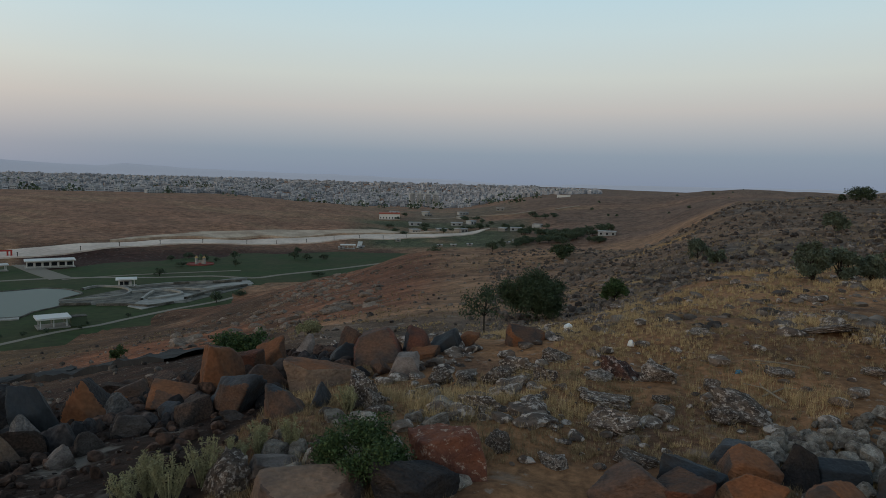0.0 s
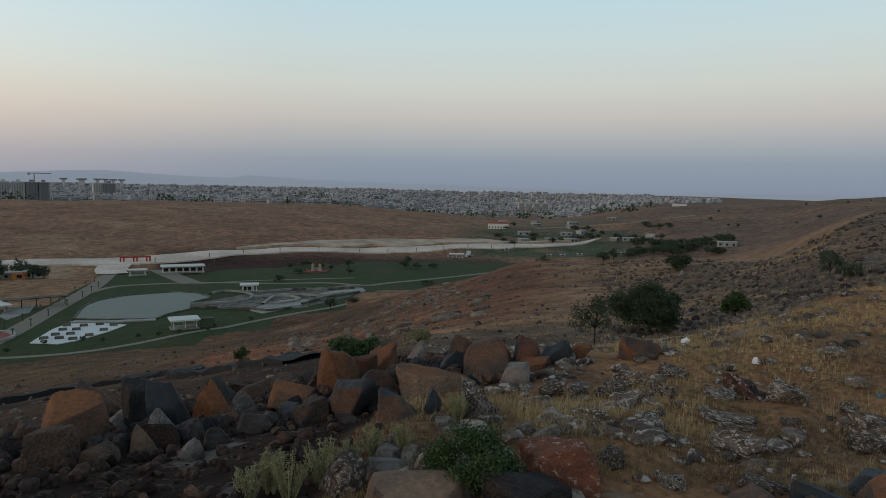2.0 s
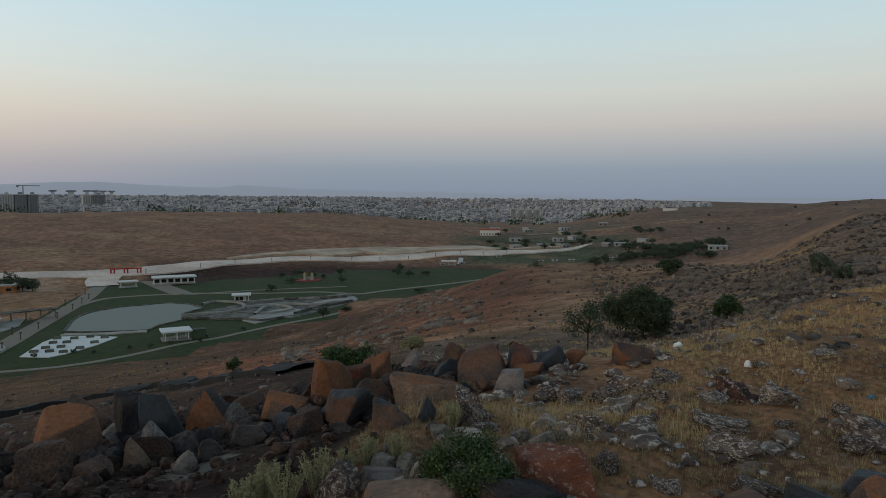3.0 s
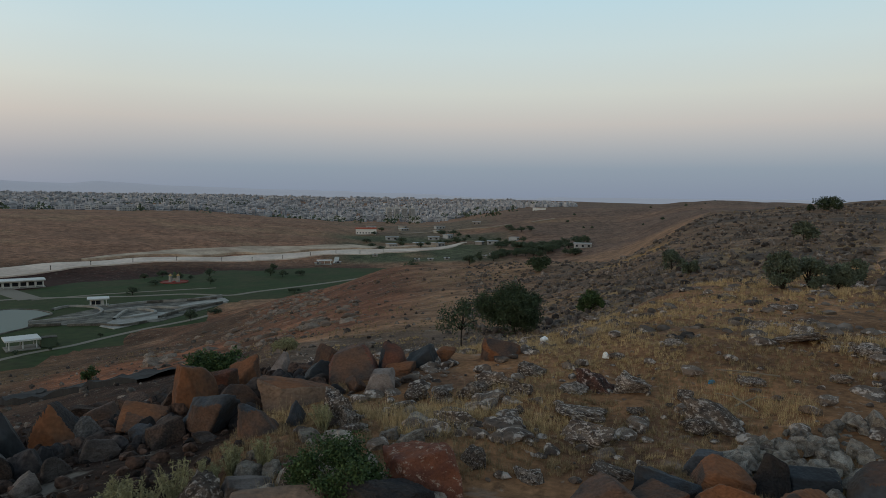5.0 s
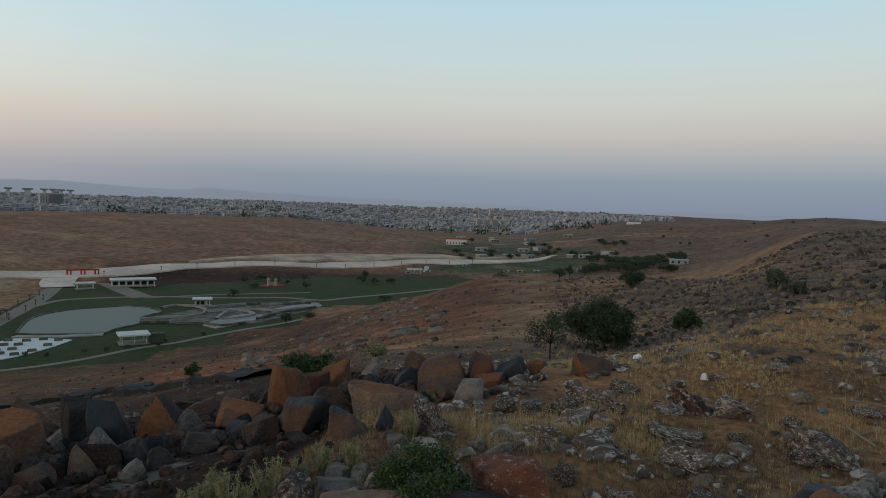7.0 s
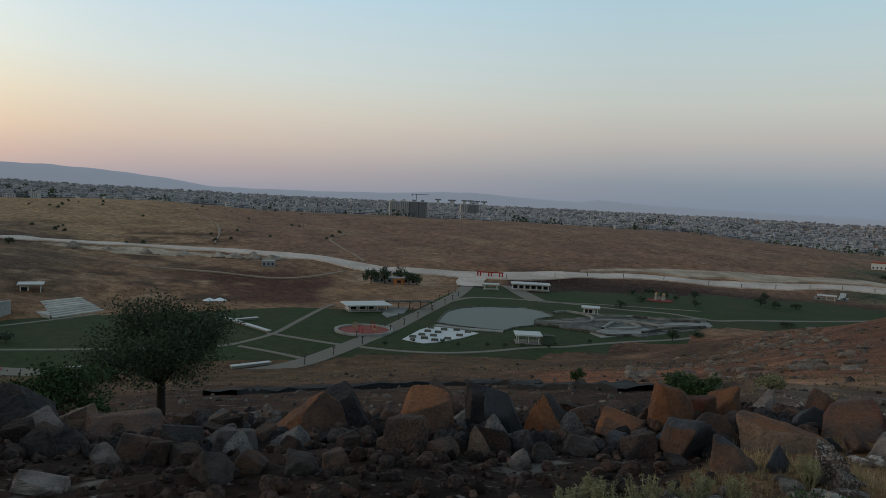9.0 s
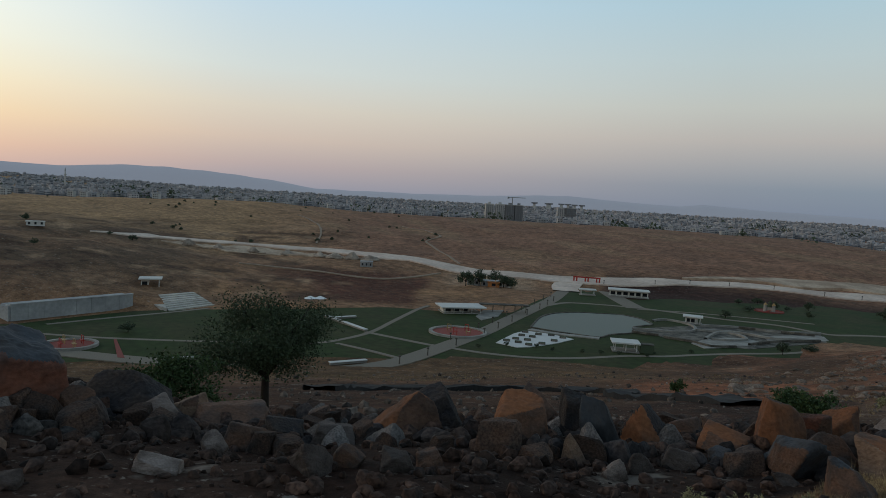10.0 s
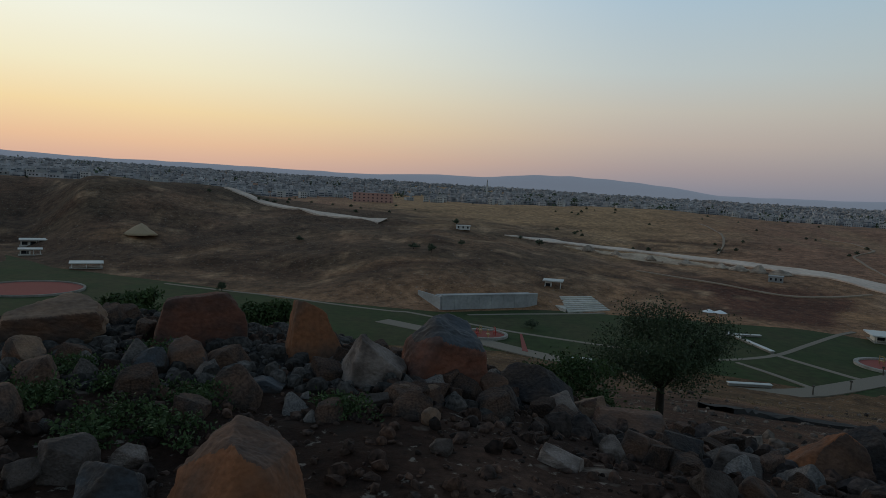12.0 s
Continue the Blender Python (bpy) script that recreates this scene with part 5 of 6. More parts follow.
ribbon("hilltop_road", [(-math.sin(radians(q)) * r, math.cos(radians(q)) * r) for q, r in ((-36.4, 128), (-37.5, 116), (-39.5, 104), (-42, 96))], 3.4, m_tarmac, "grey tarred road on the hilltop", "road", lift=0.25, step=3, across=3)

# ---------------------------------------------------------------- valley floor
FLOOR = PARK + 0.02
lawn_edge = [(6.9, 379.8), (-16.0, 409.7), (-39.4, 406.2), (-63.6, 430.8), (-95.5, 408.1), (-122.9, 381.1), (-122.6, 411.4), (-133.9, 392.2), (-150.2, 362.7), (-172.9, 348.2), (-179.0, 324.9), (-181.2, 297.1), (-209.7, 326.3), (-211.4, 305.4), (-198.0, 265.9), (-174.6, 212.9), (-179.4, 195.0), (-196.9, 184.3), (-207.6, 175.6), (-216.5, 148.8), (-223.9, 128.3), (-231.2, 111.3), (-238.5, 89.0), (-230.4, 50.1), (-239.4, 29.8), (-254.2, -6.4), (-290.5, -52.3), (-300.9, -69.5), (-323.7, -104.7), (-345.7, -121.4), (-376.5, -147.7)]
la = np.array([math.degrees(math.atan2(-x, y)) for x, y in lawn_edge])
ld_ = np.array([math.hypot(x, y) for x, y in lawn_edge])
ld_ = np.where((la > 7) & (la < 31.2), ld_ * 0.955, ld_)
order = np.argsort(la)
vs, fs = [], []
for a in np.arange(2, 114, 0.5):
    r1 = float(np.interp(a, la[order], ld_[order]))
    for r in (150.0, 200.0, min(250.0, r1 - 1), r1):
        vs.append((-math.sin(radians(a)) * r, math.cos(radians(a)) * r, FLOOR if r > 150 else FLOOR - 0.5))
    vs.append((vs[-1][0], vs[-1][1], FLOOR - 0.4))
n = len(vs) // 5
fs = [[k * 5 + q, (k + 1) * 5 + q, (k + 1) * 5 + q + 1, k * 5 + q + 1][::-1] for k in range(n - 1) for q in range(4)]
tagged(new("lawn", mesh_of("lawn", vs, fs, m_lawn)), "dark green watered lawn of the valley park", "lawn", kind="structure")
L1 = FLOOR + 0.06
ribbon("promenade", [(-214.0, 305.0), (-193.6, 266.6), (-181.8, 240.5), (-165.6, 202.2), (-152.4, 171.6), (-144.8, 150.3), (-138.9, 132.8), (-134.8, 118.7), (-134.4, 108.7), (-135.9, 100.8), (-139.8, 93.3), (-147.1, 84.7), (-158.6, 73.6), (-172.2, 61.5), (-187.9, 50.2), (-202.2, 37.8), (-214.4, 26.7)], 6.5, m_path, "pale paved promenade crossing the park", "path", z=L1 + 0.06)
ribbon("path", [(-284.3, -51.2), (-270.0, -27.9), (-258.0, -6.5), (-243.0, 13.6), (-231.4, 32.4), (-230.2, 37.2), (-210.7, 54.7), (-198.7, 66.0), (-183.3, 84.9), (-173.1, 99.5), (-165.1, 111.9), (-165.6, 122.5), (-170.4, 137.3), (-182.8, 157.5), (-198.0, 182.2), (-203.5, 193.5)], 1.9, m_path, "narrow pale path across the lawn", "path", z=L1)
ribbon("path", [(-171.3, 135.7), (-146.8, 140.3), (-139.9, 142.9), (-129.9, 146.7), (-120.4, 152.8), (-116.1, 157.4), (-110.0, 167.6), (-104.4, 182.4), (-97.5, 192.7), (-94.6, 200.2), (-86.6, 218.2), (-76.6, 236.7), (-71.6, 257.1)], 2.0, m_path, "curved pale path along the slope's foot", "path", z=L1 + 0.02)
ribbon("path", [(-180.2, 240.3), (-182.4, 257.6), (-178.1, 266.5), (-158.5, 280.2), (-140.8, 284.7), (-120.1, 288.3), (-100.2, 295.7), (-81.4, 292.4), (-71.5, 305.1), (-49.0, 331.5), (-23.4, 367.1), (-8.8, 388.9)], 3.0, m_path, "long pale path beyond the pond", "path", z=L1 + 0.03)
ribbon("avenue", [(-207.8, 330.6), (-192.8, 314.8), (-178.0, 299.4), (-156.0, 278.2)], 9, m_path, "broad paved avenue from the gate", "path", z=L1 + 0.05)
ribbon("path", [(-226.1, 57.9), (-228.8, 76.0), (-230.8, 96.1), (-233.5, 112.4)], 1.8, m_path, "thin path before the concrete wall", "path", z=L1 + 0.01)
ribbon("path", [(-161.8, 117.6), (-150.9, 119.7), (-137.8, 121.2)], 1.6, m_path, "thin path joining the promenade", "path", z=L1 + 0.01)
ribbon("path", [(-155.1, 276.5), (-137.0, 292.2), (-116.2, 304.2), (-93.5, 316.1)], 2.0, m_path, "second pale path over the upper lawn", "path", z=L1 + 0.04)

POND = [(-149.6, 193.4), (-161.7, 215.0), (-165.0, 228.5), (-161.8, 240.6), (-155.1, 247.5), (-149.0, 253.5), (-139.3, 251.9), (-129.7, 243.9), (-130.2, 231.0), (-123.9, 220.5), (-126.2, 208.3), (-125.1, 200.5), (-132.3, 197.5), (-137.9, 195.4)]
slab("pond", POND, FLOOR + 0.02, 0.12, m_water, "still grey-green pond with a stone edge", "pond")
ribbon("pond_edge", POND + POND[:1], 0.7, m_terrace, "low grey stone edging of the pond", "edging", z=FLOOR + 0.35, step=3)
ribbon("pond_wall", [(-146.9, 189.6), (-140.8, 190.2), (-133.7, 193.0), (-124.2, 198.4)], 3.0, m_stone, "pale stone quay along the pond", "quay", z=FLOOR + 0.35)

slab("basin", [(-102.7, 221.1), (-103.1, 232.6), (-100.9, 243.1), (-96.5, 249.1), (-89.9, 247.4), (-88.1, 237.4), (-91.6, 230.8), (-93.5, 222.5), (-96.1, 216.7)], FLOOR, 0.25, m_stone, "dry pale stone basin beside the pond", "basin")
slab("basin", [(-93.3, 259.5), (-88.6, 274.1), (-80.3, 283.7), (-76.4, 276.0), (-82.1, 261.2), (-86.5, 247.9)], FLOOR, 0.25, m_stone, "upper dry stone basin", "basin")
slab("terrace", [(-128.5, 226.3), (-124.0, 243.5), (-119.3, 258.5), (-103.3, 273.5), (-82.9, 288.5), (-75.6, 271.3), (-82.2, 247.2), (-87.1, 230.3), (-99.7, 224.9), (-113.6, 222.8)], FLOOR, 0.12, m_terrace, "grey stony ground round the basins", "paving")
for k, line in enumerate(([(-128.0, 226.4), (-122.1, 230.9), (-114.1, 237.2), (-114.0, 247.8), (-121.6, 258.2), (-132.1, 259.6), (-133.6, 251.9)], [(-113.1, 221.7), (-103.2, 223.2), (-96.0, 221.0), (-90.7, 228.6)], [(-103.1, 232.6), (-106.2, 250.4), (-100.2, 252.7), (-94.0, 245.4), (-97.4, 237.2), (-101.6, 234.1)],
                          [(-124.5, 220.0), (-115.6, 222.5)], [(-117.1, 258.9), (-106.9, 269.7), (-93.8, 274.9), (-82.9, 288.5)], [(-89.3, 236.0), (-86.1, 252.1), (-77.4, 269.5)], [(-113.0, 246.5), (-101.4, 256.5), (-90.1, 256.4), (-82.2, 264.5)], [(-106.6, 269.4), (-93.2, 275.5), (-82.4, 279.9)])):
    ribbon("basin_wall", line, 1.0, m_terrace if k % 2 else m_stone, "low curved stone wall round a dry basin", "wall", z=FLOOR + 0.8 + 0.05 * k, step=3)
slab("plaza", [(-137.7, 160.9), (-140.4, 167.4), (-144.6, 178.0), (-146.1, 186.1), (-136.9, 189.2), (-128.0, 188.9), (-127.0, 179.2), (-127.3, 170.8), (-127.9, 165.8), (-129.7, 161.5)], FLOOR, 0.2, m_white, "white paved plaza with dark planters", "plaza")
for x, y in [(-137.4, 165.7), (-134.5, 172.6), (-129.5, 167.0), (-137.8, 170.7), (-128.3, 172.1), (-129.1, 179.6), (-135.6, 186.8), (-137.1, 178.4), (-143.8, 183.0), (-140.5, 177.1), (-138.7, 183.8), (-133.7, 167.0), (-130.8, 186.7)]:
    top = thing("planter", (x, y, FLOOR + 0.2), 35, "dark stone planter block on the white plaza", "planter", "planters on the plaza")
    part("tub", box(2.2, 1.1, 0.6, bevel=0.06), m_terrace, top)
    part("soil", box(1.9, 0.8, 0.1, z=0.6), m_leaf_far, top)


def disc(name, xy, rx, rim, mat, rim_mat, label, category, z=FLOOR):
    top = thing(name, (*xy, z), 0, label, category)
    bm = bmesh.new()
    bmesh.ops.create_cone(bm, cap_ends=True, segments=40, radius1=rx, radius2=rx, depth=0.3, matrix=Matrix.Translation((0, 0, 0.1)))
    part("floor", bm, mat, top)
    vs, fs = [], []
    for k in range(40):
        a = 2 * math.pi * k / 40
        for r, zz in ((rx, 0), (rx, 0.7), (rx + rim, 0.7), (rx + rim, 0)):
            vs.append((math.cos(a) * r, math.sin(a) * r, zz))
    for k in range(40):
        n = (k + 1) % 40
        for q in range(3):
            fs.append([k * 4 + q, n * 4 + q, n * 4 + q + 1, k * 4 + q + 1])
    ob = new("kerb", mesh_of("kerb", vs, fs, rim_mat))
    ob.parent = top
    return top


def play_things(top, spread):
    for k in range(4):
        a = k * 1.7
        x, y = math.cos(a) * spread, math.sin(a) * spread
        bm = tube((x, y, 0), (x, y, 2.6), 0.12, 0.1)
        tube((x + 1.6, y, 0), (x + 1.6, y, 2.6), 0.12, 0.1, bm)
        tube((x, y, 2.5), (x + 1.6, y, 2.5), 0.1, 0.1, bm)
        box(1.8, 0.9, 0.15, x + 0.8, y, 1.2, bm)
        part("climbing_frame", bm, m_redp if k % 2 else m_yellow, top, "painted steel climbing frame")


play_things(disc("playground", (-155.5, 162.0), 8.5, 1.2, m_rubber, m_stone, "round red rubber playground with pale kerb", "playground"), 4)
play_things(disc("playground", (-193.7, 55.1), 6.0, 1.0, m_rubber, m_stone, "round red playground ringed by low walls", "playground"), 3)
disc("court", (-263.8, -92.7), 17, 0.8, m_rubber, m_stone, "large round red court with pale markings", "court")
play = disc("playground", (-119.6, 336.3), 9, 0.4, m_rubber, m_rubber, "red sand playground with a castle slide", "playground")
for k, (px, hh) in enumerate(((-2.6, 4.5), (2.6, 4.5), (0, 6.0))):
    part("tower", tube((px, 0.6 * k, 0), (px, 0.6 * k, hh), 1.3, 1.1), m_stone if k < 2 else m_leaf_far, play)
    part("roof", tube((px, 0.6 * k, hh), (px, 0.6 * k, hh + 1.6), 1.5, 0.05), m_yellow if k < 2 else m_leaf, play)
part("wall", box(4.0, 1.0, 3.0, 0, 0.5, 0), m_stone, play)
part("slide", box(1.2, 6, 0.3, 1.0, -4, 0.8), m_redp, play)
play.scale = (0.7, 0.7, 0.7)


def pavilion(name, xy, turn, w, dp, h, label, category="pavilion", closed=0.6, z=FLOOR, roof=m_roofw, over=0.8, posts=4):
    """Flat-roofed park building: plinth, back and side walls, dark front, posts, projecting roof."""
    top = thing(name, (*xy, z), turn, label, category)
    part("plinth", box(w + 1.2, dp + 1.2, 0.35, bevel=0.05), m_stone, top)
    if closed:
        part("wall", box(w * closed, dp * 0.7, h - 0.35, -w * (1 - closed) / 2 + 0.1, dp * 0.1, 0.35), m_white, top)
        n = max(1, int(w * closed / 3.0))
        for k in range(n):
            x = -w / 2 + w * closed * (k + 0.5) / n
            win = part("window", box(w * closed / n * 0.7, 0.12, (h - 0.35) * 0.55, x, -dp * 0.25 - 0.05, 0.35 + (h - 0.35) * 0.2), m_glass, top)
            part("sill", box(w * closed / n * 0.78, 0.3, 0.12, x, -dp * 0.25 - 0.12, 0.25 + (h - 0.35) * 0.2), m_stone, win)
    for k in range(posts):
        x = -w / 2 + 0.25 + (w - 0.5) * k / max(1, posts - 1)
        part("post", box(0.25, 0.25, h - 0.35, x, -dp / 2 + 0.25, 0.35), m_white, top)
        part("post", box(0.25, 0.25, h - 0.35, x, dp / 2 - 0.25, 0.35), m_white, top)
    part("roof", box(w + over * 2, dp + over * 2, 0.5, 0, 0, h, bevel=0.06), roof, top)
    return top


pavilion("hall", (-181.2, 313.9), 33, 19, 8, 3.2, "long white hall with dark glazed front", closed=1.0, posts=7)
pavilion("kiosk", (-109.1, 189.2), 37, 7.0, 5.5, 2.6, "white-roofed open shelter on a paved apron", closed=0.0, posts=3)
pavilion("kiosk", (-122.2, 262.7), 25, 6.0, 4.5, 2.8, "small white kiosk with a dark opening", closed=0.8)
pavilion("shelter", (-194.7, 296.7), 40, 7.0, 4.0, 2.6, "small white canopy on the lawn", closed=0.0, posts=2)
pavilion("cafe", (-185.7, 194.2), 60, 15, 8, 2.3, "white flat-roofed cafe building with terrace", closed=0.7, posts=5, over=1.6)
pavilion("kiosk", (-274.5, 107.3), 66, 7.0, 6.0, 4.2, "white-roofed kiosk above the stone steps", closed=0.4, posts=2, z=FLOOR + 2.0)
pavilion("pavilion", (-412.5, -142.6), 110, 13, 9, 3.6, "white-roofed pavilion by the court", closed=0.6)
pavilion("pavilion", (-368.5, -129.2), 110, 9, 6, 3.0, "low white pavilion by the court", closed=0.5)
pavilion("pavilion", (-326.6, -91.9), 105, 12, 8, 2.2, "low round-cornered white shelter on the lawn", closed=0.0, posts=3)
pavilion("shelter", (-59.0, 427.5), 8, 8.0, 4.0, 2.4, "flat white canopy below the valley road", closed=0.0, posts=3, z=float(ground(-59.0, 427.5)[0]))
ribbon("stair", [(-53.0, 433.5), (-54.5, 455.4)], 3.0, m_steps, "pale concrete stair climbing to the valley road", "stair", lift=0.4, step=3)
slab("forecourt", [(-175.2, 192.0), (-184.2, 206.1), (-180.1, 214.2), (-170.9, 200.1), (-168.1, 187.4)], FLOOR, 0.2, m_stone, "pale paved forecourt of the cafe", "paving")
perg = thing("pergola", (-177.2, 210.8, FLOOR), 50, "long dark flat pergola beside the promenade", "pergola")
for k in range(5):
    part("post", box(0.3, 0.3, 3, -9 + 4.5 * k, 0), m_terrace, perg)
part("roof", box(20, 4, 0.35, 0, 0, 3), m_terrace, perg)
block = thing("service_box", (-103.6, 192.6, FLOOR), 35, "dark green service block beside the shelter", "utility box")
part("body", box(4, 3, 2.6, bevel=0.05), m_leaf_far, block)
part("lid", box(4.2, 3.2, 0.15, 0, 0, 2.6), m_terrace, block)

for x, y in [(-226.3, 150.9), (-224.6, 154.3)]:
    u = thing("parasol", (x, y, FLOOR), 0, "large white parasol on the lawn", "parasol", "parasols")
    part("pole", tube((0, 0, 0), (0, 0, 3.0), 0.08, 0.08), m_metal, u)
    part("canopy", tube((0, 0, 2.4), (0, 0, 3.4), 2.6, 0.1, sides=8), m_bag, u)
for line in ([(-195.9, 137.7), (-193.9, 148.7)], [(-189.2, 138.5), (-172.0, 136.4)], [(-199.9, 140.0), (-187.0, 138.1)], [(-141.3, 100.8), (-138.9, 110.7)], [(-165.3, 70.6), (-162.1, 77.1)]):
    (x0, y0), (x1, y1) = line
    b = thing("bench_wall", ((x0 + x1) / 2, (y0 + y1) / 2, FLOOR), math.degrees(math.atan2(y1 - y0, x1 - x0)), "low white bench wall on the lawn", "bench")
    part("base", box(math.hypot(x1 - x0, y1 - y0), 1.0, 0.6), m_stone, b)
    part("seat", box(math.hypot(x1 - x0, y1 - y0) + 0.2, 1.6, 0.15, 0, 0, 0.6), m_white, b)
slab("red_ramp", [(-195.6, 66.8), (-195.2, 67.4), (-172.8, 61.7), (-174.3, 60.5)], FLOOR, 0.18, m_rubber, "narrow red wedge of paving", "paving")

# concrete stage wall with its wing, and stone steps
(wx0, wy0), (wx1, wy1), (wx2, wy2) = [(-235.5, 50.5), (-243.9, 89.2), (-259.0, 41.8)]
stage = thing("stage_wall", (wx0, wy0, FLOOR), math.degrees(math.atan2(wy1 - wy0, wx1 - wx0)), "tall grey concrete retaining wall behind the lawn", "wall")
wl_ = math.hypot(wx1 - wx0, wy1 - wy0)
npan = 8
wh = 5.0
for k in range(npan):
    part("panel", box(wl_ / npan - 0.08, 0.9, wh, wl_ * (k + 0.5) / npan, 0), m_conc, stage)
part("coping", box(wl_, 1.3, 0.3, wl_ / 2, 0, wh), m_conc, stage)
part("terrace", box(wl_ - 0.4, 6, 0.4, wl_ / 2, 3.4, 4.3), m_conc, stage, "flat concrete terrace behind the wall")
a_w = math.atan2(wy2 - wy0, wx2 - wx0) - math.atan2(wy1 - wy0, wx1 - wx0)
bm = bmesh.new()
wing = 16.0
q = [(0, 0, 0), (math.cos(a_w) * wing, math.sin(a_w) * wing, 3.0), (math.cos(a_w) * wing, math.sin(a_w) * wing, 4.6), (0, 0, 4.6)]
nv = Vector((-math.sin(a_w), math.cos(a_w), 0)) * 0.7
f = bm.faces.new([bm.verts.new(v) for v in q])
r = bmesh.ops.extrude_face_region(bm, geom=[f])
bmesh.ops.translate(bm, verts=[v for v in r["geom"] if isinstance(v, bmesh.types.BMVert)], vec=nv)
bmesh.ops.recalc_face_normals(bm, faces=bm.faces[:])
part("wing", bm, m_conc, stage)
low_a, low_b = Vector((-233.1, 97.6, 0)), Vector((-238.6, 117.0, 0))
top_a, top_b = Vector((-254.4, 102.5, 0)), Vector((-257.0, 117.0, 0))
for k in range(8):
    u, v = k / 8, (k + 1) / 8 + 0.02
    pts = [low_a.lerp(top_a, u), low_b.lerp(top_b, u), low_b.lerp(top_b, v), low_a.lerp(top_a, v)]
    tread = slab("stone_step", [(q.x, q.y) for q in pts], FLOOR - 0.3, 0.7 + 0.32 * k, m_steps, "wide pale stone seating step", "step", kind="")
    tagged(tread, group="amphitheatre steps")
wing_pts = [(-247.4, 95.8), (-233.4, 97.0), (-241.5, 99.8), (-254.0, 102.3)]
slab("side_terrace", wing_pts, FLOOR - 0.3, 1.4, m_steps, "pale stone terrace beside the seating steps", "terrace")

# ---------------------------------------------------------------- valley road, gate, banks
def far_xy(az, d):
    return (-math.sin(radians(az)) * d, math.cos(radians(az)) * d)


ROAD = [far_xy(a, d) for a, d in ((-4, 560), (-1, 515), (4, 490), (9, 471), (16, 450), (22.5, 438), (28, 416), (33.5, 404), (40, 402), (43, 404))] + [(-318.7, 289.8), (-334.1, 279.3), (-358.6, 275.4), (-385.8, 267.4), (-400.4, 249.8), (-422.9, 237.0), (-433.4, 217.3), (-445.0, 198.8), (-441.2, 174.6), (-431.6, 150.3), (-427.5, 131.4)]
ribbon("valley_road", ROAD, 19, m_road, "broad white gravel road along the valley side", "road", lift=0.7, step=8, across=6, wobble=0.15, taper=9)
ribbon("cut_bank", [far_xy(a, d) for a, d in ((-2, 540), (4, 514), (9, 497), (16, 477), (22.5, 462), (26, 442))], 26, m_bank, "pale cut earth bank above the road", "bank", lift=1.4, step=6, across=5, wobble=0.35, taper=12)
ribbon("road_bank", [(-336.1, 258.3), (-357.8, 248.1), (-377.4, 235.6), (-390.2, 218.7), (-404.1, 202.7), (-417.2, 186.4), (-423.7, 171.2)], 22, m_bank, "pale rubble bank below the road", "bank", lift=0.5, step=5, across=6, wobble=0.5, rugged=0.7, taper=8)
ribbon("dirt_track", [(-279.4, 273.6), (-275.3, 248.2), (-276.3, 229.0), (-290.7, 213.7), (-319.1, 196.3), (-332.9, 176.2)], 1.8, m_trail, "winding pale dirt track", "track", lift=0.5, step=6, across=3, wobble=0.4)
ribbon("dirt_track", [(-299.2, 310.0), (-365.1, 350.5), (-398.4, 372.8), (-421.2, 410.5), (-467.6, 433.4), (-511.1, 443.0)], 1.5, m_trail, "pale footpath climbing the dry hill", "track", lift=0.6, step=8, across=2, wobble=0.5)
ribbon("dirt_track", [(-422.0, 284.3), (-483.2, 329.8), (-552.9, 370.4), (-618.9, 392.8)], 1.5, m_trail, "pale footpath over the dry hill", "track", lift=0.6, step=8, across=2, wobble=0.5)
ribbon("upper_road", [(-582.3, -56.9), (-571.0, -43.4), (-542.5, -15.7), (-517.0, 9.7), (-496.9, 33.6), (-478.8, 57.4)], 11, m_road, "pale unfinished road climbing to the town", "road", lift=1.0, step=10, across=4, wobble=0.3)
ribbon("far_road", [(-17.8, 654.7), (11.9, 687.2), (40.7, 712.5), (65.6, 680.5), (93.6, 692.2)], 5, m_trail, "pale road leading into the far valley", "road", lift=0.8, step=10, across=3)
ribbon("far_road", [(114.9, 692.8), (126.4, 698.5), (141.4, 707.4)], 4, m_trail, "pale far road up the dry hill", "road", lift=0.8, step=10, across=3)
ribbon("yard", [(-math.sin(radians(q)) * r, math.cos(radians(q)) * r) for q, r in ((35.0, 362), (35.1, 380), (34.6, 400))], 13, m_road, "pale gravel yard beside the gate", "yard", lift=0.5, step=3, across=3, wobble=0.3)

gx0, gy0 = far_xy(33.4, 399)
gate = thing("park_gate", (gx0, gy0, float(ground(gx0, gy0)[0]) + 0.6), 33, "red painted steel park gateway", "gate")
for k in range(6):
    part("post", box(0.8, 0.8, 2.5, (-7.2, -5.6, -0.8, 0.8, 5.6, 7.2)[k], 0), m_redp, gate)
for x in (-3.6, 3.6):
    part("beam", box(8.2, 0.7, 0.7, x, 0, 2.2), m_redp, gate)

# posts and saplings beside the road
lamp = thing("bollard_light", (0, 0, 0), 0, "dark slim roadside light post", "street light", "light posts by the road")
part("pole", tube((0, 0, 0), (0, 0, 1.9), 0.2, 0.14, sides=6), m_terrace, lamp)
part("head", box(0.5, 0.5, 0.4, 0, 0, 1.9), m_terrace, lamp)
line = spline([far_xy(a, d) for a, d in ((3, 484), (9, 462), (16, 441), (22.5, 429), (28, 407), (32, 396))], 17)
spots = [(c.x, c.y, float(ground(c.x, c.y)[0]) + 0.6) for c in line]
prom = spline([(-187.7, 258.5), (-175.7, 232.5), (-160.7, 196.2), (-148.3, 167.1), (-141.2, 146.7), (-135.8, 129.9), (-132.4, 116.6)], 14)
spots += [(c.x, c.y, FLOOR + 0.1) for c in prom]
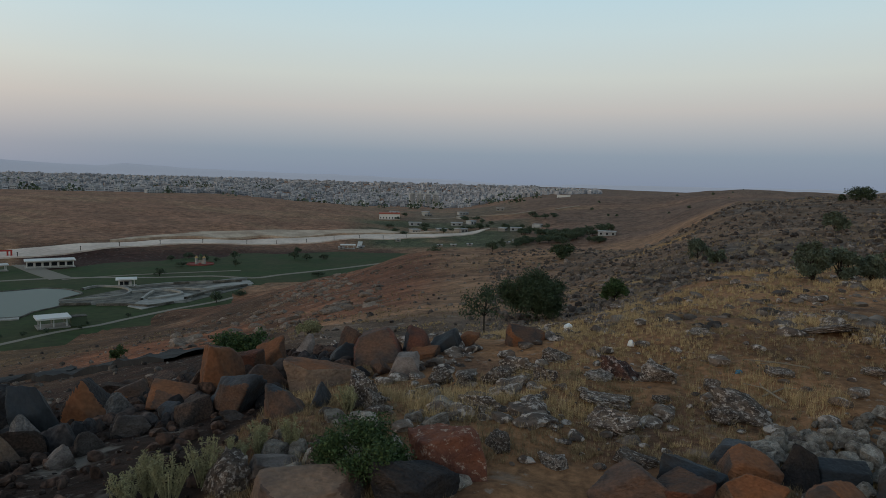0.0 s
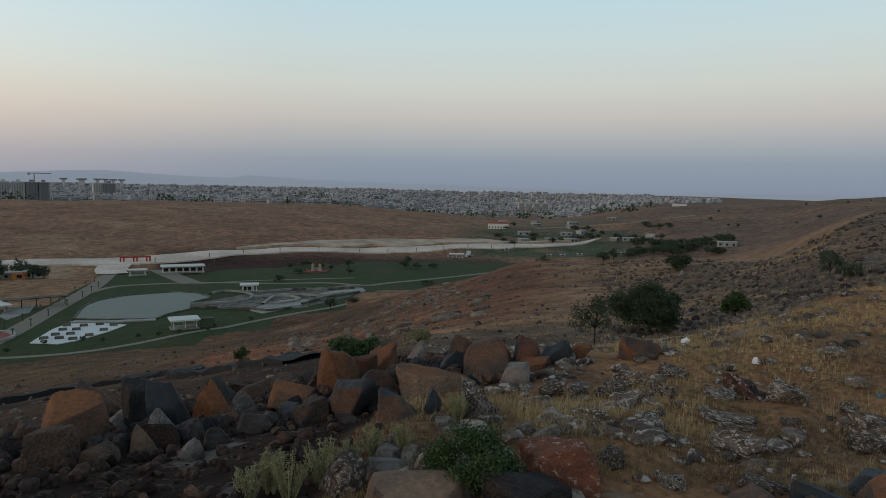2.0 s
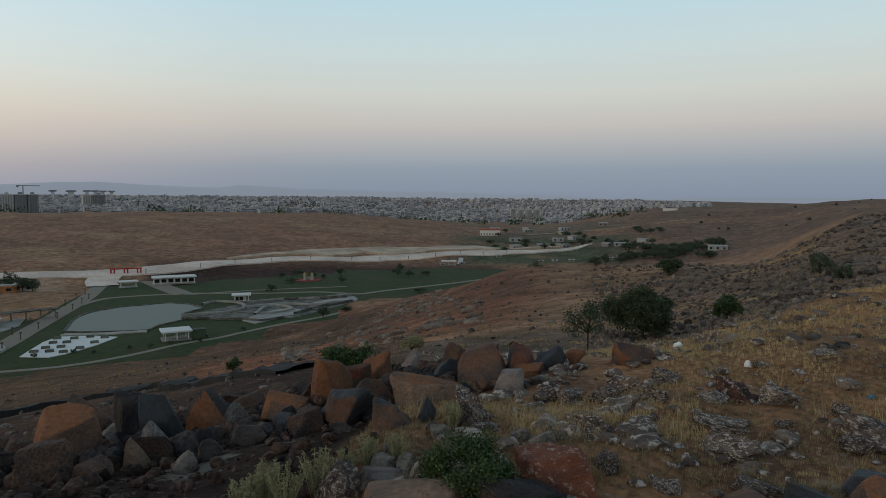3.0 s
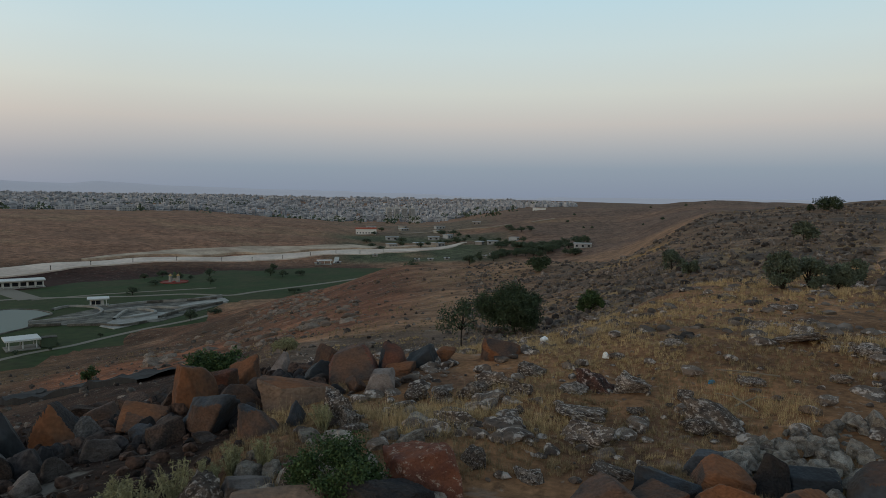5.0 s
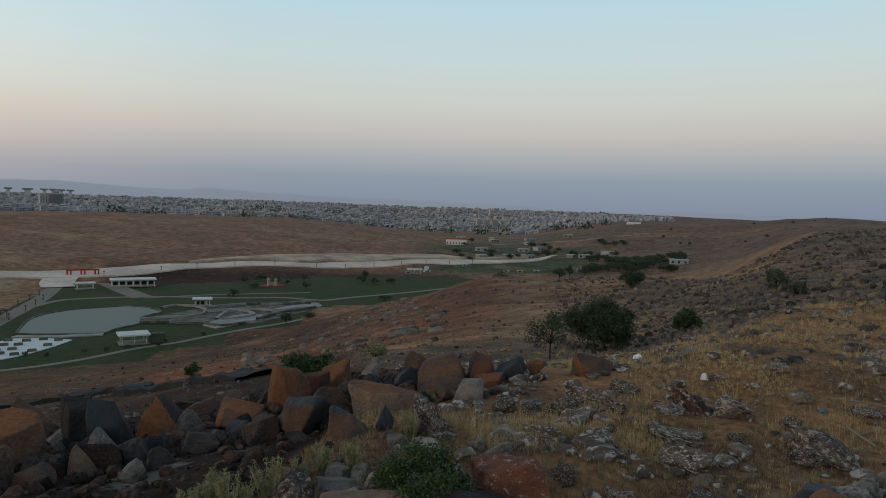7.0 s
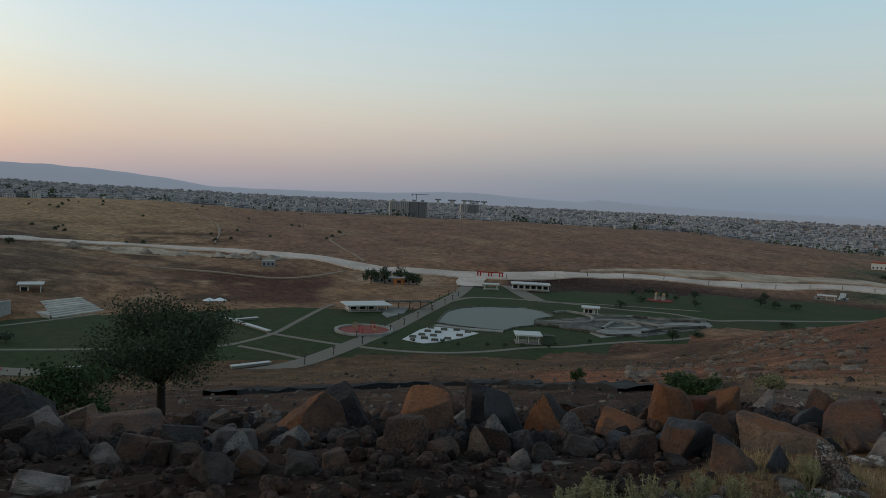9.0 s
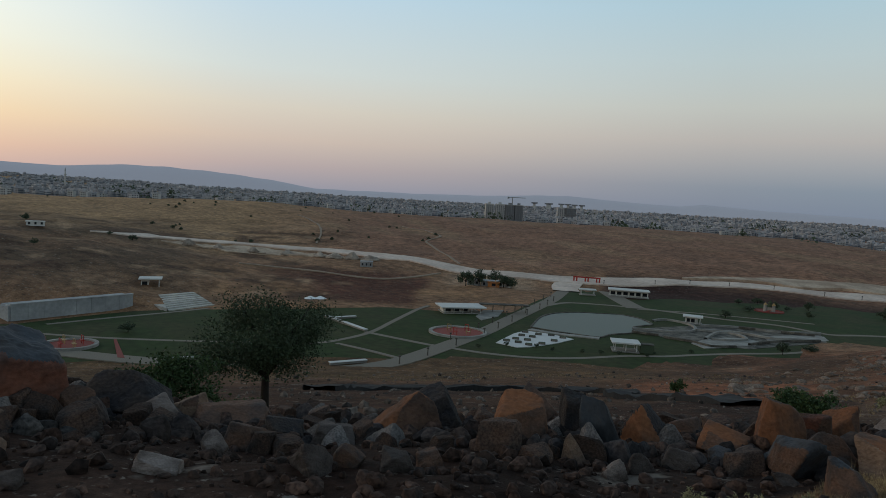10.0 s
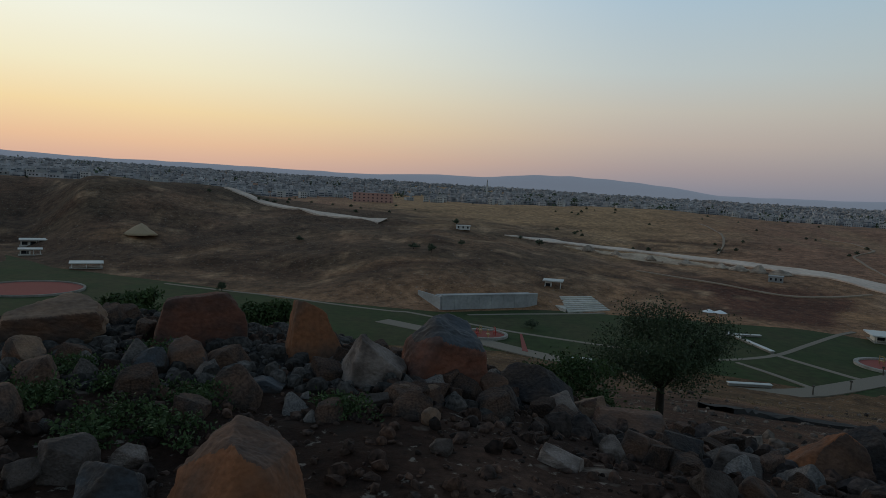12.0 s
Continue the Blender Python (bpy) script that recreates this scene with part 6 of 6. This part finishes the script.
prom = spline([(-198.0, 270.3), (-185.2, 240.9), (-169.3, 203.2), (-156.2, 172.9), (-148.1, 151.2)], 14)
spots += [(c.x, c.y, FLOOR + 0.1) for c in prom]
lamp.matrix_world = pose(*spots[0])
for s in spots[1:]:
    copy_thing(lamp, pose(*s))

# ---------------------------------------------------------------- valley trees
proto = [plant("valley_tree", (0, 0, -200), 7, 7.5, "dark green tree in the valley", "tree", m_leaf_far, 200 + k, leaf=0.6, clumps=70, per=14, trunk=0.22, stem=0.22, group="valley trees") for k in range(3)]
used = set()


def tree_at(x, y, w, h, k=0, z=None):
    zz = float(ground(x, y)[0]) if z is None else z
    m = pose(x, y, zz - 0.1, 0, 0, (x * 37 + y * 11) % 360)
    if k in used:
        ob = copy_thing(proto[k], m)
    else:
        ob = proto[k]
        used.add(k)
        ob.matrix_world = m
    ob.scale = (w / 7, w / 7, h / 7.5)
    return ob


def tree_by(az, d, w, h, k=0):
    tree_at(-math.sin(radians(az)) * d, math.cos(radians(az)) * d, w, h, k)


tree_by(43.38, 355.1, 9.36, 9.41, 0)
tree_by(42.26, 358.9, 7.08, 10.11, 1)
tree_by(41.02, 372.6, 7.02, 8.95, 2)
tree_by(40.20, 360.8, 8.26, 7.77, 0)
tree_by(39.57, 358.9, 7.32, 6.54, 1)
tree_by(0.48, 370.0, 7.58, 10.27, 2)
tree_by(-4.27, 420.0, 7.45, 7.84, 0)
tree_by(-5.08, 430.0, 6.22, 7.67, 1)
tree_by(-6.30, 440.0, 6.68, 5.31, 2)
tree_by(69.98, 437.8, 4.77, 4.71, 0)
tree_by(71.58, 447.3, 3.79, 2.59, 1)
rs = random.Random(33)
VALLEY_HOUSES = []
for k in range(60):
    x = rs.uniform(1120, 1300)
    a = 9.16 - math.degrees(math.atan((x - 784) / 1207))
    tree_by(a, rs.uniform(450, 520), rs.uniform(5, 11), rs.uniform(3.5, 6.5), k % 3)
for k in range(34):
    a = rs.uniform(-13, 5)
    tree_by(a, rs.uniform(500, 700), rs.uniform(4, 9), rs.uniform(3, 5.5), k % 3)
for k in range(14):
    a, d = rs.uniform(-8, 5), rs.uniform(520, 760)
    VALLEY_HOUSES.append((a, d, rs.uniform(6, 11), rs.uniform(5, 8), rs.uniform(2.4, 3.4)))
for x, y in [(-190.9, 39.9), (-204.0, 73.6), (-124.8, 326.0), (-120.2, 345.9), (-99.9, 329.4), (-138.5, 347.6), (-122.0, 293.3), (-79.5, 366.9), (-72.2, 362.5), (-64.0, 369.2), (-110.4, 362.3), (-115.5, 348.1), (-133.7, 358.9), (-54.9, 301.9), (-72.6, 244.8), (-77.1, 231.8), (-82.8, 390.2)]:
    tree_at(x, y, rs.uniform(3, 6), rs.uniform(2.5, 5), rs.randrange(3), FLOOR)
for a, d in ((79.0, 330), (80.5, 345), (76.5, 360), (77, 470), (93.3, 560), (92.7, 565), (92, 575), (91, 580), (77.0, 478), (96, 270), (90, 400)):
    tree_by(a, d, rs.uniform(3, 6), rs.uniform(2.5, 5), rs.randrange(3))

bush0 = plant("dry_hill_bush", (0, 0, -200), 3.2, 2.4, "small dark bush dotted on the dry hill", "bush", m_leaf_far, 300, leaf=0.5, clumps=30, per=10, trunk=0.1, stem=0.08, group="bushes on the dry hill")
first = True
for k in range(70):
    a = rs.choice((rs.uniform(46, 76), rs.uniform(-24, -8), rs.uniform(50, 70), rs.uniform(80, 110)))
    d = rs.uniform(500, 880) if a > 0 else rs.uniform(560, 860)
    x, y = far_xy(a, d)
    m = pose(x, y, float(ground(x, y)[0]) - 0.1, 0, 0, k * 50)
    if first:
        bush0.matrix_world = m
        first = False
        continue
    copy_thing(bush0, m).scale = (rs.uniform(0.5, 1.1),) * 3
# clipped young shrubs in rows below the pond
row = spline([(-135.5, 150.6), (-131.6, 153.6), (-124.0, 158.5), (-117.8, 166.0), (-110.4, 175.6), (-103.2, 184.4), (-97.3, 198.0)], 5)
pshrub = plant("park_shrub", (row[0].x, row[0].y, FLOOR), 1.3, 1.3, "young shrub planted on the park lawn", "bush", m_leaf_far, 301, leaf=0.3, clumps=16, per=10, trunk=0.2, stem=0.05, group="planted shrubs")
for k, c in enumerate(row[1:]):
    copy_thing(pshrub, pose(c.x + rs.uniform(-3, 3), c.y + rs.uniform(1, 9), FLOOR, 0, 0, k * 40))


# ---------------------------------------------------------------- houses, huts and tower blocks
def house(az, d, w, dp, h, label, wall=m_white, roof=m_conc, group="", windows=3, turn=0, name="house"):
    p = at(az, d)
    top = thing(name, (p.x, p.y, p.z - 0.3), az + turn, label, "house", group)
    part("wall", box(w, dp, h), wall, top)
    part("roof", box(w + 0.6, dp + 0.6, 0.4 if roof != m_tile else 1.3, 0, 0, h), roof, top)
    floors = max(1, int(h / 3.2))
    for fl in range(floors):
        for k in range(windows):
            x = -w / 2 + w * (k + 0.5) / windows
            win = part("window", box(w / windows * 0.34, 0.2, 1.3, x, -dp / 2 - 0.08, 1.0 + fl * h / floors), m_glass, top)
            part("sill", box(w / windows * 0.4, 0.4, 0.12, x, -dp / 2 - 0.12, 0.88 + fl * h / floors), m_conc, win)
    return top


house(41.56, 364.72, 7, 5, 3, "low village hut under trees", wall=m_conc, windows=2)
house(40.16, 364.72, 8, 5, 3, "pale village hut beside the trees", windows=2)
house(42.73, 364.72, 7, 5, 3, "grey village hut with flat roof", wall=m_conc, windows=2)
house(41.04, 360.82, 6, 4, 2.6, "hut covered with orange tarpaulin", wall=m_orange_tarp, roof=m_orange_tarp, windows=1)
house(51.81, 395.31, 7, 5, 3, "roofless grey stone hut by the track", wall=m_conc, windows=3)
house(76.42, 444.89, 9, 5, 2.4, "white farm shed on the hill", windows=3, roof=m_roofw)
house(4.42, 640, 19, 10, 5, "long white school with a red roof", roof=m_tile, windows=7)
house(2.26, 590, 11, 8, 2.8, "pale workshop in the valley", windows=2, wall=m_conc)
house(-1.23, 600, 10, 8, 2.8, "pale shed in the valley", windows=2, wall=m_conc)
for k, (a, d, w, dp, h) in enumerate(VALLEY_HOUSES):
    house(a, d, w, dp, h, ("grey flat-roofed house among valley trees", "pale flat-roofed house in the green valley", "small stone house beside valley fields")[k % 3], wall=(m_conc, m_hut, m_stone)[k % 3], windows=2 + k % 2, turn=25 * (k % 4), group="houses in the valley")
house(-10.02, 1150, 22, 10, 6, "white depot on the far hill", windows=4, roof=m_roofw)
house(-13.63, 480, 12, 8, 3, "grey farmhouse beside dark trees", wall=m_conc, windows=3)
house(84.08, 800, 46, 14, 11, "long pink block at the town's edge", wall=m_pink, windows=9)
for k, (x, y) in enumerate(((800, 443), (835, 447), (975, 455), (1000, 456), (1030, 455), (1100, 440), (1115, 443), (900, 446))):
    a = 9.16 - math.degrees(math.atan((x - 784) / 1207))
    house(a, 430 + 6 * k, 3.6, 3, 1.6, "small pale hut on the valley floor", windows=1, wall=m_stone, group="huts in the valley", name="hut")


def block_tower(az, d, w, dp, h, label, wall, group="", top_z=5.0):
    p = at(az, d)
    top = thing("apartment_block", (p.x, p.y, top_z - h), az + 8, label, "apartment block", group)
    part("wall", box(w, dp, h), wall, top)
    part("parapet", box(w + 0.8, dp + 0.8, 1.0, 0, 0, h), m_facade, top)
    part("stair_head", box(w * 0.35, dp * 0.4, 3.2, 0, 0, h + 1), wall, top)
    n = 4
    for k in range(n):
        part("balcony_bay", box(w / n * 0.32, 1.2, h * 0.9, -w / 2 + w * (k + 0.5) / n, -dp / 2 - 0.5, h * 0.05), m_facade_d, top, "dark column of balconies")
        part("railing", box(w / n * 0.34, 0.15, 1.0, -w / 2 + w * (k + 0.5) / n, -dp / 2 - 1.15, h * 0.5), m_metal, top.children[-1])
    for k in range(int(h / 3.2)):
        part("floor_edge", box(w + 0.3, dp + 2.4, 0.35, 0, 0, 3.2 * (k + 1)), wall, top)
    return top


for x, w, wall, h, lab in ((953, 14, m_facade, 30, "pale finished apartment block"), (972, 14, m_facade, 30, "pale finished apartment block with dark bays"), (990, 16, m_facade_d, 33, "dark unfinished concrete apartment block"), (1006, 14, m_facade_d, 30, "dark unfinished apartment block beside another"),
                           (1083, 14, m_facade, 15, "short pale apartment block"), (1100, 18, m_facade_d, 15, "short dark apartment block")):
    block_tower(49.77 - math.degrees(math.atan((x - 784) / 1207)), 1240, w, 14, h, lab, wall, "apartment blocks on the ridge")
for x, h in ((924, 30), (952, 28), (966, 28), (938, 24)):
    block_tower(9.16 - math.degrees(math.atan((x - 784) / 1207)), 1180, 9, 9, h * 0.75, "tall pale apartment block in the town", m_facade, "apartment blocks in the town", -17.0)
for k, x in enumerate((1034, 1058, 1062, 1083, 1095, 1107, 1120)):
    a = 49.77 - math.degrees(math.atan((x - 784) / 1207))
    p = at(a, 2500)
    t = thing("tower_block", (p.x, p.y, p.z - 2), a, "far tower block with a wide flat top", "apartment block", "tower blocks on the skyline")
    part("shaft", box(9, 9, 26), m_facade, t)
    part("top", box(22, 14, 5, 0, 0, 26), m_facade_d, t)
p = at(49.77 - math.degrees(math.atan((994 - 784) / 1207)), 1260)
crane = thing("tower_crane", (p.x, p.y, p.z), 60, "slim tower crane over the building site", "crane")
part("mast", box(1.2, 1.2, 45), m_metal, crane)
part("jib", box(34, 1.0, 1.2, 8, 0, 44), m_metal, crane)
part("counterweight", box(3, 2, 3, -8, 0, 42), m_metal, crane)
p = at(74.6, 1900)
mast = thing("minaret", (p.x, p.y, p.z), 0, "slim tall tower rising from the town", "tower")
part("shaft", tube((0, 0, 0), (0, 0, 38), 2.2, 1.6), m_facade, mast)
part("balcony", tube((0, 0, 28), (0, 0, 30), 3.4, 3.4), m_facade, mast)
part("spire", tube((0, 0, 38), (0, 0, 46), 1.8, 0.1), m_metal, mast)


def town(name, label, n, a0, a1, dmin, dmax, seed, size):
    """Thousands of flat-roofed houses, packed in rows, with stair heads on the roofs."""
    rg = np.random.default_rng(seed)
    a = rg.uniform(a0, a1, n)
    lo = np.interp(a, *dmin)
    d = 1 / (1 / dmax + (1 / lo - 1 / dmax) * rg.uniform(0, 1, n) ** 1.2)
    x, y = -np.sin(np.radians(a)) * d, np.cos(np.radians(a)) * d
    ok = rough(x, y, 220, seed) + 0.4 * rough(x, y, 70, seed + 1) > -0.55
    x, y = x[ok], y[ok]
    n = len(x)
    z = ground(x, y) - 1
    w, dp = rg.uniform(0.7, 1.5, n) * size, rg.uniform(0.7, 1.3, n) * size
    h = rg.choice([4, 6.5, 9, 12], n, p=[0.22, 0.38, 0.28, 0.12])
    ang = np.radians(30) + rough(x, y, 300, seed + 2) * 1.2
    vs, fs, base = [], [], 0
    cube = np.array([(-.5, -.5, 0), (.5, -.5, 0), (.5, .5, 0), (-.5, .5, 0), (-.5, -.5, 1), (.5, -.5, 1), (.5, .5, 1), (-.5, .5, 1)])
    cf = np.array([(0, 1, 5, 4), (1, 2, 6, 5), (2, 3, 7, 6), (3, 0, 4, 7), (4, 5, 6, 7)])
    for kind in range(2):
        sx, sy, sz = (w, dp, h) if kind == 0 else (w * 0.35, dp * 0.4, 2.6 + 0 * h)
        zz = z if kind == 0 else z + h
        pick = np.ones(n, bool) if kind == 0 else rg.uniform(0, 1, n) < 0.5
        v = cube[None] * np.stack([sx, sy, sz], -1)[:, None]
        if kind:
            v[..., 0] += (w * 0.2)[:, None]
        c, s = np.cos(ang)[:, None], np.sin(ang)[:, None]
        v = np.stack([v[..., 0] * c - v[..., 1] * s + x[:, None], v[..., 0] * s + v[..., 1] * c + y[:, None], v[..., 2] + zz[:, None]], -1)[pick]
        m = len(v)
        vs.append(v.reshape(-1, 3))
        fs.append((cf[None] + (np.arange(m) * 8)[:, None, None]).reshape(-1, 4) + base)
        base += m * 8
    walls = sum(len(q) for q in fs)
    # rows of windows: dark bands set 10 cm proud of the two sides that face the valley, one for each storey
    side = np.array([(-.42, -.5, 0), (.42, -.5, 0), (.42, -.5, 1), (-.42, -.5, 1)])
    for storey in range(3):
        for flip in range(2):
            pick = h > 3.0 * storey + 3.5
            q = side[None] * np.stack([w if flip == 0 else dp, (dp if flip == 0 else w) + 0.2, 1.3 + 0 * h], -1)[:, None]
            turn = ang + flip * math.pi / 2
            c, s = np.cos(turn)[:, None], np.sin(turn)[:, None]
            v = np.stack([q[..., 0] * c - q[..., 1] * s + x[:, None], q[..., 0] * s + q[..., 1] * c + y[:, None], q[..., 2] + (z + 2.2 + 3.0 * storey)[:, None]], -1)[pick]
            vs.append(v.reshape(-1, 3))
            fs.append(np.arange(len(v) * 4).reshape(-1, 4) + base)
            base += len(v) * 4
    data = mesh_of(name, np.vstack(vs), np.vstack(fs), m_town)
    data.materials.append(m_band)
    data.polygons.foreach_set("material_index", [int(k >= walls) for k in range(len(data.polygons))])
    return tagged(new(name, data), label, "town", kind="stuff")


EDGE = ((-14, -8, 0, 6, 14, 30, 50, 62, 76, 84, 92, 100, 116), (2000, 1700, 1450, 1450, 1400, 1300, 1300, 1250, 1200, 1150, 1000, 950, 800))
town("town", "dense far town of flat-roofed concrete houses", 9000, -13, 116, EDGE, 2700, 401, 8)
town("town", "hazy far outskirts of flat-roofed houses", 6000, -8, 116, ((-14, 116), (1900, 1900)), 3600, 402, 12)
tr_far = np.random.default_rng(9)
cs = []
for k in range(420):
    a = math.radians(tr_far.uniform(-10, 114))
    d = tr_far.uniform(1000, 2300)
    x, y = -math.sin(a) * d, math.cos(a) * d
    if float(rough(x, y, 90, 77)) > 0.2:
        cs += [(x + tr_far.normal(0, 9), y + tr_far.normal(0, 9), float(ground(x, y)[0]) + tr_far.uniform(2, 8)) for _ in range(3)]
tagged(new("town_trees", leaves_mesh("town_trees", cs, 12, 4.0, 5.0, m_leaf_far, 78, 0.8)), "dark clumps of trees between far houses", "trees", kind="stuff")

# houses at the near edge of the town
for k in range(3):
    hw, hd, hh = ((11, 9, 7), (9, 9, 9.5), (14, 9, 6))[k]
    first_house = None
    rs = random.Random(800 + k)
    for q in range(45):
        a = rs.uniform(-6, 112)
        d = float(np.interp(a, *EDGE)) + rs.uniform(-60, 60)
        p = at(a, d)
        m = pose(p.x, p.y, p.z - 0.8, 0, 0, a + rs.uniform(-30, 30))
        if first_house is None:
            first_house = thing("town_house", p, 0, ("plain grey two-storey town house", "pale three-storey town house with flat roof", "long low concrete town house")[k], "house", "houses at the town's edge")
            wall = part("wall", box(hw, hd, hh), (m_town, m_facade, m_conc)[k], first_house)
            part("parapet", box(hw + 0.3, hd + 0.3, 0.6, 0, 0, hh), m_conc, first_house)
            part("stair_head", box(3, 3, 2.4, hw * 0.25, 0, hh + 0.6), m_conc, first_house)
            for fl in range(int(hh / 3)):
                for x in (-0.3, 0.0, 0.3):
                    part("window", box(1.4, 0.2, 1.4, x * hw, -hd / 2 - 0.06, 1.0 + 3 * fl), m_glass, wall)
            first_house.matrix_world = m
        else:
            copy_thing(first_house, m)

# sand heap
p = at(102.04, 408.26)
bm = bmesh.new()
bmesh.ops.create_cone(bm, cap_ends=True, segments=24, radius1=9, radius2=0.6, depth=6, matrix=Matrix.Translation((0, 0, 2.5)))
bmesh.ops.subdivide_edges(bm, edges=bm.edges[:], cuts=3, use_grid_fill=True)
for v in bm.verts:
    v.co += Vector((noise.noise(v.co * 0.4), noise.noise(v.co * 0.4 + Vector((5, 0, 0))), 0.5 * noise.noise(v.co * 0.5))) * 0.9
ob = part("sand_heap", bm, m_sand, smooth=True)
ob.matrix_world = pose(p.x, p.y, p.z)
tagged(ob, "conical heap of pale sand", "heap")

# dumped gravel below the valley road, heap after heap
heap_line = spline([(-330.0, 262.0), (-357.8, 244.1), (-375.4, 231.6), (-388.2, 214.7), (-402.1, 198.7), (-414.2, 184.4)], 11)
rs = random.Random(52)
for c in heap_line:
    w, h = rs.uniform(4.0, 6.5), rs.uniform(2.6, 4.2)
    bm = bmesh.new()
    bmesh.ops.create_cone(bm, cap_ends=True, segments=18, radius1=w, radius2=w * 0.25, depth=h, matrix=Matrix.Translation((0, 0, h * 0.4)))
    bmesh.ops.subdivide_edges(bm, edges=bm.edges[:], cuts=2, use_grid_fill=True)
    for v in bm.verts:
        q = v.co * 0.35 + Vector((c.x, c.y, 0))
        v.co += Vector((noise.noise(q), noise.noise(q + Vector((5, 0, 0))), 0.5 * noise.noise(q * 1.3))) * 1.3
    ob = part("gravel_mound", bm, m_gravel, smooth=True)
    ob.matrix_world = pose(c.x, c.y, float(ground(c.x, c.y)[0]) + 0.3, 0, 0, rs.uniform(0, 360))
    tagged(ob, "pale mound of dumped gravel below the road", "mound", "gravel mounds by the road")

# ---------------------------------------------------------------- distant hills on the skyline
m_haze = bpy.data.materials.new("haze_glow_hills")
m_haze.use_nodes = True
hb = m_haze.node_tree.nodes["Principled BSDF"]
# air haze is painted in: bluish base colour plus a faint pale glow
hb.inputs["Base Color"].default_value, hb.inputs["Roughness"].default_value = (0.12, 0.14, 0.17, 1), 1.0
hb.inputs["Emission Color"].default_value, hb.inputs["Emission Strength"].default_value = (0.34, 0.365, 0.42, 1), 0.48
SKYLINE = [(-9.8, -0.05), (-4.0, 0.08), (-0.9, 0.28), (9.2, 0.52), (13.1, 0.58), (20.1, 0.75), (24.9, 1.02), (26.7, 0.78), (32.1, 0.98), (35.4, 1.16), (37.7, 1.07), (42.2, 0.85), (46.2, 0.70), (52.7, 0.63), (56.3, 0.63), (59.8, 1.12), (64.0, 1.48), (68.0, 1.64), (71.0, 1.61), (75.1, 1.22), (78.6, 1.27), (83.5, 1.01), (87.2, 1.00), (94.0, 1.07), (99.1, 1.12), (104.3, 1.04), (107.9, 1.12), (111.4, 1.23)]
ks = np.array([a for a, _ in SKYLINE])
ke = np.array([e for _, e in SKYLINE])
ha = np.arange(-60, 150, 0.25)
he = np.interp(ha, ks, ke, left=0.1, right=1.2) + 0.03 * rough(ha, 0 * ha, 1.3, 81)
vs, fs = [], []
for a, e in zip(np.radians(ha), he):
    for d, fz in ((4350, -40), (4500, 0.55), (4620, 1.0), (4720, 0.9), (4800, -40)):
        z = 1.65 + d * math.tan(radians(e)) * fz if fz > 0 else -60
        vs.append((-math.sin(a) * d, math.cos(a) * d, z))
for k in range(len(ha) - 1):
    for q in range(4):
        fs.append([k * 5 + q, (k + 1) * 5 + q, (k + 1) * 5 + q + 1, k * 5 + q + 1])
tagged(new("backdrop_hills", mesh_of("backdrop_hills", vs, fs, m_haze, True)), "blue hill range with painted haze on the skyline", "hills", kind="structure")
